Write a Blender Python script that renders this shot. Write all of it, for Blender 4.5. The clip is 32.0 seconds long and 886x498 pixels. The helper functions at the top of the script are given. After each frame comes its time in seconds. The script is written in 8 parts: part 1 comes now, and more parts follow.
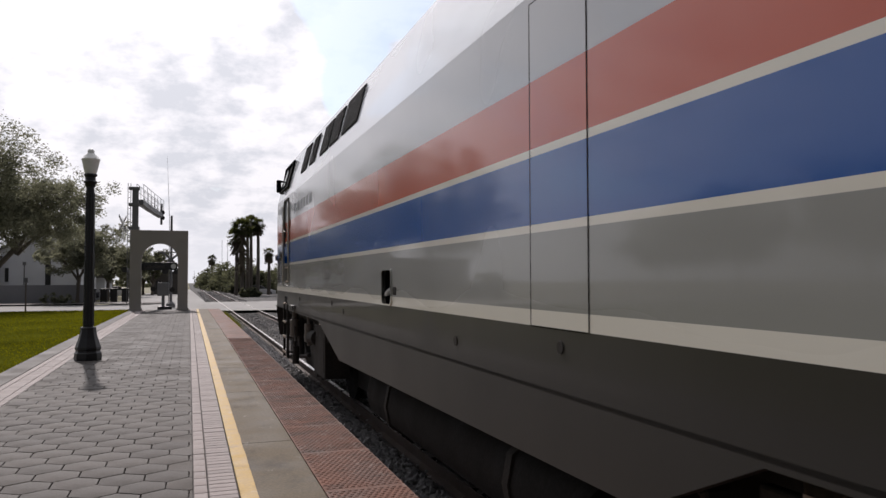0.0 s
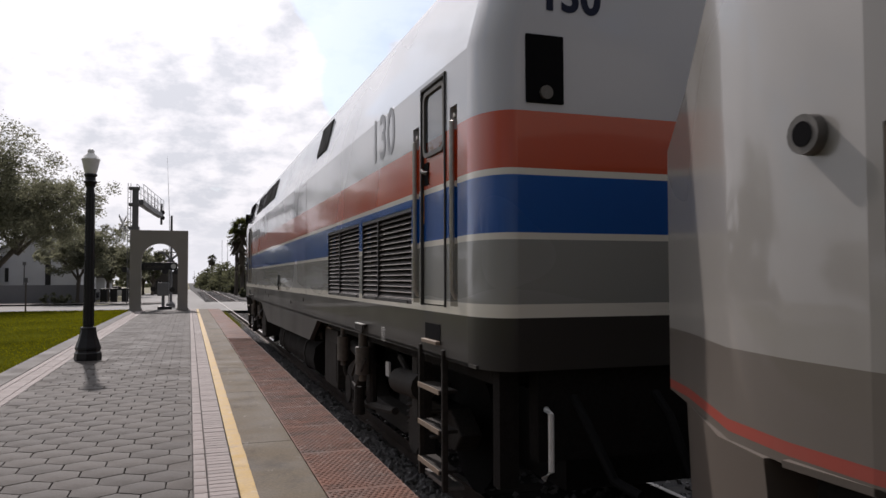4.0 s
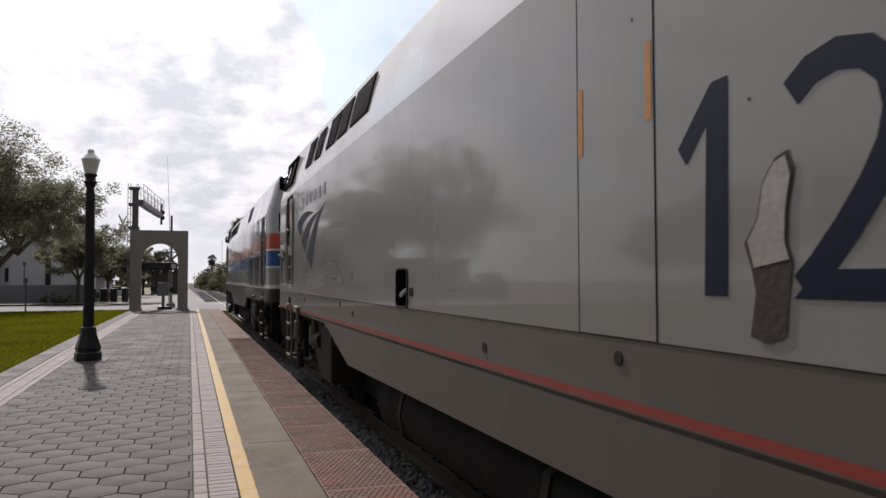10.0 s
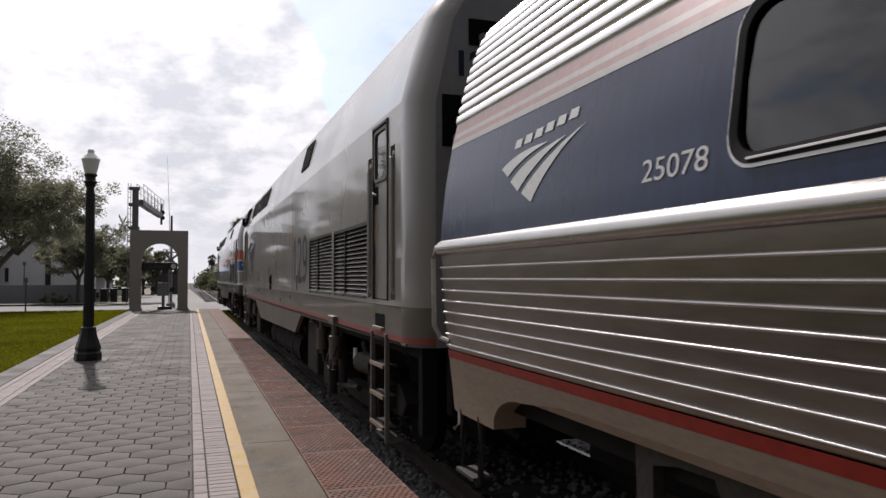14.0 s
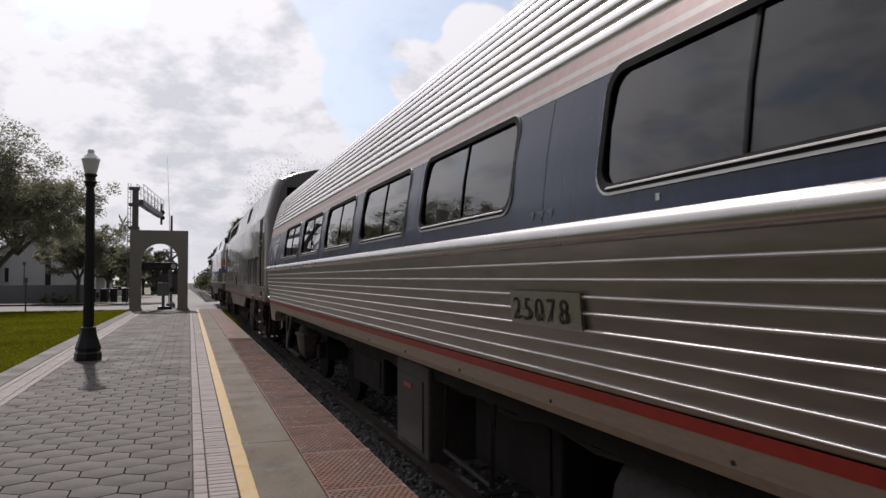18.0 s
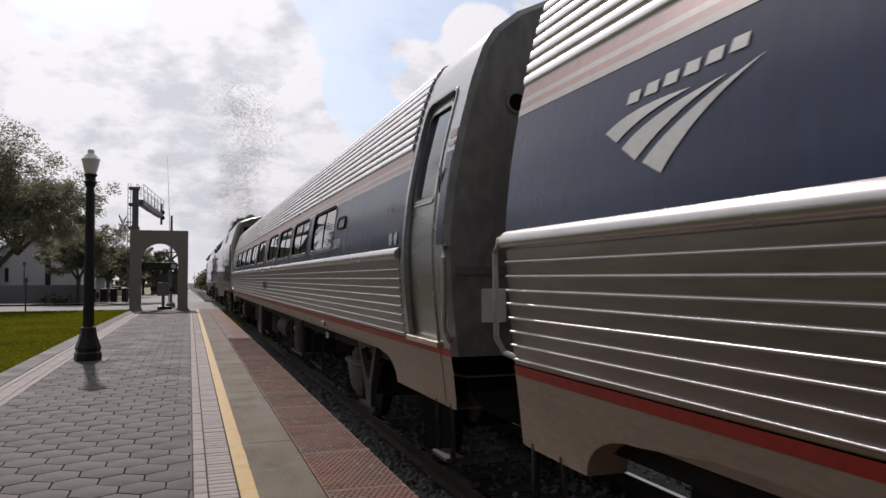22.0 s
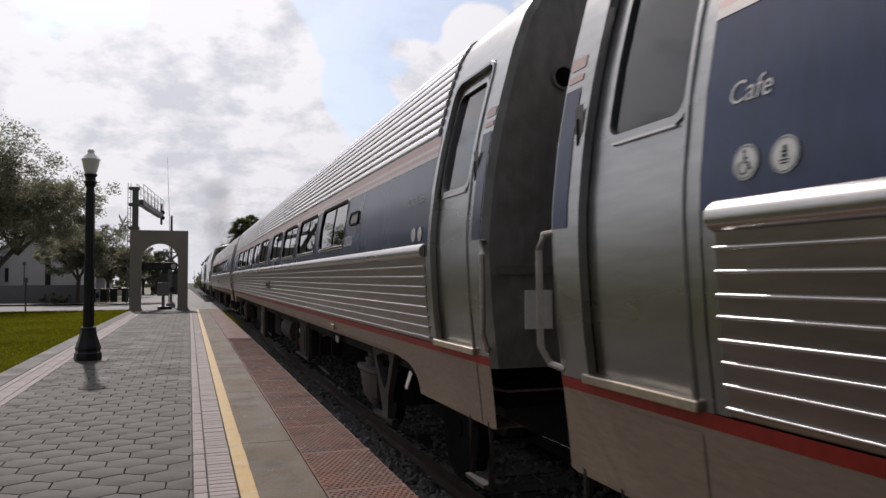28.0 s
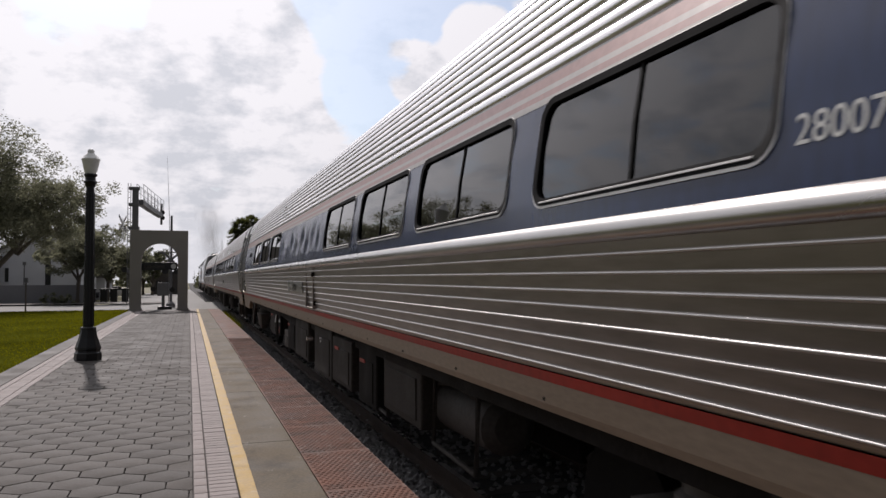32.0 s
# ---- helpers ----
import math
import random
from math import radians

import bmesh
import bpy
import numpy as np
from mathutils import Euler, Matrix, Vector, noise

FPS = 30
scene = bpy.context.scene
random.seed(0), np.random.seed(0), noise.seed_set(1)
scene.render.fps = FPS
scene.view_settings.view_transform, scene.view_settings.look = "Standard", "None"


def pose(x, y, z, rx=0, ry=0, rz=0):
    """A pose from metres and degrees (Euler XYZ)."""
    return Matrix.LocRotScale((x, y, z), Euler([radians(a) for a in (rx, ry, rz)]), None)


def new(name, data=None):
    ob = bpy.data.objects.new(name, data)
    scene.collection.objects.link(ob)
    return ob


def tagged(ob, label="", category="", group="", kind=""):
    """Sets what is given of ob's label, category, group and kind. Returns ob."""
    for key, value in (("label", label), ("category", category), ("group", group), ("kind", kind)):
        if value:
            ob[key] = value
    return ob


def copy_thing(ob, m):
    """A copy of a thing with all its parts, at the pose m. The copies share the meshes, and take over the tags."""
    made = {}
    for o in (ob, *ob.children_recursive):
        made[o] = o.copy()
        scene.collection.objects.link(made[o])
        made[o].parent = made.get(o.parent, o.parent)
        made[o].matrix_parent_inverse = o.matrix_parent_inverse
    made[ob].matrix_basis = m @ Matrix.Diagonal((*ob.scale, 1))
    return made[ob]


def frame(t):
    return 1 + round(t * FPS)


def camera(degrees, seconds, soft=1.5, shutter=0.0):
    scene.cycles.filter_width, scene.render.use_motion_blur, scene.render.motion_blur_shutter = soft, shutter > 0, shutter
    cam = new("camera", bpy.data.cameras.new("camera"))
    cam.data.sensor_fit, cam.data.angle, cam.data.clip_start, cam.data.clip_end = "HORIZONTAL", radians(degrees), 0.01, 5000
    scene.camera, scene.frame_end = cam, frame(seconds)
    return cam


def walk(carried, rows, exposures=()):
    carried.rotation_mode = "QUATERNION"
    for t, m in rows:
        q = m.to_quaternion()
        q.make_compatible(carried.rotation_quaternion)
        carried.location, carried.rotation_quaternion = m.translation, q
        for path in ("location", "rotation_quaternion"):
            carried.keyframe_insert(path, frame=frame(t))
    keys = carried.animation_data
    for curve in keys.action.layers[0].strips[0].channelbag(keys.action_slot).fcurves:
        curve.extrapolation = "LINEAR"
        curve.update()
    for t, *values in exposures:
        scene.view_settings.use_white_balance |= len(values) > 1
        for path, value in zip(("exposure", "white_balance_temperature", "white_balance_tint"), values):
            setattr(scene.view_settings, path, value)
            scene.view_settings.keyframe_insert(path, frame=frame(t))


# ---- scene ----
DEG, H = 61.18, 1.536
cam = camera(DEG, 32.0, shutter=0.12)
EYE = pose(0, 0, H, 90 + 2.162, 0, -18.694) @ pose(0, 0, 0, 0, 0, -0.148)
walk(cam, [(0, EYE), (32, EYE)], [(0, 0.16, 6460, 18), (13.2, 0.16, 6460, 18), (17.5, -0.03, 6460, 18), (32, -0.03, 6460, 18)])

# ---- light: veiled sun ahead of the camera, bright broken cloud ----
SUN_AZ, SUN_EL = math.atan2(-0.55, 4.085), radians(42.5)
sun = new("sun", bpy.data.lights.new("sun", "SUN"))
sun.data.energy, sun.data.angle, sun.data.color = 3.1, radians(1.2), (1.0, 0.95, 0.88)
to_sun = Vector((math.sin(SUN_AZ) * math.cos(SUN_EL), math.cos(SUN_AZ) * math.cos(SUN_EL), math.sin(SUN_EL)))
sun.rotation_euler = to_sun.to_track_quat("Z", "Y").to_euler()

world = bpy.data.worlds.new("world")
scene.world = world
world.use_nodes = True


def make_sky(w):
    nt = w.node_tree
    nt.nodes.clear()
    N, L = nt.nodes.new, nt.links.new
    out, bg = N("ShaderNodeOutputWorld"), N("ShaderNodeBackground")
    sky = N("ShaderNodeTexSky")
    sky.sky_type, sky.sun_disc = "NISHITA", False
    sky.sun_elevation, sky.sun_rotation = SUN_EL, SUN_AZ
    sky.dust_density, sky.altitude = 2.0, 30
    tc, sep = N("ShaderNodeTexCoord"), N("ShaderNodeSeparateXYZ")
    L(tc.outputs["Generated"], sep.inputs[0])
    add = N("ShaderNodeMath"); add.operation = "ADD"; add.inputs[1].default_value = 0.42
    L(sep.outputs[2], add.inputs[0])
    flat = N("ShaderNodeVectorMath"); flat.operation = "DIVIDE"
    comb = N("ShaderNodeCombineXYZ")
    for i in range(3):
        L(add.outputs[0], comb.inputs[i])
    L(tc.outputs["Generated"], flat.inputs[0]); L(comb.outputs[0], flat.inputs[1])
    big = N("ShaderNodeTexNoise"); big.inputs["Scale"].default_value = 4.2; big.inputs["Detail"].default_value = 12
    big.inputs["Roughness"].default_value = 0.58; big.inputs["Distortion"].default_value = 0.15
    shift = N("ShaderNodeVectorMath"); shift.operation = "ADD"; shift.inputs[1].default_value = (3.4, 1.2, 0.0)
    L(flat.outputs[0], shift.inputs[0])
    L(shift.outputs[0], big.inputs["Vector"])
    cover = N("ShaderNodeValToRGB")
    cover.color_ramp.elements[0].position, cover.color_ramp.elements[1].position = 0.36, 0.47
    cover.color_ramp.elements[0].color = (0.26, 0.26, 0.26, 1)
    # gaps of blue and heaps of white cloud: direction, size (cosine), how much more or less cloud
    total = big.outputs["Fac"]
    def lobes(total, spots):
        for way, near, far, gain in spots:
            lobe = N("ShaderNodeVectorMath"); lobe.operation = "DOT_PRODUCT"
            lobe.inputs[1].default_value = Vector(way).normalized()
            L(tc.outputs["Generated"], lobe.inputs[0])
            soft = N("ShaderNodeMapRange"); soft.interpolation_type = "SMOOTHSTEP"
            soft.inputs[1].default_value, soft.inputs[2].default_value, soft.inputs[3].default_value, soft.inputs[4].default_value = far, near, 0.0, gain
            L(lobe.outputs["Value"], soft.inputs[0])
            more = N("ShaderNodeMath"); more.operation = "ADD"
            L(total, more.inputs[0]); L(soft.outputs[0], more.inputs[1])
            total = more.outputs[0]
        return total
    total = lobes(big.outputs["Fac"], (
        ((-0.117, 0.942, 0.325), 0.9992, 0.9950, -0.34), ((0.04, 0.953, 0.301), 0.9985, 0.993, 0.24), ((-0.16, 0.955, 0.235), 0.998, 0.992, 0.20), ((0.096, 0.963, 0.25), 0.999, 0.995, 0.2),
        ((0.191, 0.931, 0.31), 0.9985, 0.9935, -0.30), ((0.225, 0.945, 0.235), 0.9992, 0.9965, -0.20), ((0.343, 0.886, 0.312), 0.9997, 0.9984, 0.50), ((0.271, 0.921, 0.272), 0.9997, 0.9984, 0.40),
        ((0.30, 0.885, 0.36), 0.999, 0.995, -0.3), ((0.42, 0.84, 0.335), 0.998, 0.985, -0.16), ((0.0, 0.99, 0.14), 0.995, 0.97, 0.12)))
    L(total, cover.inputs[0])
    tone = N("ShaderNodeTexNoise"); tone.inputs["Scale"].default_value = 8.5; tone.inputs["Detail"].default_value = 12; tone.inputs["Roughness"].default_value = 0.6
    L(flat.outputs[0], tone.inputs["Vector"])
    shade = N("ShaderNodeValToRGB")
    shade.color_ramp.elements[0].position, shade.color_ramp.elements[1].position = 0.35, 0.53
    shade.color_ramp.elements[0].color = (0.70, 0.74, 0.77, 1)
    shade.color_ramp.elements[1].color = (0.985, 1.0, 1.0, 1)
    grey = lobes(tone.outputs["Fac"], (((0.001, 0.977, 0.213), 0.9993, 0.9968, -0.09), ((-0.064, 0.965, 0.253), 0.9993, 0.9975, -0.10), ((0.074, 0.956, 0.284), 0.9994, 0.998, -0.10), ((0.05, 0.99, 0.12), 0.999, 0.993, -0.06),
                                          ((0.04, 0.95, 0.315), 0.999, 0.995, 0.12), ((-0.12, 0.96, 0.27), 0.998, 0.993, 0.10), ((0.343, 0.886, 0.312), 0.9997, 0.9984, 0.2)))
    L(grey, shade.inputs[0])
    # the cloud is brightest round the hidden sun
    dot = N("ShaderNodeVectorMath"); dot.operation = "DOT_PRODUCT"; dot.inputs[1].default_value = to_sun
    L(tc.outputs["Generated"], dot.inputs[0])
    glow = N("ShaderNodeMapRange"); glow.inputs[1].default_value, glow.inputs[2].default_value = 0.15, 0.95
    glow.inputs[3].default_value, glow.inputs[4].default_value = 0.20, 1.03
    L(dot.outputs["Value"], glow.inputs[0])
    lit = N("ShaderNodeVectorMath"); lit.operation = "SCALE"
    L(shade.outputs[0], lit.inputs[0]); L(glow.outputs[0], lit.inputs["Scale"])
    dim = N("ShaderNodeVectorMath"); dim.operation = "MULTIPLY"; dim.inputs[1].default_value = (0.088, 0.102, 0.108)
    L(sky.outputs[0], dim.inputs[0])
    mix = N("ShaderNodeMix"); mix.data_type = "RGBA"
    L(cover.outputs[0], mix.inputs[0]); L(dim.outputs[0], mix.inputs[6]); L(lit.outputs[0], mix.inputs[7])
    # pale haze low down
    low = N("ShaderNodeMapRange"); low.interpolation_type = "SMOOTHSTEP"
    low.inputs[1].default_value, low.inputs[2].default_value, low.inputs[3].default_value, low.inputs[4].default_value = 0.0, 0.11, 0.85, 0.0
    L(sep.outputs[2], low.inputs[0])
    pale = N("ShaderNodeVectorMath"); pale.operation = "SCALE"; pale.inputs[0].default_value = (0.90, 0.93, 0.95)
    L(glow.outputs[0], pale.inputs["Scale"])
    hazy = N("ShaderNodeMix"); hazy.data_type = "RGBA"
    L(low.outputs[0], hazy.inputs[0]); L(mix.outputs[2], hazy.inputs[6]); L(pale.outputs[0], hazy.inputs[7])
    L(hazy.outputs[2], bg.inputs[0])
    bg.inputs[1].default_value = 1.0
    L(bg.outputs[0], out.inputs[0])


make_sky(world)


# ---- materials ----
def nodes_of(m):
    m.use_nodes = True
    nt = m.node_tree
    return nt, nt.nodes["Principled BSDF"], nt.nodes.new, nt.links.new


def mat(name, col, rough=0.6, metal=0.0, var=0.18, s1=1.5, s2=35.0, bump=0.15, rnd=0.0, stretch=(1, 1, 1), spec=0.5, coat=0.0):
    """Colour with stains at one scale and grain at another, gloss that varies, fine relief, and a shade of its own for each object."""
    m = bpy.data.materials.new(name)
    nt, p, N, L = nodes_of(m)
    tc, mp = N("ShaderNodeTexCoord"), N("ShaderNodeMapping")
    mp.inputs["Scale"].default_value = stretch
    L(tc.outputs["Object"], mp.inputs[0])
    a, b = N("ShaderNodeTexNoise"), N("ShaderNodeTexNoise")
    for n, s, d in ((a, s1, 5), (b, s2, 4)):
        n.inputs["Scale"].default_value, n.inputs["Detail"].default_value = s, d
        L(mp.outputs[0], n.inputs["Vector"])
    both = N("ShaderNodeMath"); both.operation = "ADD"
    L(a.outputs["Fac"], both.inputs[0]); L(b.outputs["Fac"], both.inputs[1])
    rng = N("ShaderNodeMapRange"); rng.inputs[1].default_value, rng.inputs[2].default_value = 0.7, 1.3
    rng.inputs[3].default_value, rng.inputs[4].default_value = 1 - var, 1 + var
    L(both.outputs[0], rng.inputs[0])
    src = rng.outputs[0]
    if rnd:
        oi = N("ShaderNodeObjectInfo")
        rr = N("ShaderNodeMapRange"); rr.inputs[3].default_value, rr.inputs[4].default_value = 1 - rnd, 1 + rnd
        L(oi.outputs["Random"], rr.inputs[0])
        mul = N("ShaderNodeMath"); mul.operation = "MULTIPLY"
        L(src, mul.inputs[0]); L(rr.outputs[0], mul.inputs[1])
        src = mul.outputs[0]
    sc = N("ShaderNodeVectorMath"); sc.operation = "SCALE"; sc.inputs[0].default_value = col
    L(src, sc.inputs["Scale"]); L(sc.outputs[0], p.inputs["Base Color"])
    ro = N("ShaderNodeMapRange"); ro.inputs[1].default_value, ro.inputs[2].default_value = 0.3, 0.7
    ro.inputs[3].default_value, ro.inputs[4].default_value = max(0.02, rough * 0.85), min(1, rough * 1.15)
    L(a.outputs["Fac"], ro.inputs[0]); L(ro.outputs[0], p.inputs["Roughness"])
    p.inputs["Metallic"].default_value, p.inputs["Specular IOR Level"].default_value = metal, spec
    p.inputs["Coat Weight"].default_value = coat
    if bump:
        bp = N("ShaderNodeBump"); bp.inputs["Strength"].default_value, bp.inputs["Distance"].default_value = bump, 0.01
        L(b.outputs["Fac"], bp.inputs["Height"]); L(bp.outputs[0], p.inputs["Normal"])
    return m


def livery(name, bands, rough, dirt=0.25):
    """Paint in level bands up the side, with streaks of road dirt that run down it. bands: (height above the rail, colour)."""
    m = bpy.data.materials.new(name)
    nt, p, N, L = nodes_of(m)
    tc, sep = N("ShaderNodeTexCoord"), N("ShaderNodeSeparateXYZ")
    L(tc.outputs["Object"], sep.inputs[0])
    z = N("ShaderNodeMath"); z.operation = "DIVIDE"; z.inputs[1].default_value = 5.0
    L(sep.outputs[2], z.inputs[0])
    ramp = N("ShaderNodeValToRGB"); ramp.color_ramp.interpolation = "CONSTANT"
    el = ramp.color_ramp.elements
    while len(el) < len(bands):
        el.new(0.5)
    for e, (h, c) in zip(el, bands):
        e.position, e.color = h / 5.0, (*c, 1)
    L(z.outputs[0], ramp.inputs[0])
    mp = N("ShaderNodeMapping"); mp.inputs["Scale"].default_value = (1, 3.0, 0.35)
    L(tc.outputs["Object"], mp.inputs[0])
    a, b = N("ShaderNodeTexNoise"), N("ShaderNodeTexNoise")
    a.inputs["Scale"].default_value, a.inputs["Detail"].default_value = 1.3, 3.5
    b.inputs["Scale"].default_value, b.inputs["Detail"].default_value = 0.8, 1.5
    L(mp.outputs[0], a.inputs["Vector"]); L(tc.outputs["Object"], b.inputs["Vector"])
    both = N("ShaderNodeMath"); both.operation = "ADD"
    L(a.outputs["Fac"], both.inputs[0]); L(b.outputs["Fac"], both.inputs[1])
    rng = N("ShaderNodeMapRange"); rng.inputs[1].default_value, rng.inputs[2].default_value = 0.55, 1.45
    rng.inputs[3].default_value, rng.inputs[4].default_value = 0.0, dirt
    L(both.outputs[0], rng.inputs[0])
    mix = N("ShaderNodeMix"); mix.data_type = "RGBA"
    mix.inputs[7].default_value = (0.16, 0.14, 0.12, 1)
    L(rng.outputs[0], mix.inputs[0]); L(ramp.outputs[0], mix.inputs[6]); L(mix.outputs[2], p.inputs["Base Color"])
    ro = N("ShaderNodeMapRange"); ro.inputs[1].default_value, ro.inputs[2].default_value = 0.15, 0.85
    ro.inputs[3].default_value, ro.inputs[4].default_value = rough, rough + 0.2
    L(b.outputs["Fac"], ro.inputs[0]); L(ro.outputs[0], p.inputs["Roughness"])
    # the thin sheet is not quite flat
    w = N("ShaderNodeTexNoise"); w.inputs["Scale"].default_value, w.inputs["Detail"].default_value = 0.9, 0
    L(tc.outputs["Object"], w.inputs["Vector"])
    bp = N("ShaderNodeBump"); bp.inputs["Strength"].default_value, bp.inputs["Distance"].default_value = 0.22, 0.012
    L(w.outputs["Fac"], bp.inputs["Height"]); L(bp.outputs[0], p.inputs["Normal"])
    p.inputs["Specular IOR Level"].default_value = 0.28
    # the dusty sill has no gloss
    gloss = N("ShaderNodeMapRange"); gloss.inputs[1].default_value, gloss.inputs[2].default_value = 1.3, 1.75
    gloss.inputs[3].default_value, gloss.inputs[4].default_value = 0.0, 0.6
    over = N("ShaderNodeMapRange"); over.inputs[1].default_value, over.inputs[2].default_value = 3.88, 4.02
    over.inputs[3].default_value, over.inputs[4].default_value = 1.0, 0.0
    both_ = N("ShaderNodeMath"); both_.operation = "MULTIPLY"
    L(sep.outputs[2], over.inputs[0]); L(sep.outputs[2], gloss.inputs[0])
    L(gloss.outputs[0], both_.inputs[0]); L(over.outputs[0], both_.inputs[1]); L(both_.outputs[0], p.inputs["Coat Weight"])
    p.inputs["Coat Roughness"].default_value = 0.05
    dull = N("ShaderNodeMapRange"); dull.inputs[1].default_value, dull.inputs[2].default_value = 1.3, 1.75
    dull.inputs[3].default_value, dull.inputs[4].default_value = 0.28, 0.0
    more = N("ShaderNodeMath"); more.operation = "ADD"
    L(sep.outputs[2], dull.inputs[0]); L(ro.outputs[0], more.inputs[0]); L(dull.outputs[0], more.inputs[1]); L(more.outputs[0], p.inputs["Roughness"])
    return m


def glass(name, tint, rough=0.02, ior=1.5):
    m = bpy.data.materials.new(name)
    nt, p, N, L = nodes_of(m)
    p.inputs["Base Color"].default_value = (*tint, 1)
    p.inputs["Transmission Weight"].default_value, p.inputs["Roughness"].default_value = 1.0, rough
    p.inputs["IOR"].default_value = ior
    return m


def leafy(name, col, scale=0.7, glow=(1.9, 1.8, 0.9), spec=0.12):
    """Leaves: dull on top, and light shines through them."""
    m = mat(name, col, 0.7, 0, 0.45, scale, 6, 0, spec=spec)
    nt = m.node_tree
    p = nt.nodes["Principled BSDF"]
    src = p.inputs["Base Color"].links[0].from_socket
    tr, mx = nt.nodes.new("ShaderNodeBsdfTranslucent"), nt.nodes.new("ShaderNodeMixShader")
    warm = nt.nodes.new("ShaderNodeVectorMath")
    warm.operation = "MULTIPLY"
    warm.inputs[1].default_value = glow
    nt.links.new(src, warm.inputs[0])
    nt.links.new(warm.outputs[0], tr.inputs[0])
    mx.inputs[0].default_value = 0.54
    nt.links.new(p.outputs[0], mx.inputs[1])
    nt.links.new(tr.outputs[0], mx.inputs[2])
    nt.links.new(mx.outputs[0], nt.nodes["Material Output"].inputs[0])
    return m


SILVER, RED, WHITE, BLUE, GREY, SLATE = (0.43, 0.44, 0.47), (0.47, 0.068, 0.023), (0.68, 0.65, 0.57), (0.002, 0.075, 0.31), (0.26, 0.262, 0.245), (0.030, 0.0275, 0.025)
M_HERITAGE = livery("heritage_paint", [(0, SLATE), (1.577, WHITE), (1.652, GREY), (2.025, WHITE), (2.068, BLUE), (2.388, WHITE), (2.440, RED), (2.757, SILVER), (4.02, (0.13, 0.13, 0.13))], 0.13, 0.06)
TAUPE = (0.088, 0.073, 0.060)
M_SILVER = livery("silver_grey_paint", [(0, TAUPE), (1.308, (0.27, 0.036, 0.022)), (1.347, (0.108, 0.094, 0.081)), (1.580, (0.255, 0.244, 0.228)), (4.02, (0.13, 0.13, 0.13))], 0.2, 0.26)
M_STEEL = mat("stainless_steel", (0.32, 0.318, 0.312), 0.27, 1.0, 0.14, 0.6, 12, 0.05, stretch=(1, 0.3, 2))
# sheet darker and beads paler: shade between ribs and sky glint in the tones
M_FLUTE = mat("dull_shaded_fluted_steel", (0.268, 0.235, 0.218), 0.34, 1.0, 0.2, 0.6, 12, 0.06, stretch=(1, 0.3, 2))
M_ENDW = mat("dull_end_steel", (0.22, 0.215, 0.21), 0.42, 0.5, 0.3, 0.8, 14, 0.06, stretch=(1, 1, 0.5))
M_BEAD = mat("bright_steel", (0.50, 0.485, 0.47), 0.46, 1.0, 0.14, 1, 14, 0.03, stretch=(1, 0.3, 1))
# roof sheet dark, ribs near white: groove shade and reflected sky in the colour
M_ROOFST = mat("groove_shade_roof_steel", (0.27, 0.258, 0.25), 0.33, 1.0, 0.2, 0.6, 12, 0.05, stretch=(1, 0.3, 2))
M_RIBST = mat("sky_lit_rib_steel", (0.80, 0.78, 0.78), 0.3, 1.0, 0.16, 0.8, 12, 0.05, stretch=(1, 0.3, 2))
M_MOULD = mat("dull_moulding_steel", (0.42, 0.405, 0.39), 0.28, 1.0, 0.12, 0.8, 12, 0.04, stretch=(1, 0.3, 1))
M_FROST = mat("frosted_pane", (0.20, 0.19, 0.165), 0.45, 0, 0.1, 2, 20, 0.03)
M_SMUDGE = mat("pale_residue", (0.06, 0.072, 0.105), 0.4, 0, 0.5, 30, 80, 0)
M_BAND = mat("dark_blue_film", (0.012, 0.022, 0.064), 0.27, 0.0, 0.3, 0.7, 14, 0.06, stretch=(1, 1.4, 0.35), spec=0.33)
M_BANDC = mat("dented_dark_blue_film", (0.014, 0.028, 0.082), 0.22, 0.0, 0.25, 0.7, 14, 0.06, stretch=(1, 1.4, 0.35), spec=0.45)
M_PINK = mat("faded_red_film", (0.36, 0.225, 0.21), 0.42, 0.1, 0.14, 1, 20, 0.04)
M_PALE = mat("pale_film", (0.40, 0.375, 0.36), 0.42, 0.2, 0.1, 1, 20, 0.04)
M_STRIPE = mat("red_film", (0.26, 0.022, 0.014), 0.5, 0.0, 0.25, 1, 20, 0.04, spec=0.25)
M_SKIRT = mat("dusty_grey_paint", (0.235, 0.182, 0.136), 0.5, 0.0, 0.17, 0.7, 22, 0.04, stretch=(1, 0.6, 2), spec=0.3)
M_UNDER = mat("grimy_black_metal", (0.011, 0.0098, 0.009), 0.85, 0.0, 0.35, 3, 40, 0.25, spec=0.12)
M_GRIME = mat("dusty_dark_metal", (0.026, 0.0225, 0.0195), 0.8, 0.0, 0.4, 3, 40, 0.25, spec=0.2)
M_BOXGREY = mat("dusty_grey_metal", (0.115, 0.107, 0.098), 0.65, 0.1, 0.2, 2, 30, 0.1)
M_GRAB = mat("worn_bare_steel", (0.40, 0.38, 0.35), 0.42, 0.6, 0.2, 4, 40, 0.1)
M_GEAR = mat("dusty_gear_metal", (0.04, 0.036, 0.033), 0.75, 0.0, 0.35, 2, 30, 0.15, spec=0.25)
M_POT = mat("dusty_cast_steel", (0.085, 0.078, 0.071), 0.7, 0.1, 0.3, 3, 30, 0.2, spec=0.2)
M_SILL = mat("worn_brass_sill", (0.44, 0.38, 0.30), 0.36, 0.9, 0.2, 3, 30, 0.1)
M_FADED = mat("faded_white_film", (0.33, 0.34, 0.36), 0.4, 0, 0.3, 12, 60, 0)
M_BURN = mat("scorched_paint", (0.035, 0.026, 0.02), 0.8, 0, 0.4, 8, 40, 0.2)
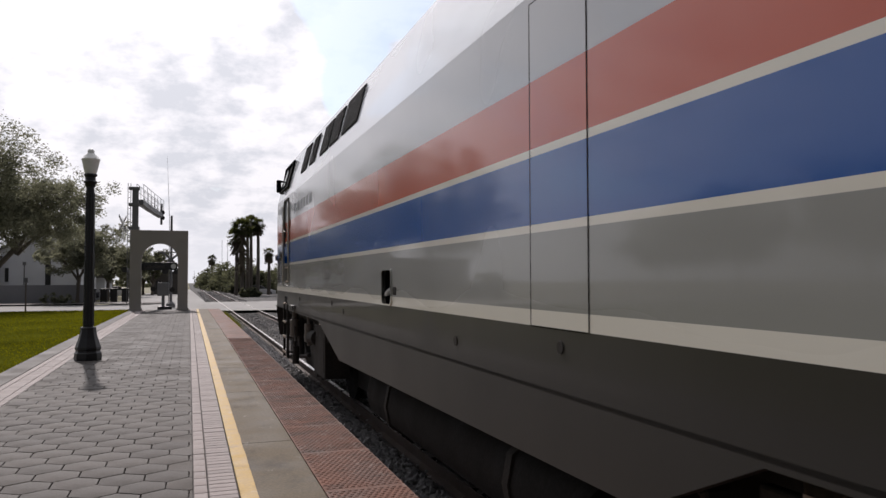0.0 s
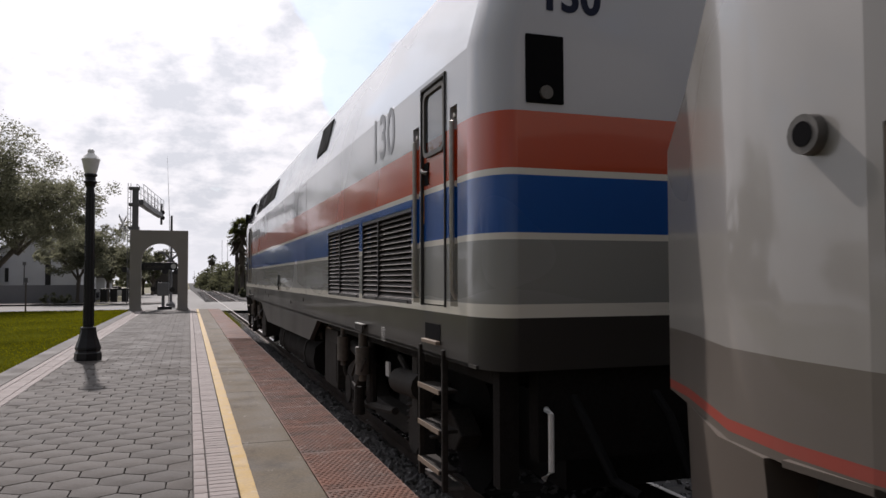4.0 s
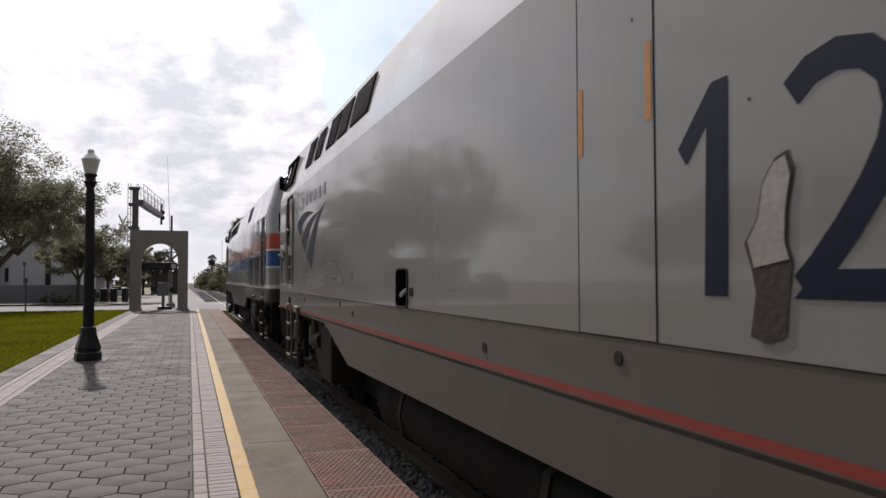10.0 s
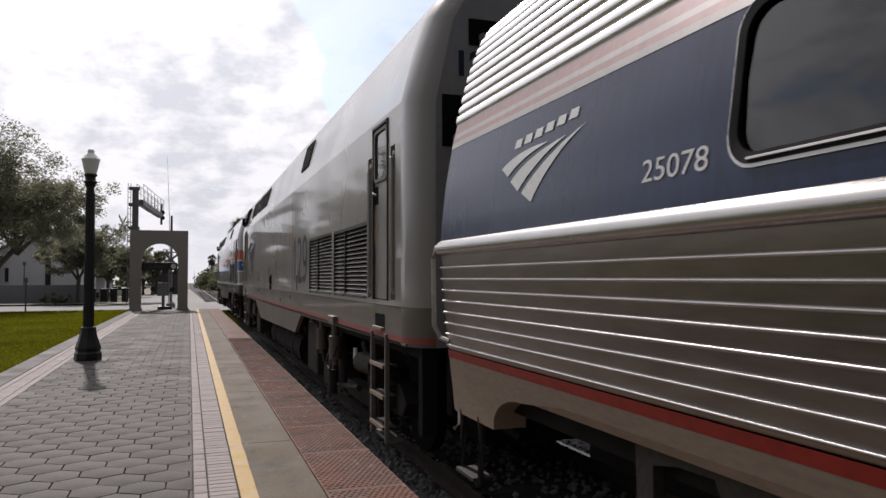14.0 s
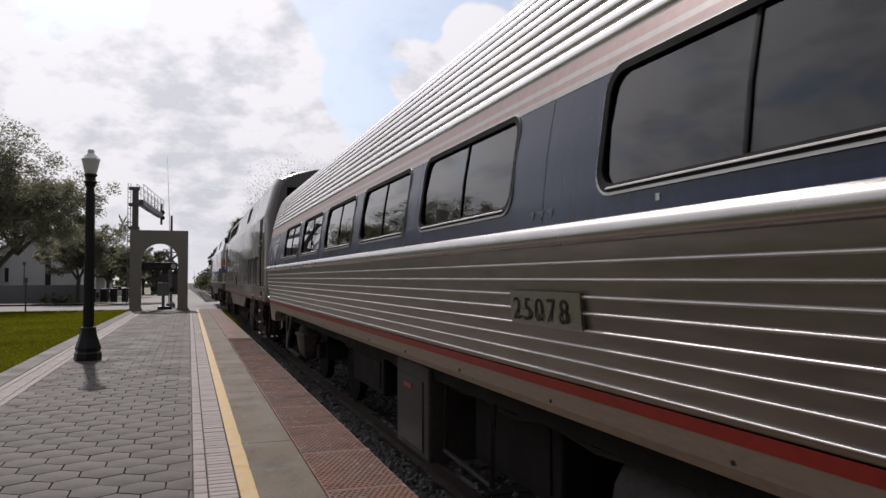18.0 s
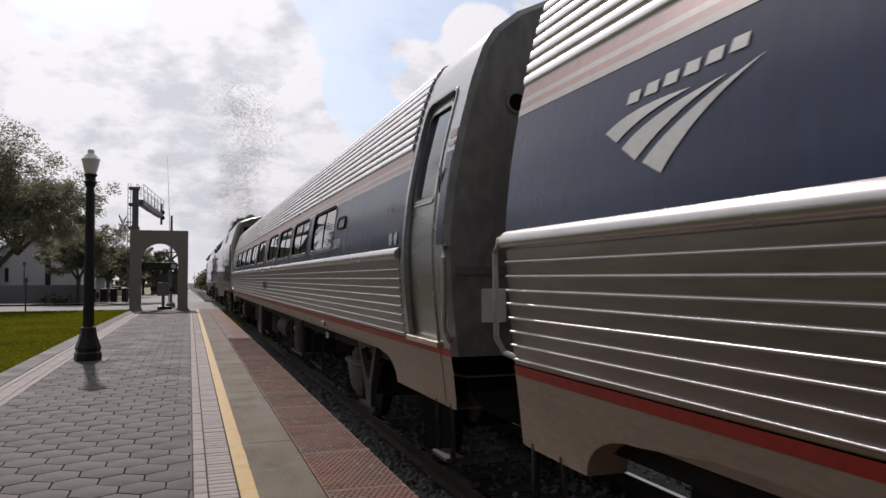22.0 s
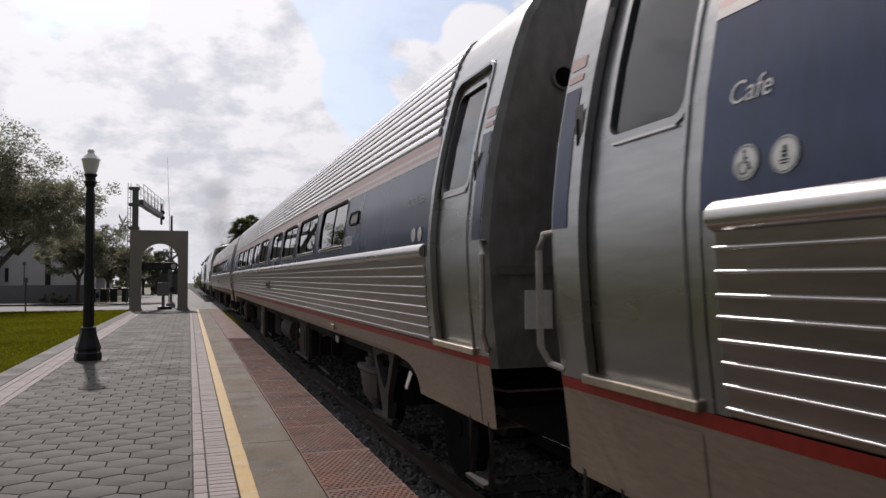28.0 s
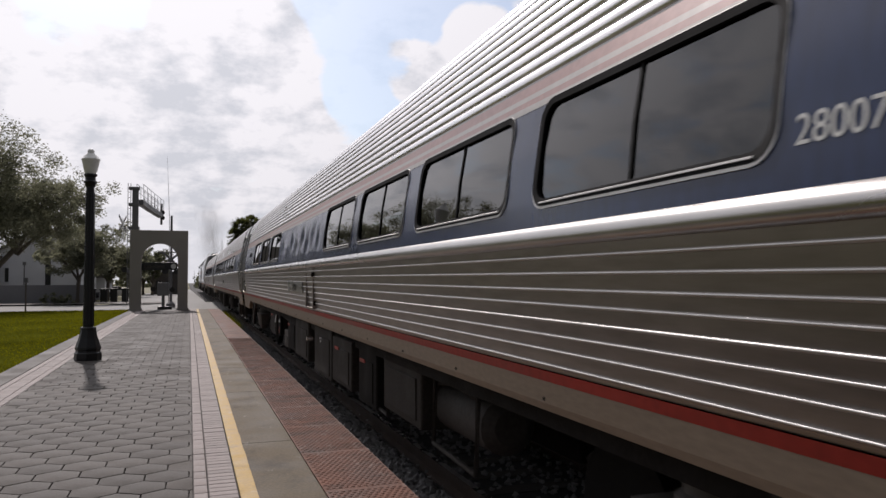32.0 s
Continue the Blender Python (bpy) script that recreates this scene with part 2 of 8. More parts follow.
M_PRIMER = mat("bare_primer", (0.33, 0.31, 0.28), 0.5, 0, 0.2, 6, 40, 0.1)
# silver paint toned down for shade on the end away from the sun
M_TAILW = mat("shaded_end_paint", (0.17, 0.168, 0.172), 0.6, 0, 0.14, 0.8, 8, 0.05, spec=0.25)
M_TAN = mat("dusty_tan_paint", (0.10, 0.083, 0.068), 0.65, 0.0, 0.3, 4, 30, 0.1)
# near-black for unlit depth in recesses, vents, pockets, holes and behind glass
M_DARK = mat("unlit_depth_black", (0.006, 0.006, 0.007), 0.9, 0, 0.1, 2, 20, 0, spec=0.05)
M_SLAT = mat("rusty_louvre_metal", (0.062, 0.052, 0.046), 0.6, 0.15, 0.35, 4, 50, 0.1, spec=0.3)
M_LOUVRE = mat("dark_louvre_metal", (0.035, 0.033, 0.032), 0.6, 0.2, 0.2, 4, 40, 0.1)
M_RUBBER = mat("black_rubber", (0.005, 0.005, 0.0055), 0.7, 0, 0.15, 4, 40, 0.05, spec=0.1)
M_NAVY = mat("navy_paint", (0.013, 0.017, 0.036), 0.45, 0, 0.15, 2, 30, 0.03, spec=0.12)
M_GREYNUM = mat("dark_grey_paint", (0.11, 0.115, 0.13), 0.3, 0, 0.1, 2, 30, 0)
M_SIGNW = mat("white_film", (0.62, 0.62, 0.60), 0.4, 0, 0.08, 3, 30, 0)
M_YEL = mat("orange_yellow_tape", (0.55, 0.22, 0.03), 0.5, 0, 0.2, 6, 50, 0)
M_GLASS = glass("smoked_glass", (0.02, 0.02, 0.02), 0.01, 1.6)
M_CABGL = glass("cab_glass", (0.25, 0.27, 0.27))
M_RAILTOP = mat("worn_rail_steel", (0.30, 0.28, 0.26), 0.28, 1.0, 0.15, 2, 40, 0.05)
M_RAIL = mat("rusty_rail_steel", (0.06, 0.042, 0.033), 0.8, 0.3, 0.3, 3, 40, 0.3)
# tie and bed tones lowered to hold the shade under the train
M_TIE = mat("weathered_wood", (0.0425, 0.035, 0.029), 0.9, 0, 0.35, 3, 30, 0.5, rnd=0.2, stretch=(0.4, 2, 2))
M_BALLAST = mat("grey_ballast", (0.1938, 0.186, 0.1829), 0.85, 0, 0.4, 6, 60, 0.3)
M_BED = mat("shade_dark_ballast_bed", (0.021, 0.0189, 0.0175), 0.95, 0, 0.45, 8, 60, 0.8)
M_HEX = mat("grey_concrete_paver", (0.0518, 0.0447, 0.0388), 0.76, 0, 0.34, 1.6, 60, 0.35, rnd=0.2, spec=0.3)
M_JOINT = mat("dark_sand_joint", (0.028, 0.0248, 0.0216), 0.95, 0, 0.3, 6, 60, 0.4)
M_BRICK = mat("pale_pink_brick", (0.2063, 0.1747, 0.1633), 0.75, 0, 0.16, 5, 60, 0.2, rnd=0.12)
M_CONC = mat("worn_concrete", (0.1060, 0.0843, 0.0560), 0.78, 0, 0.32, 1.7, 45, 0.25, rnd=0.08, spec=0.25)
M_KERB = mat("grey_kerb_concrete", (0.0706, 0.0632, 0.0565), 0.8, 0, 0.2, 1.7, 45, 0.25)
M_YLINE = mat("worn_yellow_paint", (0.3496, 0.2168, 0.03846), 0.65, 0, 0.2, 5, 40, 0.15)
M_TACT = mat("red_tactile_tile", (0.135, 0.066, 0.047), 0.75, 0, 0.45, 2.5, 40, 0.2, rnd=0.12, spec=0.2)


def soil(m, grime, low, high, scale, stretch, pale, p_low, p_scale):
    """Trodden-in grime in blotches and pale scuffs over a paving material."""
    nt, p, N, L = nodes_of(m)
    src = p.inputs["Base Color"].links[0].from_socket
    tc = N("ShaderNodeTexCoord")
    for tone, s, st, a, b in ((grime, scale, stretch, low, high), (pale, p_scale, (1.6, 0.8, 1), p_low, p_low + 0.06)):
        mp, n, f, mix = N("ShaderNodeMapping"), N("ShaderNodeTexNoise"), N("ShaderNodeMapRange"), N("ShaderNodeMix")
        mp.inputs["Scale"].default_value = st
        n.inputs["Scale"].default_value, n.inputs["Detail"].default_value, n.inputs["Roughness"].default_value = s, 9, 0.68
        f.inputs[1].default_value, f.inputs[2].default_value, f.inputs[4].default_value = a, b, tone[3]
        mix.data_type = "RGBA"
        mix.inputs[7].default_value = (*tone[:3], 1)
        L(tc.outputs["Object"], mp.inputs[0]); L(mp.outputs[0], n.inputs["Vector"]); L(n.outputs["Fac"], f.inputs[0])
        L(f.outputs[0], mix.inputs[0]); L(src, mix.inputs[6])
        src = mix.outputs[2]
    L(src, p.inputs["Base Color"])


soil(M_TACT, (0.0407, 0.0266, 0.0207, 0.69), 0.49, 0.62, 1.5, (0.8, 1.9, 1), (0.222, 0.163, 0.141, 0.575), 0.58, 5.0)
soil(M_CONC, (0.051, 0.0422, 0.0326, 0.8625), 0.50, 0.66, 1.1, (1.4, 0.8, 1), (0.231, 0.211, 0.177, 0.575), 0.61, 3.5)
soil(M_YLINE, (0.129, 0.0912, 0.0456, 0.69), 0.54, 0.68, 3.0, (1, 1, 1), (0.342, 0.289, 0.182, 0.575), 0.60, 6.0)
soil(M_HEX, (0.0363, 0.0317, 0.0277, 0.69), 0.52, 0.68, 0.8, (1, 1, 1), (0.145, 0.132, 0.122, 0.46), 0.62, 4.0)
M_GRASS = mat("lawn_soil_green", (0.055, 0.058, 0.006), 0.95, 0, 0.45, 0.35, 18, 0.5, spec=0.0)
M_BLADE = leafy("grass_blades", (0.098, 0.098, 0.005), 0.3, (1.6, 1.55, 0.8), 0.0)
M_ASPH = mat("pale_asphalt", (0.20, 0.195, 0.185), 0.85, 0, 0.15, 0.4, 40, 0.2)
M_EARTH = mat("dry_grass_earth", (0.13, 0.12, 0.06), 0.95, 0, 0.35, 0.15, 3, 0.2)
M_LAMP = mat("black_cast_iron", (0.012, 0.012, 0.013), 0.45, 0.2, 0.2, 4, 50, 0.1)
M_GLOBE = mat("frosted_acrylic", (0.72, 0.72, 0.68), 0.3, 0, 0.05, 3, 20, 0)
M_STUCCO = mat("grey_stucco", (0.27, 0.25, 0.225), 0.9, 0, 0.1, 1.2, 70, 0.25)
M_MAST = mat("weathered_galvanised", (0.15, 0.15, 0.155), 0.6, 0.4, 0.15, 2, 30, 0.1)
M_WHITEW = mat("white_painted_wall", (0.60, 0.61, 0.64), 0.8, 0, 0.1, 0.5, 20, 0.05)
M_GREYW = mat("grey_painted_wall", (0.20, 0.20, 0.21), 0.85, 0, 0.15, 0.5, 20, 0.1)
M_ROOFS = mat("dark_roofing", (0.10, 0.095, 0.09), 0.85, 0, 0.2, 0.6, 20, 0.2)
M_BARK = mat("grey_brown_bark", (0.10, 0.085, 0.07), 0.9, 0, 0.35, 3, 25, 0.6, stretch=(1, 1, 0.3))
M_LEAF = leafy("dull_green_leaves", (0.112, 0.116, 0.092), glow=(2.3, 2.25, 1.85))
M_LEAF2 = leafy("deep_green_leaves", (0.075, 0.08, 0.062), glow=(1.9, 1.85, 1.3))
M_PALM = leafy("palm_frond_green", (0.04, 0.046, 0.026))
M_SKIRTP = mat("dead_palm_thatch", (0.075, 0.06, 0.04), 0.9, 0, 0.4, 1.5, 12, 0.3)


# ---- mesh helpers ----
class Geo:
    """Gathers vertices and faces of one mesh."""

    def __init__(self):
        self.v, self.f = [], []

    def add(self, verts, faces):
        n = len(self.v)
        self.v += [tuple(q) for q in verts]
        self.f += [tuple(i + n for i in fc) for fc in faces]
        return self

    def box(self, a, b):
        (x0, y0, z0), (x1, y1, z1) = a, b
        x0, x1, y0, y1, z0, z1 = min(x0, x1), max(x0, x1), min(y0, y1), max(y0, y1), min(z0, z1), max(z0, z1)
        return self.add([(x0, y0, z0), (x1, y0, z0), (x1, y1, z0), (x0, y1, z0), (x0, y0, z1), (x1, y0, z1), (x1, y1, z1), (x0, y1, z1)],
                        [(3, 2, 1, 0), (4, 5, 6, 7), (0, 1, 5, 4), (1, 2, 6, 5), (2, 3, 7, 6), (3, 0, 4, 7)])

    def loft(self, rings, closed=True, caps=True):
        n, k = len(rings[0]), len(rings)
        faces = []
        for i in range(k - 1):
            for j in range(n if closed else n - 1):
                a, b = i * n + j, i * n + (j + 1) % n
                faces.append((a, b, b + n, a + n))
        if caps and closed:
            faces += [tuple(reversed(range(n))), tuple(range((k - 1) * n, k * n))]
        return self.add([q for r in rings for q in r], faces)

    def tube(self, pts, radii, n=8, caps=True):
        """A round tube along pts."""
        pts = [Vector(q) for q in pts]
        if not hasattr(radii, "__len__"):
            radii = [radii] * len(pts)
        rings = []
        for i, q in enumerate(pts):
            d = (pts[min(i + 1, len(pts) - 1)] - pts[max(i - 1, 0)]).normalized()
            up = Vector((0, 0, 1)) if abs(d.z) < 0.9 else Vector((1, 0, 0))
            a = d.cross(up).normalized()
            b = d.cross(a)
            rings.append([q + (a * math.cos(w) + b * math.sin(w)) * radii[i] for w in (math.tau * j / n for j in range(n))])
        return self.loft(rings, True, caps)

    def turned(self, profile, n=16, at=(0, 0, 0)):
        """A solid turned about the upright axis: (radius, height) from the bottom up."""
        return self.loft([[(at[0] + r * math.cos(math.tau * j / n), at[1] + r * math.sin(math.tau * j / n), at[2] + h) for j in range(n)] for r, h in profile])

    def prism(self, outline, axis, lo, hi):
        """A flat outline (two coordinates, in the order of the axes left over) drawn out along an axis."""
        def put(q, w):
            return {"x": (w, q[0], q[1]), "y": (q[0], w, q[1]), "z": (q[0], q[1], w)}[axis]
        return self.loft([[put(q, lo) for q in outline], [put(q, hi) for q in outline]])

    def mesh(self, name, smooth=False, weld=False):
        me = bpy.data.meshes.new(name)
        me.from_pydata(self.v, [], self.f)
        if smooth:
            me.shade_smooth()
        bm = bmesh.new()
        bm.from_mesh(me)
        if weld:
            bmesh.ops.remove_doubles(bm, verts=bm.verts, dist=0.0004)
        bmesh.ops.recalc_face_normals(bm, faces=bm.faces)
        bm.to_mesh(me)
        bm.free()
        return me


def part(name, geo, material, parent=None, label="", smooth=False, bevel=0.0, angle=35):
    """One mesh object, under a thing or a part."""
    me = geo if isinstance(geo, bpy.types.Mesh) else geo.mesh(name)
    if not me.materials:
        me.materials.append(material)
    if smooth:
        me.shade_smooth()
        me.set_sharp_from_angle(angle=radians(angle))
    ob = new(name, me)
    ob.parent = parent
    if bevel:
        b = ob.modifiers.new("bevel", "BEVEL")
        b.width, b.segments, b.limit_method, b.angle_limit = bevel, 2, "ANGLE", radians(40)
    return tagged(ob, label) if label else ob


def thing(name, label, category, m=None, group="", kind=""):
    ob = new(name)
    ob.empty_display_size = 0.2
    if m is not None:
        ob.matrix_basis = m
    return tagged(ob, label, category, group, kind)


def lettering(name, words, size, material, parent, m, label="", squeeze=1.0, apart=1.0, slant=0.0, bold=0.0):
    """Raised letters, as a mesh, in the plane of m."""
    c = bpy.data.curves.new(name, "FONT")
    c.body, c.size, c.extrude, c.align_x = words, size, 0.0005, "LEFT"
    c.space_character, c.shear, c.offset = apart, slant, bold
    tmp = bpy.data.objects.new(name, c)
    me = bpy.data.meshes.new_from_object(tmp)
    me.transform(m @ Matrix.Diagonal((squeeze, 1, 1, 1)))
    me.materials.clear()
    return part(name, me, material, parent, label)


def rounded(y0, y1, z0, z1, r, n=5):
    """A rounded rectangle as a list of (y, z)."""
    out = []
    for cy, cz, a0 in ((y1 - r, z1 - r, 0), (y0 + r, z1 - r, 90), (y0 + r, z0 + r, 180), (y1 - r, z0 + r, 270)):
        out += [(cy + r * math.cos(radians(a0 + 90 * i / n)), cz + r * math.sin(radians(a0 + 90 * i / n))) for i in range(n + 1)]
    return out


# ---- the lie of the land: level along the platform, then falling away a little ----
def ease(y):
    return 6 * math.log1p(math.exp(min((y - 22) / 6, 50))) if y < 300 else y - 22


def fall(y):
    return -0.0062 * ease(y)


def drift(y):
    return -0.0030 * ease(y)


def level(y):
    """The track falls less than the land beside it."""
    return 0.3 * fall(y)


TRACK_X, RAIL_Z = 3.11, -0.28

# ---- ground ----
def strip(name, xs, ys, z, material, kind="structure", label="", category="ground", thick=0.0):
    """A sheet over the ground between x limits, which follows the fall of the land. z: height over it, or a function of x and y."""
    g = Geo()
    rows = []
    for y in ys:
        rows.append([(x, y, (z(x, y) if callable(z) else z) + fall(y)) for x in xs])
    g.loft(rows, False)
    if thick:
        g.loft([[(x, y, q - thick) for x, y, q in r] for r in rows], False)
        for i in (0, -1):
            g.loft([[r[i] for r in rows], [(r[i][0], r[i][1], r[i][2] - thick) for r in rows]], False)
    ob = part(name, g, material, None, "", True)
    return tagged(ob, label, category, "", kind)


def terrain(x, y):
    """Height of open ground: lawn level with the platform, the trackbed and the land beyond the crossing lower."""
    low = -0.52 if x > 1.2 else -0.09
    if y > 41:
        w = min(1, (y - 41) / 4)
        low = low * (1 - w) + (-0.36 if 1.2 < x < 9 else -0.34) * w
    return low


XS = [-3000, -800, -200, -60, -30, -15, -8, -4, -2.9, 1.15, 1.25, 2, 5, 9, 15, 30, 60, 200, 800, 3000]
YS = [-3000, -600, -150, -60, -30, -10, 0, 5, 10, 15, 20, 25, 30, 35, 38, 41, 43, 45, 48, 52, 58, 66, 80, 100, 130, 180, 260, 400, 700, 1500, 4000]
strip("ground", XS, YS, terrain, M_EARTH, label="dry earth and thin grass reaching the horizon")
strip("lawn", [-40, -20, -10, -6, -4, -2.87], [-40, -10, 0, 5, 10, 15, 20, 25, 30, 35, 40, 43.5], -0.03, M_GRASS, label="mown sunlit lawn beside the platform", category="lawn")
road = strip("road", [-200, -60, -20, -8, -3, 0, 1.2, 2.2, 3.0, 4, 6, 9, 20, 60, 200], [44.6, 47, 50, 54, 58, 62], lambda x, y: (-0.26 + (level(y) - fall(y) - 0.03) * max(0.0, min(1.0, (x + 3) / 4.2, (20 - x) / 14)) if -3 < x < 20 else -0.26), M_ASPH, label="pale sun-bleached asphalt road crossing the track", category="road", thick=0.15)
road_far = strip("road", [-6, -2, 1, 1.9], [62.1, 70, 80, 90, 100, 120, 150, 200], lambda x, y: -0.27, M_ASPH, label="pale asphalt street running beside the track", category="road", thick=0.15)

# ---- platform ----
WX0, WX1 = 0.041, 0.353          # white brick border
YX1, CX1, TX1 = 0.477, 0.938, 1.534   # yellow line, concrete strip, tactile strip
P0, P1 = -12.0, 42.4
platform = thing("platform", "station platform of grey hexagonal pavers with pale brick borders", "platform", kind="structure")
base = Geo()
ys = [P0 + (P1 - P0) * i / 24 for i in range(25)]
base.loft([[(-2.86, y, -0.6 + fall(y)), (-2.86, y, -0.022 + fall(y)), (TX1, y, -0.022 + fall(y)), (TX1, y, -0.6 + fall(y))] for y in ys])
part("platform_base", base, M_JOINT, platform, "dark sanded joint bed")
edge = Geo()
edge.loft([[(TX1 - 0.10, y, -0.62 + fall(y)), (TX1 - 0.10, y, -0.012 + fall(y)), (TX1 + 0.004, y, -0.012 + fall(y)), (TX1 + 0.004, y, -0.62 + fall(y))] for y in ys])
part("platform_edge", edge, M_CONC, platform, "concrete edge wall of the platform")
kerb = Geo()
kerb.loft([[(-2.88, y, -0.3 + fall(y)), (-2.88, y, 0.012 + fall(y)), (-2.545, y, 0.006 + fall(y)), (-2.545, y, -0.3 + fall(y))] for y in ys])
part("kerb", kerb, M_KERB, platform, "grey concrete kerb along the lawn")


def pieces(name, spots, shape, material, parent, near, label, stuff, z=0.0):
    """Sets one shape at many spots (x, y): the nearest as parts of their own that share a mesh, the others joined."""
    rest = Geo()
    me = shape(0, 0).mesh(name)
    for x, y in spots:
        if near(x, y):
            ob = part(name, me, material, parent)
            ob.location = (x, y, z + fall(y) + random.uniform(-0.0018, 0.0018))
            ob.rotation_euler = (random.gauss(0, 0.0022), random.gauss(0, 0.0022), random.gauss(0, 0.003))
        else:
            g = shape(x, y)
            dz = z + fall(y) + random.uniform(-0.002, 0.002)
            rest.add([(a, b, c + dz) for a, b, c in g.v], g.f)
    if rest.v:
        tagged(part(stuff, rest, material, parent, label), kind="stuff")


# track: ballast bed, ties and rails
trackbed = Geo()
ts = [-60, -40, -20] + [y for y in range(-10, 46, 2)] + [45, 61, 62, 70, 80, 100, 130, 180, 260, 400]
ts = sorted(set(ts))
# bed widened 12 m right to put shade in the view under the train
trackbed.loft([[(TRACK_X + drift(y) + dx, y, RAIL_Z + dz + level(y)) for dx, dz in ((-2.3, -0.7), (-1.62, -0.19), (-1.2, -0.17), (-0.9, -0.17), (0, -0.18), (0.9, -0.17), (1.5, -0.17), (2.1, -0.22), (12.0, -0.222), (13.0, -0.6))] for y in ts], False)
tagged(part("trackbed", trackbed, M_BED, None, "", True), "dark grey ballast bed, toned and widened as shade seen under the train", "ballast", kind="structure")
track = thing("railway_track", "single railway track with worn shiny rail heads on wooden ties", "railway track", kind="structure")
rail_prof = [(-0.07, -0.17), (0.07, -0.17), (0.07, -0.155), (0.012, -0.13), (0.012, -0.045), (0.036, -0.035), (0.036, -0.004), (0.028, 0.0), (-0.028, 0.0), (-0.036, -0.004), (-0.036, -0.035), (-0.012, -0.045), (-0.012, -0.13), (-0.07, -0.155)]
for side in (-0.7525, 0.7525):
    g = Geo()
    g.loft([[(TRACK_X + drift(y) + side + px, y, RAIL_Z + pz + level(y)) for px, pz in rail_prof] for y in ts])
    r = part("rail", g, M_RAIL, track, "rust-brown rail")
    g = Geo()
    g.loft([[(TRACK_X + drift(y) + side + px, y, RAIL_Z + pz + level(y)) for px, pz in ((-0.03, 0.0005), (0.03, 0.0005), (0.026, 0.003), (-0.026, 0.003))] for y in ts])
    part("rail_head", g, M_RAILTOP, r, "shiny worn rail head")


# ---- train: where it is at each moment ----
COURSE = [(0, 0.183), (1, 2.209), (2, 4.255), (3, 6.263), (3.5, 7.233), (5.5, 11.078), (6.5, 13.091), (7.5, 15.173), (8.5, 17.334), (9.5, 19.57), (10.5,
          21.913), (11.5, 24.302), (12.5, 26.783), (13.5, 29.358), (14.5, 32.122), (16.5, 37.753), (17.5, 40.678), (18.5, 43.651), (19.5, 46.796), (20.5,
          50.15), (21.5, 53.768), (22.5, 57.629), (23.5, 61.543), (24.5, 65.564), (25.5, 69.831), (27.5, 78.757), (28, 81.025), (28.5, 83.42), (29.5, 88.404), (30.5,
          93.578), (31, 96.27), (31.5, 98.97), (32, 101.74)]


def gone(t):
    """Metres that the train has gone by t, on a smooth curve through COURSE."""
    ts_, ss = [q[0] for q in COURSE], [q[1] for q in COURSE]
    n = len(ts_)
    d = [(ss[i + 1] - ss[i]) / (ts_[i + 1] - ts_[i]) for i in range(n - 1)]
    m = [d[0]] + [(d[i - 1] * (ts_[i + 1] - ts_[i]) + d[i] * (ts_[i] - ts_[i - 1])) / (ts_[i + 1] - ts_[i - 1]) for i in range(1, n - 1)] + [d[-1]]
    i = max(0, min(n - 2, sum(1 for q in ts_ if q <= t) - 1))
    h = ts_[i + 1] - ts_[i]
    u = (t - ts_[i]) / h
    return (2 * u**3 - 3 * u**2 + 1) * ss[i] + (u**3 - 2 * u**2 + u) * h * m[i] + (-2 * u**3 + 3 * u**2) * ss[i + 1] + (u**3 - u**2) * h * m[i + 1]


def on_track(y, span):
    """Pose of a vehicle whose middle is at y, standing on two trucks span apart."""
    a, b = y - span / 2, y + span / 2
    pa, pb = [Vector((TRACK_X + drift(q), q, RAIL_Z + level(q))) for q in (a, b)]
    d = (pb - pa).normalized()
    return Matrix.Translation((pa + pb) / 2) @ pose(0, 0, 0, math.degrees(math.asin(d.z)), 0, -math.degrees(math.atan2(d.x, d.y)))


HW = 1.525          # half width of the locomotive
LOCO_MID, LOCO_LEN, SLACK = -15.035, 21.03, 0.18   # slack: the gap before the first coach is longer by this
COACH_MID, COACH_LEN = -38.555, 26.01
SIDE = Matrix(((0, 0, -1, 0), (-1, 0, 0, 0), (0, 1, 0, 0), (0, 0, 0, 1)))   # writing on the platform side


def on_side(x, y, z):
    return Matrix.Translation((x, y, z)) @ SIDE


def sheet_with_holes(g, ys, zs, holes, x_of, depth, backs=None):
    """A side sheet at x_of(z), with openings that have reveals of the given depth. backs, if given, gathers the floor of each opening."""
    yy = sorted(set(list(ys) + [q for h in holes for q in h[:2]]))
    zz = sorted(set(list(zs) + [q for h in holes for q in h[2:4]]))
    inside = lambda y, z: any(h[0] < y < h[1] and h[2] < z < h[3] for h in holes)
    idx = {}
    verts, faces = [], []
    for i, y in enumerate(yy):
        for j, z in enumerate(zz):
            idx[i, j] = len(verts)
            verts.append((x_of(z), y, z))
    for i in range(len(yy) - 1):
        for j in range(len(zz) - 1):
            if not inside((yy[i] + yy[i + 1]) / 2, (zz[j] + zz[j + 1]) / 2):
                faces.append((idx[i, j], idx[i + 1, j], idx[i + 1, j + 1], idx[i, j + 1]))
    g.add(verts, faces)
    for h in holes:
        d = h[4] if len(h) > 4 else depth
        cz = [h[2]] + [z for z in zz if h[2] < z < h[3]] + [h[3]]
        for y in h[:2]:
            g.loft([[(x_of(z), y, z) for z in cz], [(x_of(z) + d, y, z) for z in cz]], False)
        for z in h[2:4]:
            g.add([(x_of(z), h[0], z), (x_of(z), h[1], z), (x_of(z) + d, h[1], z), (x_of(z) + d, h[0], z)], [(0, 1, 2, 3)])
        if backs is not None:
            backs.append(Geo().loft([[(x_of(z) + d, y, z) for z in cz] for y in h[:2]], False))


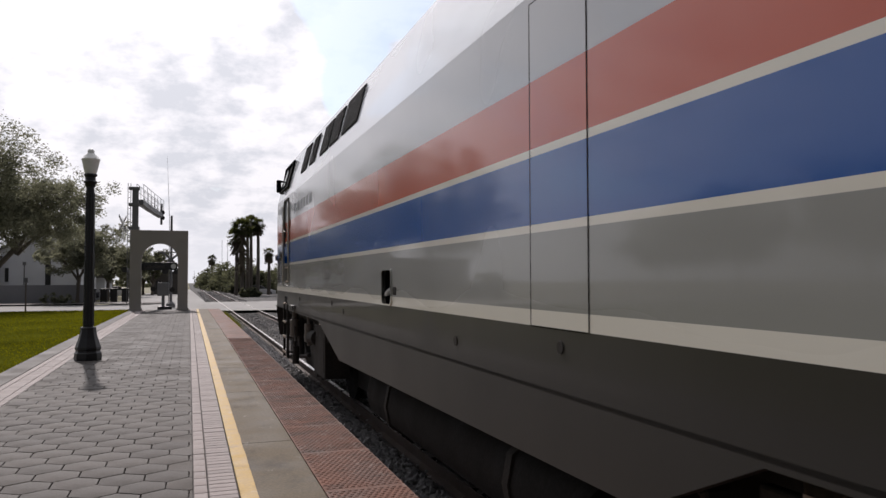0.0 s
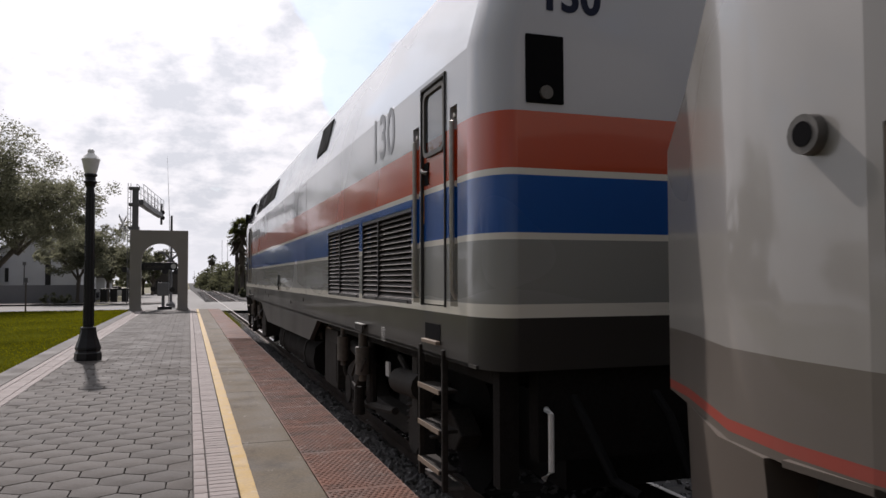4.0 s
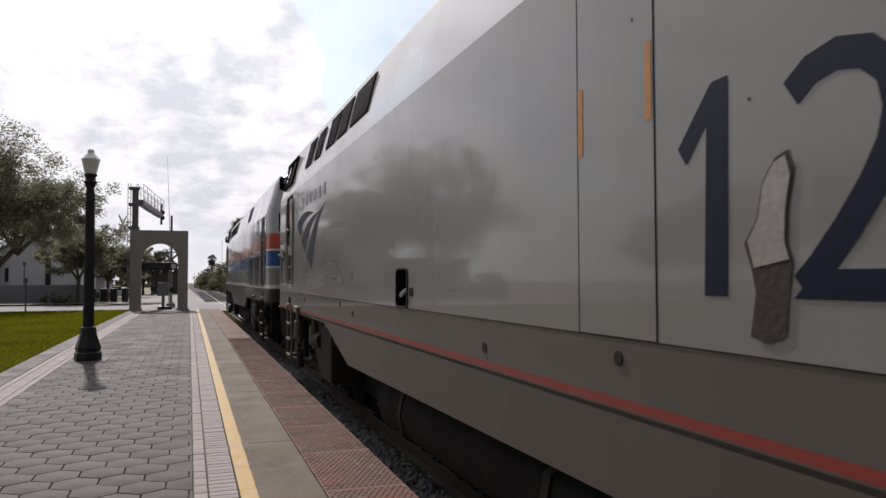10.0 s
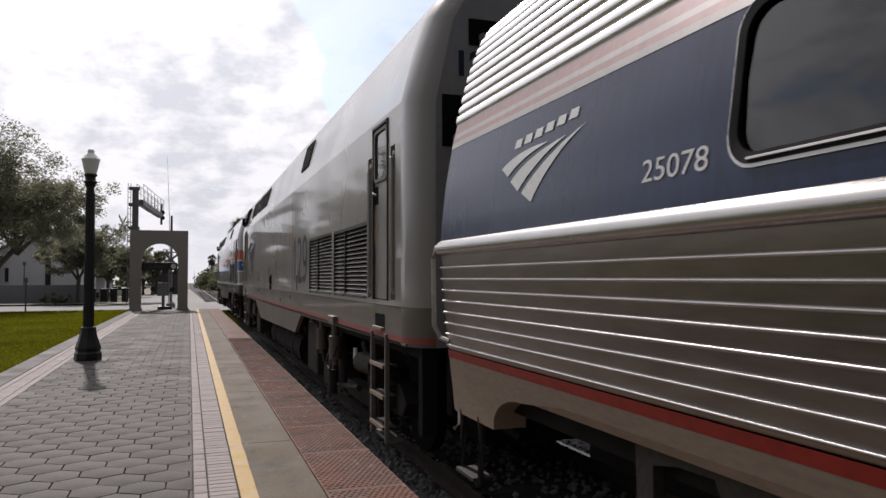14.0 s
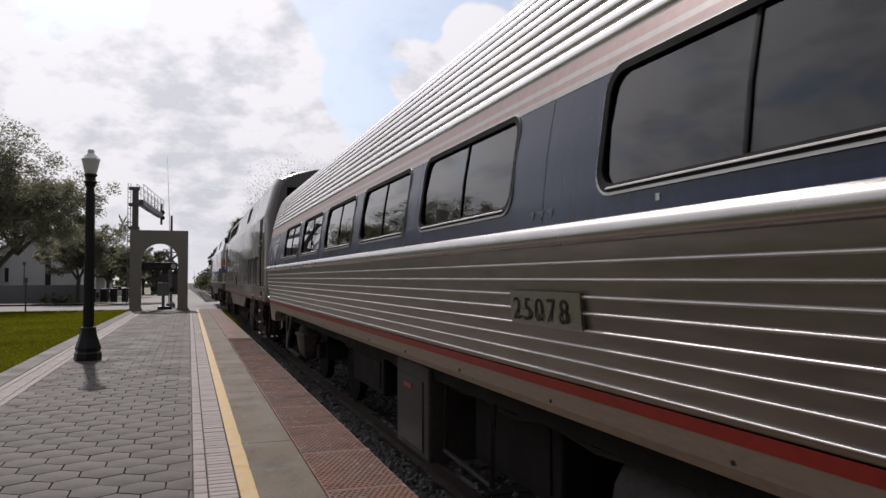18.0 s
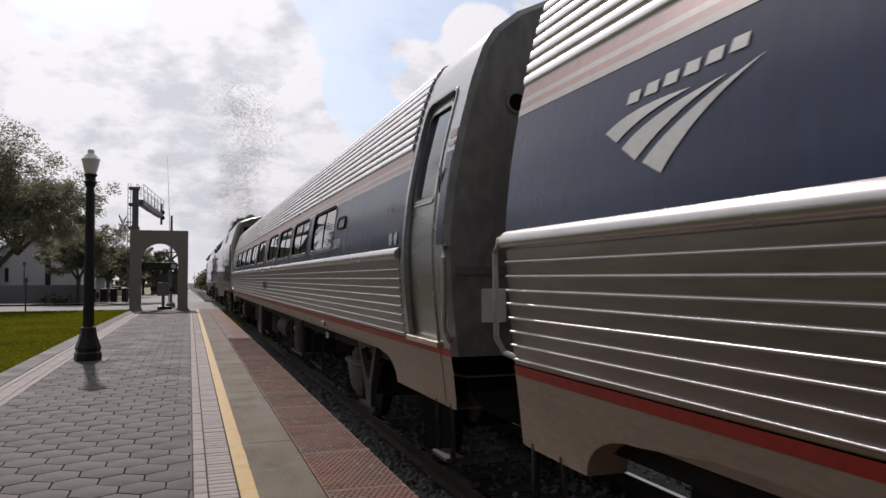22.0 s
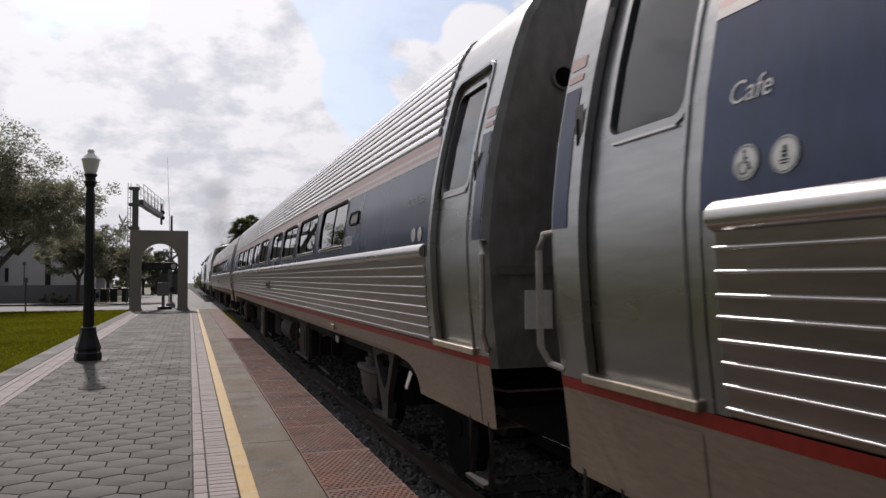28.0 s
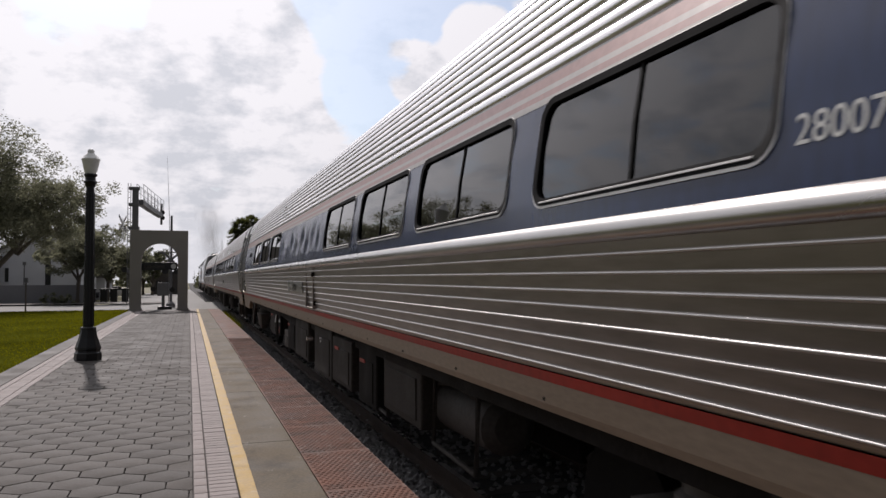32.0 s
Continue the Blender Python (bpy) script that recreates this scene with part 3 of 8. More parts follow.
def ring_prof(hw, zb, zk, hs, zs, hr, zr, ztop):
    """Half a section from the platform side over the roof to the other side."""
    left = [(-hw, zb), (-hw, zk), (-hs, zs), (-hr, zr), (-hr * 0.72, zr + (ztop - zr) * 0.5), (-hr * 0.38, zr + (ztop - zr) * 0.87)]
    return left + [(0, ztop)] + [(-x, z) for x, z in reversed(left)]


def blade(g, pts_a, pts_b, x):
    """A curved blade of paint between two edges, each a list of (y, z)."""
    n = 14

    def curve(p, u):
        (a, b, c) = p
        return tuple((1 - u) ** 2 * a[k] + 2 * u * (1 - u) * b[k] + u * u * c[k] for k in (0, 1))
    g.loft([[(x, *curve(pts_a, i / n)), (x, *curve(pts_b, i / n))] for i in range(n + 1)], False)


def truck(parent, y, wheelbase, r, loco):
    """A truck with its frame, two wheelsets, springs and gear, under a vehicle. Returns its wheelsets."""
    fr = Geo()
    L = wheelbase / 2
    for sx in (-1, 1):
        x = sx * (1.08 if loco else 0.52)
        fr.prism([(y - L - 0.75, 0.62), (y - L - 0.5, 0.78), (y - L + 0.35, 0.80), (y - L + 0.75, 0.52), (y + L - 0.75, 0.52), (y + L - 0.35, 0.80), (y + L + 0.5, 0.78), (y + L + 0.75, 0.62), (y + L + 0.6, 0.48), (y + L - 0.5, 0.44), (y + L - 0.8, 0.34), (y - L + 0.8, 0.34), (y - L + 0.5, 0.44), (y - L - 0.6, 0.48)], "x", x - 0.09, x + 0.09)
    fr.box((-1.0, y - 0.25, 0.5), (1.0, y + 0.25, 0.75))
    frame_ob = part("truck_frame", fr, M_GRIME, parent, "grimy cast truck frame", bevel=0.015)
    sets = []
    for sy in (-1, 1):
        w = Geo()
        for sx in (-0.72, 0.72):
            w.loft([[(sx + dx, math.cos(a) * rr, math.sin(a) * rr) for a in (math.tau * k / 28 for k in range(28))] for dx, rr in ((-0.065, r * 0.55), (-0.065, r * 0.9), (-0.06, r), (0.055, r * 0.985), (0.06, r * 0.88), (0.05, r * 0.5))])
        w.tube([(-1.2 if loco else -0.8, 0, 0), (1.2 if loco else 0.8, 0, 0)], 0.085, 12)
        for k in range(3) if loco else ():
            a = math.tau * k / 3
            w.box((-1.212, math.cos(a) * 0.05 - 0.012, math.sin(a) * 0.05 - 0.012), (-1.195, math.cos(a) * 0.05 + 0.012, math.sin(a) * 0.05 + 0.012))
        ob = part("wheelset", w, M_UNDER, parent, "dark steel wheels on an axle", True)
        ob.location = (0, y + sy * L, r)
        sets.append((ob, r))
        for sx in (-1, 1) if loco else ():
            b = Geo()
            x = sx * 1.2
            b.tube([(x - 0.12, y + sy * L, r), (x + 0.08, y + sy * L, r)], [0.17, 0.15], 12)
            b.box((x - 0.1, y + sy * L - 0.19, r - 0.14), (x + 0.02, y + sy * L + 0.19, r + 0.2))
            part("axle_box", b, M_GRIME, frame_ob, "dusty axle box", bevel=0.01)
            for dy in (-0.33, 0.33):
                c = Geo()
                turns = 5
                c.tube([(sx * 1.2 + 0.07 * math.cos(a), y + sy * L + dy + 0.07 * math.sin(a), 0.52 + 0.05 * a / math.tau) for a in (math.tau * k / 10 for k in range(turns * 10 + 1))], 0.016, 6)
                part("coil_spring", c, M_GRIME, frame_ob, "dusty coil spring", True)
    for sx in (-1, 1) if loco else ():
        x = sx * 1.33
        d = Geo()
        d.tube([(x, y + 0.1, 0.55), (x, y + 0.1, 0.95), (x, y + 0.1, 0.951), (x, y + 0.1, 1.2)], [0.055, 0.055, 0.04, 0.04], 10)
        part("damper", d, M_GEAR, frame_ob, "dusty grey damper", True)
        t = Geo()
        t.tube([(x - 0.02, y - 0.9, 0.62), (x - 0.02, y + 0.6, 0.46)], 0.035, 8)
        part("brake_rod", t, M_GRIME, frame_ob, "", True)
        br = Geo()
        br.tube([(x + sx * 0.02, y - L - 0.4, 0.95), (x + sx * 0.02, y - L + 0.3, 0.92)], [0.11, 0.11], 12)
        br.box((x - 0.06, y - L - 0.35, 0.7), (x + 0.06, y - L - 0.2, 1.2))
        part("brake_cylinder", br, M_GRIME, frame_ob, "dusty brake cylinder", True)
    return sets


def ladder(parent, y0, y1, z0, z1, x, material, rungs, name="step_ladder"):
    g = Geo()
    g.box((x - 0.02, y0 - 0.016, z0), (x + 0.02, y0 + 0.016, z1))
    ob = part(name, g, material, parent, "", bevel=0.006)
    g = Geo()
    g.box((x - 0.02, y1 - 0.016, z0), (x + 0.02, y1 + 0.016, z1))
    part("ladder_rail", g, material, ob, "", bevel=0.006)
    for z in rungs:
        s = Geo()
        s.box((x - 0.03, y0 + 0.02, z - 0.012), (x + 0.10, y1 - 0.02, z + 0.012))
        part("rung", s, M_GRIME, ob, "worn step tread", bevel=0.004)
        s = Geo()
        s.box((x - 0.036, y0 + 0.022, z - 0.016), (x - 0.028, y1 - 0.022, z + 0.016))
        part("rung_edge", s, M_SKIRT, ob, "pale worn edge of the tread")
    s = Geo()
    s.box((x + 0.02, y0, z0), (x + 0.14, y1, z0 + 0.03))
    part("rung", s, M_BOXGREY, ob, "", bevel=0.004)
    return ob


def grille(parent, y0, y1, z0, z1, x, pitch, slat_mat, frame_mat, post=None, deep=0.05, margin=0.014):
    """An intake grille: frame, broad sloping slats one by one, and a post where it has one."""
    fr = Geo()
    w = 0.014
    for a, b in (((y0, z0), (y1, z0 + margin)), ((y0, z1 - margin), (y1, z1)), ((y0, z0), (y0 + w, z1)), ((y1 - w, z0), (y1, z1))):
        fr.box((x + 0.002, a[0], a[1]), (x + deep, b[0], b[1]))
    ob = part("grille", fr, frame_mat, parent, "intake grille with level slats", bevel=0.004)
    n = max(2, int((z1 - z0 - 2 * margin) / pitch))
    sl = Geo()
    sl.prism([(0.008, -pitch * 0.06), (0.006, pitch * 0.05), (0.012, pitch * 0.12), (deep * 0.8, pitch * 0.80), (deep * 0.8, pitch * 0.70)], "y", y0 + w, y1 - w)
    me = sl.mesh("slat")
    for i in range(n):
        s = part("slat", me, slat_mat, ob)
        s.location = (x, 0, z0 + margin + (i + 0.12) * (z1 - z0 - 2 * margin) / n)
    if post is not None:
        p = Geo()
        p.box((x - 0.001, post - 0.012, z0 + margin * 0.6), (x + deep, post + 0.014, z1 - margin * 0.6))
        part("grille_post", p, frame_mat, ob, "", bevel=0.003)
        for q in (y0 + 0.12, post + 0.06, y1 - 0.12):
            b = Geo()
            b.tube([(x - 0.004, q, z0 + margin * 0.5), (x + 0.01, q, z0 + margin * 0.5)], 0.012, 8)
            part("grille_bolt", b, M_GRIME, ob)
    return ob


def ribbon(path, w):
    """The outline of a stroke of width w along a path of (y, z)."""
    left, right = [], []
    for i, q in enumerate(path):
        a, b = path[max(i - 1, 0)], path[min(i + 1, len(path) - 1)]
        if path[0] == path[-1] and i in (0, len(path) - 1):
            a, b = path[-2], path[1]
        d = math.hypot(b[0] - a[0], b[1] - a[1])
        nx, nz = -(b[1] - a[1]) / d * w / 2, (b[0] - a[0]) / d * w / 2
        left.append((q[0] + nx, q[1] + nz))
        right.append((q[0] - nx, q[1] - nz))
    return left + right[::-1]


def locomotive(heritage):
    """A streamlined diesel locomotive. heritage: the striped one; else the silver one with the navy blades."""
    Y = lambda q: q - LOCO_MID
    paint = M_HERITAGE if heritage else M_SILVER
    lo = thing("locomotive", "red white and blue striped diesel passenger locomotive with silver upper body" if heritage else "worn silver-grey diesel passenger locomotive with navy blades and thin red stripe", "locomotive", on_track(LOCO_MID - SLACK + (LOCO_LEN if heritage else 0), 13.1), "locomotives of the train")
    # platform side, with its openings
    holes = [(Y(-21.78), Y(-20.04), 1.615, 2.352, 0.09), (Y(-23.62), Y(-21.91), 1.615, 2.345, 0.09), (Y(-24.42), Y(-23.88), 1.62, 3.17, 0.05), (Y(-23.82), Y(-23.67), 1.63, 2.92, 0.07), (Y(-24.64), Y(-24.50), 1.63, 2.91, 0.07),
             (Y(-15.03), Y(-14.70), 1.585, 1.885, 0.16), (Y(-8.22), Y(-7.64), 2.36, 3.17, 0.03), (Y(-8.14), Y(-7.69), 1.72, 2.19, 0.16), (Y(-7.60), Y(-7.49), 1.67, 3.16, 0.05), (Y(-8.37), Y(-8.25), 1.67, 3.16, 0.05), (Y(-7.33), Y(-6.65), 1.70, 2.19, 0.06)]
    side, floors = Geo(), []
    ysb = [Y(-24.82), Y(-6.6)] + [Y(-24.82 + k) for k in range(1, 18)]
    sheet_with_holes(side, ysb, [1.28, 1.6, 2.0, 2.4, 2.8, 3.21], holes, lambda z: -HW, 0.06, floors)
    part("side_wall", side.mesh("side_wall", weld=True), paint, lo)
    # floors of deep openings are black for the shade inside them
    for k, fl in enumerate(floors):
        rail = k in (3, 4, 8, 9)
        part("recess_back", fl, paint if rail else M_DARK, lo, "painted back of a grab rail recess" if rail else "back of a recess, its shade put in as black")
    far = Geo()
    far.add([(HW, Y(-24.82), 1.28), (HW, Y(-6.6), 1.28), (HW, Y(-6.6), 3.21), (HW, Y(-24.82), 3.21)], [(0, 1, 2, 3)])
    part("side_wall", far, paint, lo)
    full = ring_prof(HW, 1.28, 3.21, 1.36, 3.87, 1.25, 4.04, 4.32)
    roof = Geo()
    roof.loft([[(x, y, z) for x, z in full[1:-1]] for y in (Y(-24.82), Y(-20), Y(-15), Y(-10), Y(-7.4))], False)
    part("roof", roof, paint, lo, "", True, angle=20)
    rear = Geo()
    tail = lambda s, dz: [(x * s, z if z < 1.5 else z - dz) for x, z in full]
    rear.loft([[(x, Y(q), z) for x, z in tail(k, dz)] for q, k, dz in ((-24.82 - 0.33 * math.sin(a), 1 - 0.12 * (1 - math.cos(a)), 0.06 * (1 - math.cos(a))) for a in (math.pi / 2 * i / 10 for i in range(11)))], False)
    last = [(x, Y(-25.15), z) for x, z in tail(0.88, 0.06)]
    # end panel darker than the sides: its shade is in the paint
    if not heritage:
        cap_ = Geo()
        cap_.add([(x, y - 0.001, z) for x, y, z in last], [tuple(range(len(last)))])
        part("rear_panel", cap_, M_TAILW, lo, "end panel in paint darkened to hold its shade")
    else:
        rear.add(last, [tuple(range(len(last)))])
    part("rear_wall", rear, paint, lo, "", True, angle=28)
    nose = Geo()
    secs = [(-6.6, full, None), (-6.3, ring_prof(1.5, 1.28, 3.16, 1.36, 3.62, 1.2, 3.72, 3.86), None), (-5.95, ring_prof(1.42, 1.28, 2.95, 1.3, 3.12, 1.1, 3.2, 3.3), None), (-5.35, ring_prof(1.12, 1.28, 2.6, 1.0, 2.72, 0.85, 2.8, 2.86), None), (-5.05, ring_prof(1.0, 1.30, 2.4, 0.9, 2.52, 0.75, 2.58, 2.64), None)]
    nose.loft([[(x, Y(q), z) for x, z in s] for q, s, _ in secs], False)
    tip = [(x, Y(-5.05), z) for x, z in secs[-1][1]]
    nose.add(tip, [tuple(range(len(tip)))])
    part("nose", nose, paint, lo, "faceted tapering nose", True, angle=18)
    cab = Geo()
    cab.loft([[(x, Y(-7.4), z) for x, z in full[1:-1]], [(x, Y(-6.6), z) for x, z in full[1:-1]]], False)
    part("cab_roof", cab, paint, lo, "", True, angle=20)
    # lower skirt between the trucks, and sill over them
    sk = Geo()
    for sx in (-1, 1):
        sk.prism([(Y(-24.95), 1.28), (Y(-19.25), 1.26), (Y(-18.6), 0.96), (Y(-12.75), 0.90), (Y(-11.3), 1.26), (Y(-6.3), 1.28), (Y(-6.3), 1.30), (Y(-24.95), 1.30)], "x", sx * HW, sx * (HW - 0.06))
    part("skirt", sk, paint, lo)
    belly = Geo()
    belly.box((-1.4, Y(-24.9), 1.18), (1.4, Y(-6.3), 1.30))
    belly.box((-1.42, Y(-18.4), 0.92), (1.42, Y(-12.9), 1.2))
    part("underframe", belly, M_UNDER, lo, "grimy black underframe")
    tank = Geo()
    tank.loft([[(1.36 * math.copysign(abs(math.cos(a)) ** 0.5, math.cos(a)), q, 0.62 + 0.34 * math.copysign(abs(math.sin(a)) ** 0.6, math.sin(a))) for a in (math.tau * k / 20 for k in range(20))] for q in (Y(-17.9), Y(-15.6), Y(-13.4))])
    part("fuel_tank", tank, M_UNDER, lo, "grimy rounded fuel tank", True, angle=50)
    for q in (-17.0, -14.2):
        st = Geo()
        st.loft([[(1.375 * math.copysign(abs(math.cos(a)) ** 0.5, math.cos(a)), Y(q) + dq, 0.62 + 0.355 * math.copysign(abs(math.sin(a)) ** 0.6, math.sin(a))) for a in (math.tau * k / 20 for k in range(20))] for dq in (-0.04, 0.04)])
        part("tank_strap", st, M_GRIME, lo, "", True, angle=50)
    # bolts and small hatches on the sill
    for q, z in ((-13.0, 1.45), (-12.3, 1.52), (-16.6, 1.42), (-18.0, 1.5), (-9.6, 1.5)):
        b = Geo()
        b.tube([(-HW - 0.006, Y(q), z), (-HW + 0.02, Y(q), z)], 0.03, 10)
        part("jacking_plug", b, M_GRIME, lo)
    for q, w in ((-21.98, 0.32), (-8.95, 0.32)):
        b = Geo()
        b.prism([(-HW - 0.05, 1.372), (-HW + 0.0, 1.380), (-HW, 1.366), (-HW - 0.035, 1.36), (-HW - 0.04, 1.30), (-HW - 0.05, 1.30)], "y", Y(q) - w / 2, Y(q) + w / 2)
        lug = part("lifting_lug", b, M_TAN if not heritage else M_GRIME, lo, "dusty bent lug on the sill", bevel=0.003)
        b = Geo()
        b.box((-HW - 0.051, Y(q) - w / 2, 1.374), (-HW - 0.02, Y(q) + w / 2, 1.3815))
        part("lug_edge", b, M_SIGNW, lug, "pale strip along the lug's top edge")
    # intake grilles
    slat = M_SLAT
    grille(lo, Y(-21.78), Y(-20.04), 1.615, 2.352, -HW, 0.042, slat, M_LOUVRE, Y(-20.76), margin=0.032)
    grille(lo, Y(-23.62), Y(-21.91), 1.615, 2.345, -HW, 0.042, slat, M_LOUVRE, Y(-22.55), margin=0.032)
    # roof vents on the sloping shoulder
    d = Vector((0.165, 0.69)).normalized()
    for q0, q1 in ((-13.45, -12.52), (-12.40, -11.74), (-11.68, -11.0), (-10.62, -10.08), (-9.85, -9.22), (-19.62, -18.80)):
        v = Geo()
        pos = lambda u, o: (-HW + 0.165 / 0.66 * (u - 3.21) - o * d.y, u + o * d.x)
        a, b, c, e = pos(3.44, 0.006), pos(3.85, 0.006), pos(3.85, -0.02), pos(3.44, -0.02)
        q0, q1 = q0 + 0.04, q1 - 0.04
        v.loft([[(x, Y(q0), z) for x, z in (a, b, c, e)], [(x, Y(q1), z) for x, z in (a, b, c, e)]])
        vo = part("roof_vent", v, M_DARK, lo, "black slatted roof vent")
        n = int((q1 - q0) / 0.052)
        p0, p1 = pos(3.455, 0.016), pos(3.835, 0.016)
        s = Geo()
        s.add([(p0[0], -0.007, p0[1]), (p0[0], 0.007, p0[1]), (p1[0], 0.007, p1[1]), (p1[0], -0.007, p1[1]), (p0[0] + 0.02, -0.002, p0[1]), (p1[0] + 0.02, -0.002, p1[1])], [(0, 1, 2, 3), (0, 4, 5, 3), (1, 4, 5, 2), (0, 4, 1), (3, 5, 2)])
        me = s.mesh("vent_slat")
        for k in range(n):
            so = part("vent_slat", me, M_LOUVRE, vo)
            so.location.y = Y(q0) + (k + 0.5) * (q1 - q0) / n
    # doors
    def door(q0, q1, z0, z1, win, inset):
        leaf = Geo()
        leaf.box((-HW + inset, Y(q0) + 0.012, z0 + 0.01), (-HW + inset + 0.03, Y(q1) - 0.012, z1))
        do = part("side_door", leaf, paint, lo, "", bevel=0.004)
        fr = Geo()
        for a, b in (((q0, z0), (q0 + 0.018, z1)), ((q1 - 0.018, z0), (q1, z1)), ((q0, z1 - 0.02), (q1, z1 + 0.008))):
            fr.box((-HW - 0.012, Y(a[0]), a[1]), (-HW + 0.04, Y(b[0]), b[1]))
        part("door_frame", fr, M_LOUVRE, do, "", bevel=0.005)
        if win:
            w = Geo()
            o, i = rounded(Y(win[0]), Y(win[1]), win[2], win[3], 0.07), rounded(Y(win[0]) + 0.03, Y(win[1]) - 0.03, win[2] + 0.03, win[3] - 0.03, 0.05)
            w.loft([[(-HW + inset + dx, y, z) for y, z in rr] for rr, dx in ((o, 0.0), (o, -0.02), (i, -0.02), (i, 0.0))], True, False)
            part("window_frame", w, M_BOXGREY, do, "silvery rounded window frame", True)
            p = Geo()
            p.add([(-HW + inset - 0.004, y, z) for y, z in i], [tuple(range(len(i)))])
            part("pane", p, M_CABGL, do)
        h = Geo()
        zc = z0 + 0.93 if win else z0 + 0.25
        h.box((-HW + inset - 0.006, Y(q1) - 0.14, zc - 0.08), (-HW + inset + 0.005, Y(q1) - 0.04, zc + 0.08))
        ho = part("latch_pocket", h, M_DARK, do)
        h = Geo()
        h.tube([(-HW + inset - 0.012, Y(q1) - 0.13, zc), (-HW + inset - 0.03, Y(q1) - 0.09, zc + 0.01), (-HW + inset - 0.03, Y(q1) - 0.05, zc + 0.03)], 0.012, 8)
        part("door_handle", h, M_BOXGREY, do, "bare metal handle", True)
        return do
    door(-24.42, -23.88, 1.62, 3.165, (-24.40, -23.93, 2.66, 3.13), 0.012)
    door(-8.22, -7.64, 2.36, 3.165, None, 0.012)
    for q0, q1, z0, z1 in ((-24.39, -24.375, 2.25, 2.55), (-23.905, -23.89, 2.2, 2.42)) if heritage else ((-24.385, -24.36, 2.2, 2.52), (-23.91, -23.895, 2.1, 2.42), (-7.72, -7.695, 2.7, 3.0), (-8.2, -8.17, 2.86, 3.16), (-17.74, -17.70, 2.33, 2.615), (-18.24, -18.20, 2.39, 2.68)):
        t = Geo()
        t.box((-HW - 0.004 + (0.012 if q0 < -20 or q0 > -9 else 0), Y(q0), z0), (-HW + 0.016, Y(q1), z1))
        part("reflective_tape", t, M_YEL, lo, "worn orange reflective tape")
    for q, z0, z1 in ((-23.745, 1.68, 2.86), (-24.57, 1.68, 2.86), (-7.545, 1.72, 3.12), (-8.31, 1.72, 3.12)):
        h = Geo()
        x = -HW - 0.012
        h.tube([(x + 0.08, Y(q), z0), (x + 0.02, Y(q), z0 + 0.01), (x, Y(q), z0 + 0.05), (x, Y(q), z1 - 0.05), (x + 0.02, Y(q), z1 - 0.01), (x + 0.08, Y(q), z1)], 0.017, 8)
        part("grab_rail", h, M_GRAB, lo, "bare steel grab rail", True)
    # steps cut in the nose side, with treads
    for z in (1.735, 1.98):
        s = Geo()
        s.box((-HW + 0.005, Y(-8.13), z), (-HW + 0.15, Y(-7.70), z + 0.028))
        part("tread", s, M_SKIRT, lo, "worn metal step tread", bevel=0.004)
    # pocket depth is a black plate set flat on the sill
    for q0, q1 in ((-24.30, -23.97), (-8.08, -7.76)):
        s = Geo()
        s.box((-HW - 0.004, Y(q0), 1.372), (-HW + 0.03, Y(q1), 1.50))
        so = part("step_pocket", s, M_DARK, lo, "flat black plate standing in for a shaded step pocket")
        s = Geo()
        s.box((-HW - 0.035, Y(q0), 1.365), (-HW + 0.0, Y(q1), 1.39))
        part("step_lip", s, M_SKIRT, so, "bright worn step lip", bevel=0.004)
    ladder(lo, Y(-24.38), Y(-23.87), 0.42, 1.34, -HW - 0.0, M_GRIME if heritage else M_BOXGREY, (0.54, 0.80, 1.06))
    ladder(lo, Y(-8.20), Y(-7.72), 0.46, 1.37, -HW - 0.0, M_GRIME if heritage else M_BOXGREY, (0.56, 0.82, 1.07))
    # fuel filler
    f = Geo()
    fo, fi = rounded(Y(-15.035), Y(-14.695), 1.58, 1.89, 0.05), rounded(Y(-15.02), Y(-14.71), 1.592, 1.878, 0.045)
    f.loft([[(-HW + dx, y, z) for y, z in r] for r, dx in ((fo, 0.01), (fo, -0.01), (fi, -0.01), (fi, 0.03))], True, False)
    fob = part("filler_rim", f, M_GRIME if not heritage else paint, lo, "rim of the fuel filler opening", True)
    # lining coloured black for the shade inside the opening
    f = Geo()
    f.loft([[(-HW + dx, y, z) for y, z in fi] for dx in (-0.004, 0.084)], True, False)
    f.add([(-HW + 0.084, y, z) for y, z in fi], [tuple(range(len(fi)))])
    part("filler_recess", f, M_DARK, fob, "lining of the filler opening, its shade put in as black")
    f = Geo()
    tip = Vector((-0.62, 0.35, 0.70)).normalized()
    mid = Vector((-HW + 0.045, Y(-14.765), 1.695))
    f.tube([mid - tip * 0.016, mid - tip * 0.012, mid + tip * 0.008, mid + tip * 0.016], [0.030, 0.046, 0.046, 0.034], 14)
    part("filler_cap", f, M_SIGNW, fob, "pale filler cap lying askew", True)
    f = Geo()
    f.box((-HW - 0.004, Y(-15.17), 1.675), (-HW + 0.02, Y(-15.07), 1.74))
    part("fuel_gauge", f, M_UNDER, lo, "small dark square fuel gauge", bevel=0.004)
    # access panels, each with a fine dark gap round it
    for q0, q1, z0, z1 in ((-18.25, -17.70, 1.584, 3.16), (-12.09, -11.83, 1.81, 2.0), (-9.95, -9.70, 1.82, 2.015)):
        gp = Geo()
        gp.box((-HW - 0.0015, Y(q0) - 0.009, z0 - 0.007), (-HW + 0.01, Y(q1) + 0.012, z1 + 0.007))
        go = part("panel_gap", gp, M_UNDER, lo)
        pl = Geo()
        pl.box((-HW - 0.0021, Y(q0), z0), (-HW + 0.01, Y(q1), z1))
        part("access_panel", pl, paint, go)
    seam = Geo()
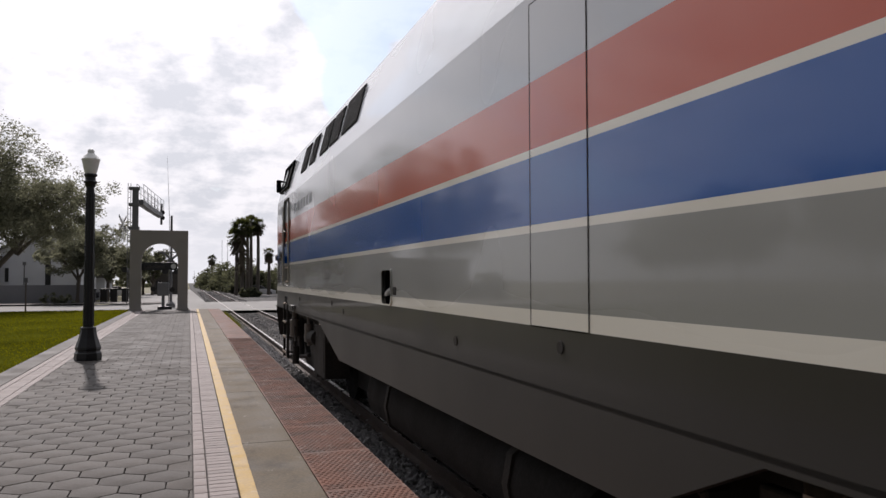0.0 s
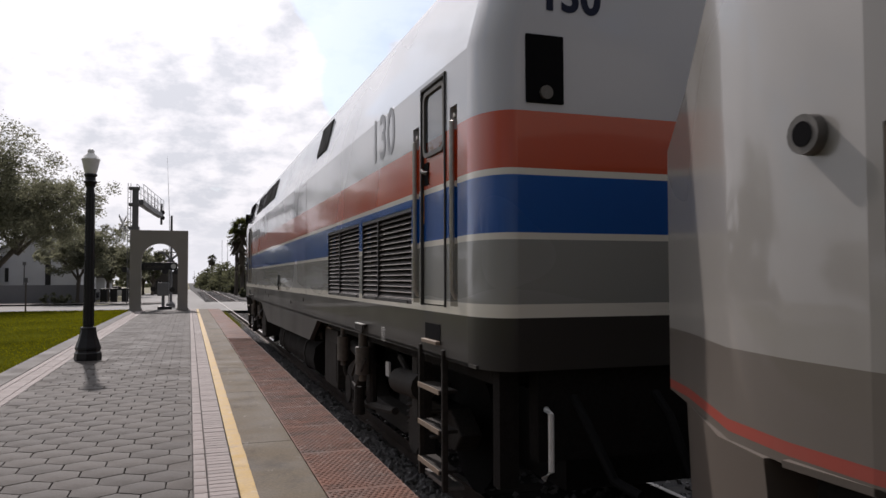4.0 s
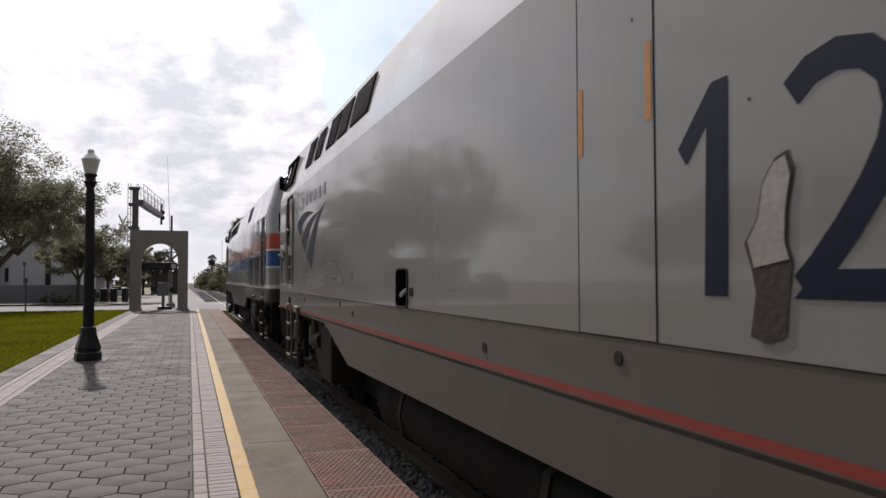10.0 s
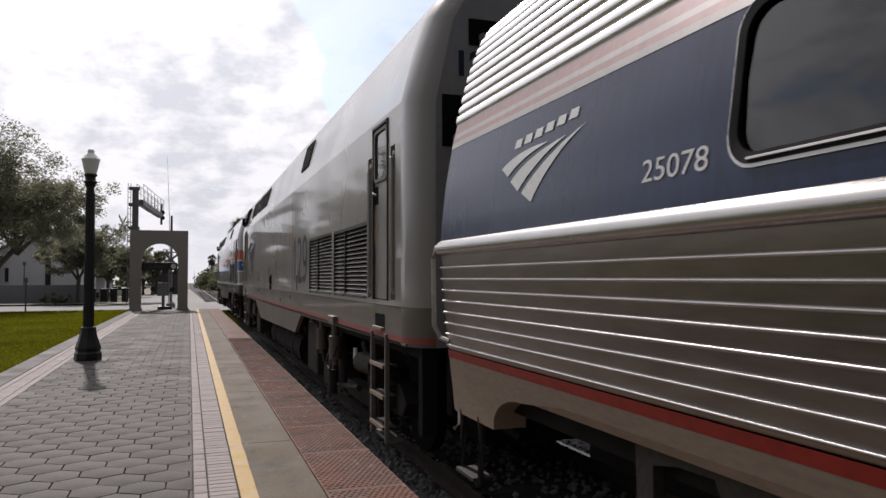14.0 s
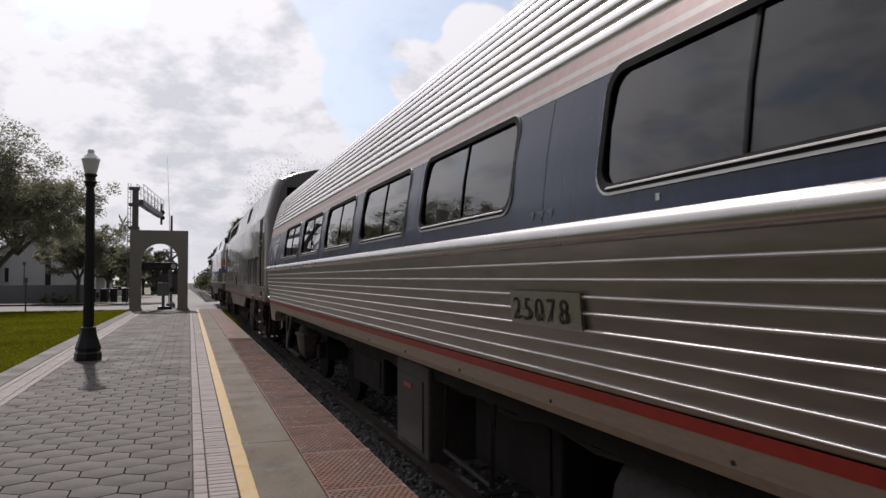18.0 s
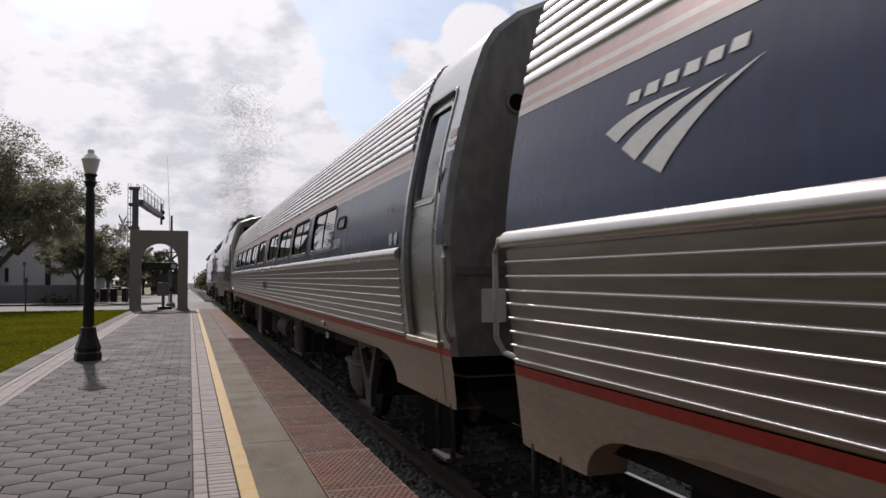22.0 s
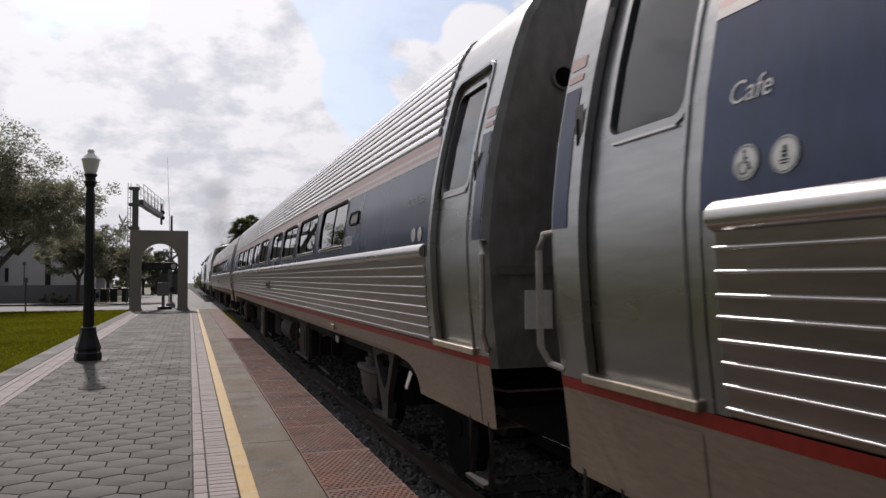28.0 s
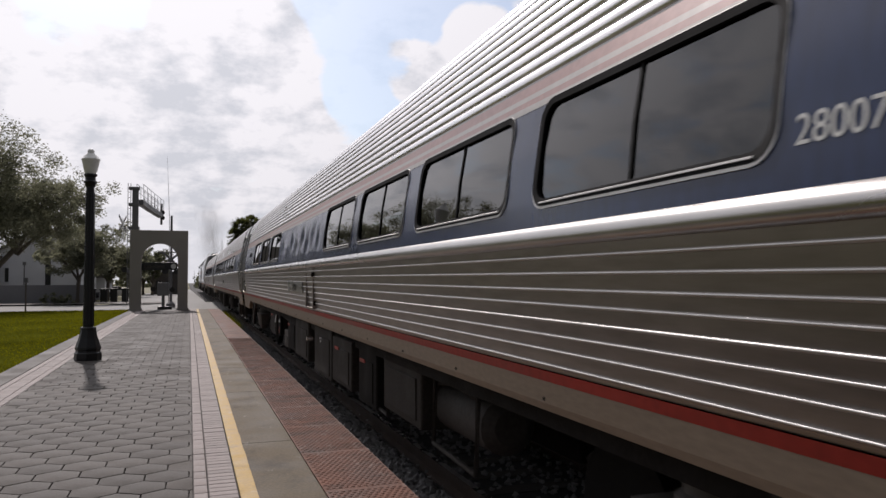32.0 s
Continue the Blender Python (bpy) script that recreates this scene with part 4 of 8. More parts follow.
    seam.box((-HW - 0.0025, Y(-24.9), 1.5765), (-HW + 0.01, Y(-8.5), 1.5815))
    if not heritage:
        part("sill_seam", seam, M_GRIME, lo, "uneven dark seam over the sill")
    # nose side: grille, sockets, hatch
    grille(lo, Y(-7.33), Y(-6.65), 1.70, 2.19, -HW, 0.038, M_LOUVRE, M_SKIRT if not heritage else M_BOXGREY, None, 0.04)
    for q, z in ((-7.18, 2.25), (-6.42, 2.20)):
        sck = Geo()
        sck.tube([(-HW - 0.022, Y(q), z), (-HW + 0.05, Y(q), z)], [0.055, 0.06], 16)
        so = part("socket", sck, M_BOXGREY, lo, "round cable socket", True)
        sck = Geo()
        sck.tube([(-HW - 0.024, Y(q), z), (-HW - 0.0225, Y(q), z)], 0.035, 14)
        part("socket_hole", sck, M_DARK, so)
    # cab side window on the shoulder
    for q0, q1 in ((-7.28, -6.75), (-7.9, -7.4)):
        wpos = lambda u, o: (-HW + 0.165 / 0.66 * (u - 3.21) - o * d.y, u + o * d.x)
        w = Geo()
        a, b, c, e = wpos(3.42, 0.012), wpos(3.83, 0.012), wpos(3.83, -0.02), wpos(3.42, -0.02)
        w.loft([[(x, Y(q0), z) for x, z in (a, b, c, e)], [(x, Y(q1), z) for x, z in (a, b, c, e)]])
        part("cab_window", w, M_CABGL if q0 > -7.5 else M_DARK, lo, "dark cab side window")
        w = Geo()
        w.tube([(*[wpos(3.40, 0.018)[0]], Y(q0) - 0.02, wpos(3.40, 0.018)[1]), (wpos(3.85, 0.018)[0], Y(q0) - 0.02, wpos(3.85, 0.018)[1]), (wpos(3.85, 0.018)[0], Y(q1) + 0.02, wpos(3.85, 0.018)[1]), (wpos(3.40, 0.018)[0], Y(q1) + 0.02, wpos(3.40, 0.018)[1]), (wpos(3.40, 0.018)[0], Y(q0) - 0.02, wpos(3.40, 0.018)[1])], 0.02, 6)
        part("window_frame", w, M_RUBBER, lo)
    mr = Geo()
    mr.box((-HW - 0.04, Y(-6.72), 3.42), (-HW + 0.05, Y(-6.66), 3.66))
    mo = part("mirror", mr, M_RUBBER, lo, "black wing mirror", bevel=0.02)
    mr = Geo()
    mr.tube([(-HW - 0.02, Y(-6.69), 3.64), (-HW + 0.10, Y(-6.76), 3.62)], 0.018, 8)
    part("mirror_arm", mr, M_RUBBER, mo, "", True)
    # pilot under the nose and at the rear
    pl = Geo()
    pl.loft([[(x, Y(q), z) for x, z in ((-w, zt), (w, zt), (w * 0.96, zb), (-w * 0.96, zb))] for q, w, zt, zb in ((-6.2, 1.5, 1.28, 0.72), (-5.9, 1.42, 1.28, 0.70), (-5.35, 1.12, 1.28, 0.5), (-5.1, 0.95, 1.3, 0.45))])
    part("pilot", pl, paint, lo, "", True, angle=20)
    pl = Geo()
    pl.box((-1.42, Y(-25.05), 0.6), (-1.30, Y(-24.95), 1.28))
    pl.box((-1.2, Y(-25.1), 0.75), (1.2, Y(-24.98), 1.28))
    part("rear_pilot", pl, M_UNDER, lo, "grimy black end sill")
    co = Geo()
    for q0, q1 in ((-25.14, -25.5), (-5.05, -4.56)):
        co.box((-0.12, Y(q0), 0.72), (0.12, Y(q1), 0.98))
        co.box((-0.2, Y(q1) - 0.12, 0.7), (0.22, Y(q1) + 0.12, 1.0))
    part("coupler", co, M_UNDER, lo, "dark steel coupler", bevel=0.02)
    for sx in (-1.0, -0.45, 0.5):
        ho = Geo()
        ho.tube([(sx, Y(-25.15), 1.12), (sx, Y(-25.3), 1.0), (sx * 0.9, Y(-25.42), 0.7), (sx * 0.85, Y(-25.6), 0.66)], 0.028, 8)
        part("air_hose", ho, M_RUBBER, lo, "black rubber air hose", True)
    gr = Geo()
    gr.tube([(-1.15, Y(-25.1), 1.05), (-1.17, Y(-25.2), 1.04), (-1.17, Y(-25.2), 0.72), (-1.22, Y(-25.2), 0.68)], 0.018, 8)
    part("uncoupling_lever", gr, M_SIGNW, lo, "pale uncoupling lever", True)
    # rear wall fittings
    for x0, x1, z0, z1 in ((-1.29, -1.05, 2.82, 3.22), (-1.07, -0.84, 3.62, 3.83), (1.05, 1.29, 2.82, 3.22)):
        w = Geo()
        w.box((x0, Y(-25.165), z0), (x1, Y(-25.12), z1))
        wo = part("rear_window", w, M_DARK, lo, "dark rear window", bevel=0.006)
        b = Geo()
        b.tube([((x0 + x1) / 2, Y(-25.165), z0 + 0.06), ((x0 + x1) / 2, Y(-25.185), z0 + 0.06)], 0.04, 12)
        part("marker_light", b, M_BOXGREY, wo)
    REAR = Matrix(((1, 0, 0, 0), (0, 0, -1, 0), (0, 1, 0, 0), (0, 0, 0, 1)))
    lettering("road_number", "130" if heritage else "129", 0.27, M_NAVY, lo, Matrix.Translation((-1.2, Y(-25.1535), 3.38)) @ REAR, "dark road number", bold=0.009)
    hump = Geo()
    hump.prism([(-1.0, 4.15), (1.0, 4.15), (0.8, 4.36), (-0.8, 4.36)], "y", Y(-23.9), Y(-21.0))
    part("roof_hatch", hump, M_ROOFS, lo, "dark roof hatch", bevel=0.03)
    # writing and blades
    if heritage:
        lettering("road_number", "130", 0.545, M_GREYNUM, lo, on_side(-HW - 0.002, Y(-22.33), 2.855), "grey road number", 1.0, bold=0.006)
        for k in range(6):
            b = Geo()
            q = -8.9 - k * 0.32
            b.box((-HW - 0.003, Y(q - 0.2), 2.86), (-HW + 0.01, Y(q), 3.0))
            part("name_bar", b, M_GREYNUM, lo, "grey bar of the operator's name")
    else:
        stroke_sets = (
            [[(-18.39, 2.25), (-18.565, 2.44), (-18.645, 2.445), (-18.63, 1.755), (-18.52, 1.755), (-18.54, 2.31), (-18.435, 2.19)]],
            [ribbon([(-18.90, 2.325), (-18.97, 2.375), (-19.06, 2.395), (-19.15, 2.375), (-19.215, 2.315), (-19.235, 2.23), (-19.215, 2.14), (-19.16, 2.045), (-19.08, 1.94), (-18.99, 1.84), (-18.93, 1.785)], 0.088), [(-18.90, 1.755), (-19.32, 1.755), (-19.32, 1.835), (-18.98, 1.835)]],
            [ribbon([(-19.63 + 0.175 * math.cos(a), 2.205 + 0.19 * math.sin(a)) for a in (math.tau * k / 24 for k in range(25))], 0.085), ribbon([(-19.805, 2.22), (-19.805, 2.10), (-19.79, 1.99), (-19.75, 1.89), (-19.68, 1.82), (-19.59, 1.79), (-19.50, 1.80), (-19.44, 1.825)], 0.088)])
        for shapes in stroke_sets:
            b = Geo()
            for k, sh in enumerate(shapes):
                ring = [[(-HW - 0.0022 - 0.0003 * k, Y(q), z) for q, z in sh]]
                if len(sh) > 8:
                    n2 = len(sh) // 2
                    b.loft([ring[0][:n2], list(reversed(ring[0][n2:]))], False)
                else:
                    b.add(ring[0], [tuple(range(len(sh)))])
            part("road_numeral", b, M_NAVY, lo, "large navy numeral of the road number")
        for i, (A, B) in enumerate((
                (((-8.83, 2.631), (-9.45, 2.86), (-10.45, 2.694)), ((-9.11, 2.435), (-9.45, 2.70), (-10.45, 2.694))),
                (((-9.30, 2.357), (-9.70, 2.66), (-11.03, 2.687)), ((-9.66, 2.174), (-10.05, 2.58), (-11.03, 2.687))),
                (((-9.84, 2.101), (-10.30, 2.62), (-11.46, 2.768)), ((-10.30, 1.932), (-10.62, 2.60), (-11.46, 2.768))))):
            b = Geo()
            blade(b, [(Y(a), z) for a, z in A], [(Y(a), z) for a, z in B], -HW - 0.003)
            part("blade", b, M_NAVY, lo, "navy curved blade of paint")
        for k in range(6):
            q = -9.31 - k * 0.365
            b = Geo()
            b.prism([(Y(q), 2.86), (Y(q - 0.22), 2.85), (Y(q - 0.25), 3.0), (Y(q - 0.05), 3.0)], "x", -HW - 0.003, -HW + 0.01)
            part("name_bar", b, M_GREYNUM, lo, "grey bar of the operator's name")
        pat = [(-18.89, 2.172), (-18.91, 2.112), (-18.885, 2.006), (-18.88, 1.911), (-18.90, 1.856), (-18.88, 1.736), (-18.87, 1.647), (-18.80, 1.621), (-18.73, 1.638), (-18.755, 1.766), (-18.74, 1.832), (-18.71, 1.917), (-18.76, 1.982), (-18.79, 2.096), (-18.84, 2.155)]
        b = Geo()
        b.add([(-HW - 0.0045, Y(q), z) for q, z in pat], [tuple(range(len(pat)))])
        sc = part("scorched_patch", b, M_BURN, lo, "scorched hole flaked through the paint")
        b = Geo()
        inner = [(-18.815 + (q + 18.815) * 0.86, 1.98 + (z - 1.98) * 0.93) for q, z in pat if z > 1.80]
        b.add([(-HW - 0.006, Y(q), z) for q, z in inner], [tuple(range(len(inner)))])
        part("bare_patch", b, M_PRIMER, sc, "pale primer laid bare")
        chips = random.Random(5)
        for _ in range(26):
            q, z, r_ = chips.uniform(-23.0, -9.5), chips.uniform(1.65, 3.1), chips.uniform(0.003, 0.009)
            b = Geo()
            b.add([(-HW - 0.003, Y(q) + r_ * math.cos(a) * chips.uniform(0.6, 1.6), z + r_ * math.sin(a)) for a in (math.tau * k / 6 for k in range(6))], [tuple(range(6))])
            part("paint_chip", b, M_BURN, lo, "small dark paint chip")
    # gear round the trucks; flip mirrors it to the front truck
    for flip in (False, True):
        M = lambda q: Y(-30.1 - q) if flip else Y(q)
        b = Geo()
        b.box((-1.39, M(-19.97), 0.46), (-1.05, M(-19.07), 1.16))
        bo = part("sand_box", b, M_GRIME, lo, "dusty dark sand box", bevel=0.012)
        b = Geo()
        b.box((-1.396, M(-19.90), 0.54), (-1.388, M(-19.14), 1.0))
        part("sand_box_cover", b, M_GRIME, bo, "", bevel=0.004)
        b = Geo()
        b.tube([(-1.3, M(-20.05), 1.2), (-1.32, M(-20.07), 0.7), (-1.2, M(-20.3), 0.3)], 0.025, 8)
        part("sand_pipe", b, M_GRIME, bo, "", True)
        b = Geo()
        b.box((-1.40, M(-19.50), 1.16), (-1.30, M(-19.26), 1.25))
        part("valve_box", b, M_SKIRT, lo, "small pale valve box", bevel=0.01)
        b = Geo()
        b.tube([(-1.38, M(-18.68), 1.16), (-1.40, M(-18.70), 1.10), (-1.40, M(-18.82), 1.06), (-1.39, M(-18.80), 0.98)], 0.018, 6)
        b.tube([(-1.39, M(-18.72), 1.12), (-1.41, M(-18.66), 1.02)], 0.012, 6)
        part("cable_hook", b, M_GEAR, lo, "pale bent cable hook", True)
        b = Geo()
        b.tube([(-1.40, M(-20.37), 0.80), (-1.40, M(-20.37), 0.85), (-1.40, M(-20.37), 0.86), (-1.40, M(-20.37), 1.13), (-1.40, M(-20.37), 1.14), (-1.40, M(-20.37), 1.24)], [0.03, 0.03, 0.07, 0.07, 0.035, 0.035], 14)
        part("damper", b, M_TAN, lo, "dusty tan upright damper", True, angle=40)
        b = Geo()
        b.tube([(-1.26, M(-20.28), 1.03), (-1.26, M(-20.34), 1.02), (-1.26, M(-20.86), 0.95), (-1.26, M(-20.90), 0.945)], [0.04, 0.075, 0.075, 0.04], 16)
        part("brake_cylinder", b, M_GEAR, lo, "dull grey brake cylinder", True, angle=40)
        b = Geo()
        b.box((-1.33, M(-20.98), 0.84), (-1.27, M(-20.88), 1.12))
        b.tube([(-1.3, M(-20.93), 0.86), (-1.28, M(-20.75), 0.66), (-1.26, M(-20.5), 0.6)], 0.035, 8)
        part("brake_lever", b, M_GRIME, lo, "", True, angle=40)
        b = Geo()
        b.prism([(M(-20.17), 0.76), (M(-20.15), 0.58), (M(-20.32), 0.53), (M(-20.58), 0.52), (M(-20.80), 0.66), (M(-20.84), 0.82), (M(-20.5), 0.88)], "x", -1.31, -1.22)
        part("axle_guard", b, M_GRIME, lo, "dusty curved guard over the axle box", bevel=0.02)
        b = Geo()
        b.tube([(-1.45, M(-21.62), z) for z in (0.78, 0.84, 0.85, 1.12, 1.13, 1.26)], [0.04, 0.04, 0.075, 0.075, 0.045, 0.045], 16)
        part("yaw_damper", b, M_TAN, lo, "dusty tan damper", True, angle=40)
        b = Geo()
        b.tube([(-1.47, M(-21.45), 1.02), (-1.49, M(-21.29), 0.80), (-1.49, M(-21.33), 0.74), (-1.49, M(-21.48), 0.71), (-1.47, M(-21.83), 1.02)], 0.013, 6)
        part("stirrup", b, M_GEAR, lo, "bent steel stirrup", True)
        b = Geo()
        b.tube([(-1.45, M(-21.45), 0.70), (-1.45, M(-21.45), 0.42)], [0.05, 0.06], 10)
        part("damper_foot", b, M_GRIME, lo, "", True)
        b = Geo()
        b.box((-1.31, M(-22.11), 0.875), (-1.29, M(-21.99), 1.01))
        part("notice_plate", b, M_SIGNW, lo, "small white notice plate")
        b = Geo()
        b.tube([(-1.30, M(-22.5), 1.10), (-1.34, M(-22.75), 1.08), (-1.32, M(-22.9), 0.95), (-1.30, M(-22.95), 0.8)], 0.03, 8)
        part("air_hose", b, M_GRIME, lo, "", True)
        # black boxes added to hide the sunlit ground past the trucks
        b = Geo()
        b.box((-0.95, M(-19.05), 0.34), (1.3, M(-18.0), 1.2))
        part("air_reservoir_case", b, M_UNDER, lo, "black filler box between tank and truck", bevel=0.03)
        b = Geo()
        b.box((0.95, M(-24.4), 0.3), (1.38, M(-19.1), 1.22))
        b.box((-0.6, M(-24.3), 0.32), (0.6, M(-19.2), 0.95))
        part("traction_gear", b, M_UNDER, lo, "black filler boxes between and behind the wheels")
    if heritage:
        for k in range(8):
            b = Geo()
            b.box((-HW - 0.002, Y(-22.68) - 0.01 * (k % 2), 1.385 - 0.0155 * k), (-HW + 0.01, Y(-22.80) - 0.03 * math.sin(k * 2.1), 1.3885 - 0.0155 * k))
            part("notice_line", b, M_SIGNW, lo, "fine white bar of a notice")
    sets = truck(lo, Y(-21.6), 2.74, 0.508, True) + truck(lo, Y(-8.5), 2.74, 0.508, True)
    return lo, sets


# ---- coaches ----
COACH_PROF = [(0.92, 1.46), (1.12, 1.478), (1.34, 1.505), (1.64, 1.538), (1.9, 1.553), (2.02, 1.556), (2.15, 1.550), (2.415, 1.52), (2.67, 1.473), (2.87, 1.424), (3.14, 1.351), (3.36, 1.27), (3.48, 1.194), (3.62, 1.02), (3.74, 0.76), (3.82, 0.42), (3.85, 0.0)]


def half(z):
    """Half width of the coach at height z."""
    for (a, wa), (b, wb) in zip(COACH_PROF, COACH_PROF[1:]):
        if a <= z <= b:
            return wa + (wb - wa) * (z - a) / (b - a)
    return COACH_PROF[0][1] if z < 0.92 else 0.0


def skin(g, y0, y1, z0, z1, off=0.0, sides=(-1, 1), step=0.06):
    """A strip of the coach's skin."""
    n = max(1, int((z1 - z0) / step))
    zs = [z0 + (z1 - z0) * i / n for i in range(n + 1)]
    for s in sides:
        g.loft([[(s * (half(z) + off), y, z) for z in zs] for y in (y0, y1)], False)


def coach(kind):
    """A stainless-steel coach. kind: 'coach' (door at the rear) or 'cafe' (door at the front)."""
    Y = lambda q: q - COACH_MID
    index = {"first": 0, "second": 1, "cafe": 2}[kind]
    cafe = kind == "cafe"
    label = ("fluted stainless-steel cafe coach with dark blue window band" if cafe else "fluted stainless-steel passenger coach with dark blue window band")
    co = thing("coach", label, "train coach", on_track(COACH_MID - COACH_LEN * index, 18.0), "coaches of the train")
    F0, R0 = Y(-25.95 if cafe else -26.09), Y(-51.08)
    f0, r0 = (Y(-27.06), R0 + 0.02) if cafe else (F0, Y(-50.00))       # the fluted part ends short of the door
    b0, b1 = (r0, Y(-26.99)) if cafe else (Y(-50.08), f0)              # the blue band runs a little further
    wins = ([-29.99, -31.985, -33.99, -40.53, -42.51, -44.51, -46.50, -49.19] if cafe else [-28.83, -30.96, -32.96, -34.98, -36.98, -39.47, -41.45, -43.42, -45.43])
    W, WB, WT = 1.63 if not cafe else 1.61, 2.143, 2.676
    sag = {"first": -0.027, "second": -0.012, "cafe": 0.0}[kind]       # the lower side is set a little lower on some
    shift = 0.03 if cafe else -0.03
    span = {q: (1.52 if q == -46.50 else 1.63 if q == -45.43 else 1.75 if q == -28.83 else W) for q in wins}    # the one before the number is narrower
    # window band
    band = Geo()
    holes = [(Y(q) - span[q], Y(q) + shift, WB + 0.03, WT - 0.03, 0.05) for q in wins]
    sheet_with_holes(band, [b0, b1] + ([Y(-35.64 - 0.06 * k) for k in range(80)] if cafe else []), [2.03, 2.1, 2.16, 2.22, 2.28, 2.34, 2.4, 2.46, 2.52, 2.58, 2.635, 2.655], holes, lambda z: -half(z), 0.05)
    # a coach's sheet also closes the far side
    if cafe:
        # shallow dents behind the third window
        for i, (x, y, z) in enumerate(band.v):
            d = sum(a * math.exp(-((y - Y(q - 0.65)) / w) ** 2 - ((z - h) / 0.11) ** 2) for q, h, w, a in ((-35.5, 2.36, 0.16, 0.019), (-36.1, 2.28, 0.2, -0.012), (-36.7, 2.4, 0.15, 0.022), (-37.3, 2.30, 0.18, 0.016), (-37.9, 2.42, 0.14, 0.024), (-38.4, 2.27, 0.16, 0.019), (-38.9, 2.40, 0.18, 0.016), (-39.35, 2.32, 0.12, 0.016)))
            band.v[i] = (x + d, y, z)
    band = band.mesh("window_band", weld=True)
    part("window_band", band, M_BANDC if cafe else M_BAND, co, "dark blue window band", True, angle=30)
    back = Geo()
    skin(back, b0, b1, 2.03, 2.655, 0, (1,))
    part("window_band", back, M_BAND, co, "", True)
    for z0, z1, m, nm in ((2.655, 2.690, M_PALE, "pale stripe"), (2.690, 2.722, M_PINK, "faded red stripe"), (2.722, 2.750, M_PALE, "pale stripe"), (2.750, 2.806, M_PINK, "faded red stripe"), (1.324 + sag, 1.374 + sag, M_STRIPE, "red stripe")):
        g = Geo()
        skin(g, b0 if z0 > 2 else R0, b1 if z0 > 2 else F0, z0, z1, 0.002)
        part("stripe", g, m, co, nm, True)
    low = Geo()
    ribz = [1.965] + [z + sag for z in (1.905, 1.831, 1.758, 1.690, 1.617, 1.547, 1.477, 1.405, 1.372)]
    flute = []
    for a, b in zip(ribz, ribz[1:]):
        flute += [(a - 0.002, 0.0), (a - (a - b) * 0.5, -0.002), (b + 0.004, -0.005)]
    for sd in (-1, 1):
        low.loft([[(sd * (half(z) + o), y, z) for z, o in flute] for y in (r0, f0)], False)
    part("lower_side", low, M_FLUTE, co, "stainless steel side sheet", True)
    bottom = Geo()
    skin(bottom, R0, F0, 1.215, 1.324 + sag)
    for s in (-1, 1):
        bottom.loft([[(s * half(1.215), y, 1.215), (s * (half(1.2) - 0.015), y, 1.175), (s * (half(1.2) - 0.10), y, 1.16), (s * 0.9, y, 1.16)] for y in (R0, F0)], False)
    part("lower_skirt", bottom, M_SKIRT, co, "dusty grey lower edge", True)
    mould = Geo()
    for s in (-1, 1):
        mould.loft([[(s * (half(z) + o), y, z) for z, o in ((1.955, 0.0), (1.965, 0.028), (1.985, 0.04), (2.02, 0.036), (2.045, 0.012), (2.052, 0.0))] for y in (r0, f0)], True)
    part("belt_moulding", mould, M_MOULD, co, "bright rounded steel moulding", True, angle=60)
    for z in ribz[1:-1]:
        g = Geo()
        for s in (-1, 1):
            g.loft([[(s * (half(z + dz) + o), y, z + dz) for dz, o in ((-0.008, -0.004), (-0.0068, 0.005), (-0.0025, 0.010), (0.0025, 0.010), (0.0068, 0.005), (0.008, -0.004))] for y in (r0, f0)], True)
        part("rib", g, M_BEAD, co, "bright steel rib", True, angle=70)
    roof = Geo()
    pts = [(z, half(z)) for z in (2.80, 2.87, 3.0, 3.14, 3.25, 3.36, 3.48, 3.55, 3.62, 3.68, 3.74, 3.78, 3.82, 3.84)]
    ring = [(-w, z) for z, w in pts] + [(0, 3.85)] + [(w, z) for z, w in reversed(pts)]
    roof.loft([[(x, y, z) for x, z in ring] for y in (r0, f0)], False)
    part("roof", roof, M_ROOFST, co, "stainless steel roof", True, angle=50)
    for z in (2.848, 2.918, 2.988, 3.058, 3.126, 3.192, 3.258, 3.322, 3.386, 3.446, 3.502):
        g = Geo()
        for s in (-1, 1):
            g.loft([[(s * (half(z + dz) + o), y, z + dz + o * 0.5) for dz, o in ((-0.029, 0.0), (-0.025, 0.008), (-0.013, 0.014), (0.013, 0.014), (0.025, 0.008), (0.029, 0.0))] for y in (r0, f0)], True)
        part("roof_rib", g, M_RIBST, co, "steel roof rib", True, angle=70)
    if not cafe:
        for q0, q1 in ((-46.95, -48.15), (-48.55, -49.25)):
            g = Geo()
            g.prism([(-1.04, 3.56), (-1.0, 3.65), (-0.78, 3.735), (-0.74, 3.70)], "y", Y(q1), Y(q0))
            part("roof_fitting", g, M_GEAR, co, "dark low fitting on the roof edge", bevel=0.01)
    # windows
    for q in wins:
        y1, y0 = Y(q) + shift, Y(q) - span[q]
        g = Geo()
        o, i = rounded(y0 - 0.018, y1 + 0.018, WB + 0.004, WT - 0.004, 0.105), rounded(y0 + 0.014, y1 - 0.014, WB + 0.038, WT - 0.036, 0.085)
        g.loft([[(-half(z) + dx, y, z) for y, z in r] for r, dx in ((o, 0.004), (o, -0.009), (i, -0.004), (i, 0.03))], True, False)
        w = part("window", g, M_RUBBER, co, "black rubber window gasket", True, angle=50)
        g = Geo()
        o2 = rounded(y0 - 0.023, y1 + 0.023, WB - 0.008, WT - 0.0005, 0.11)
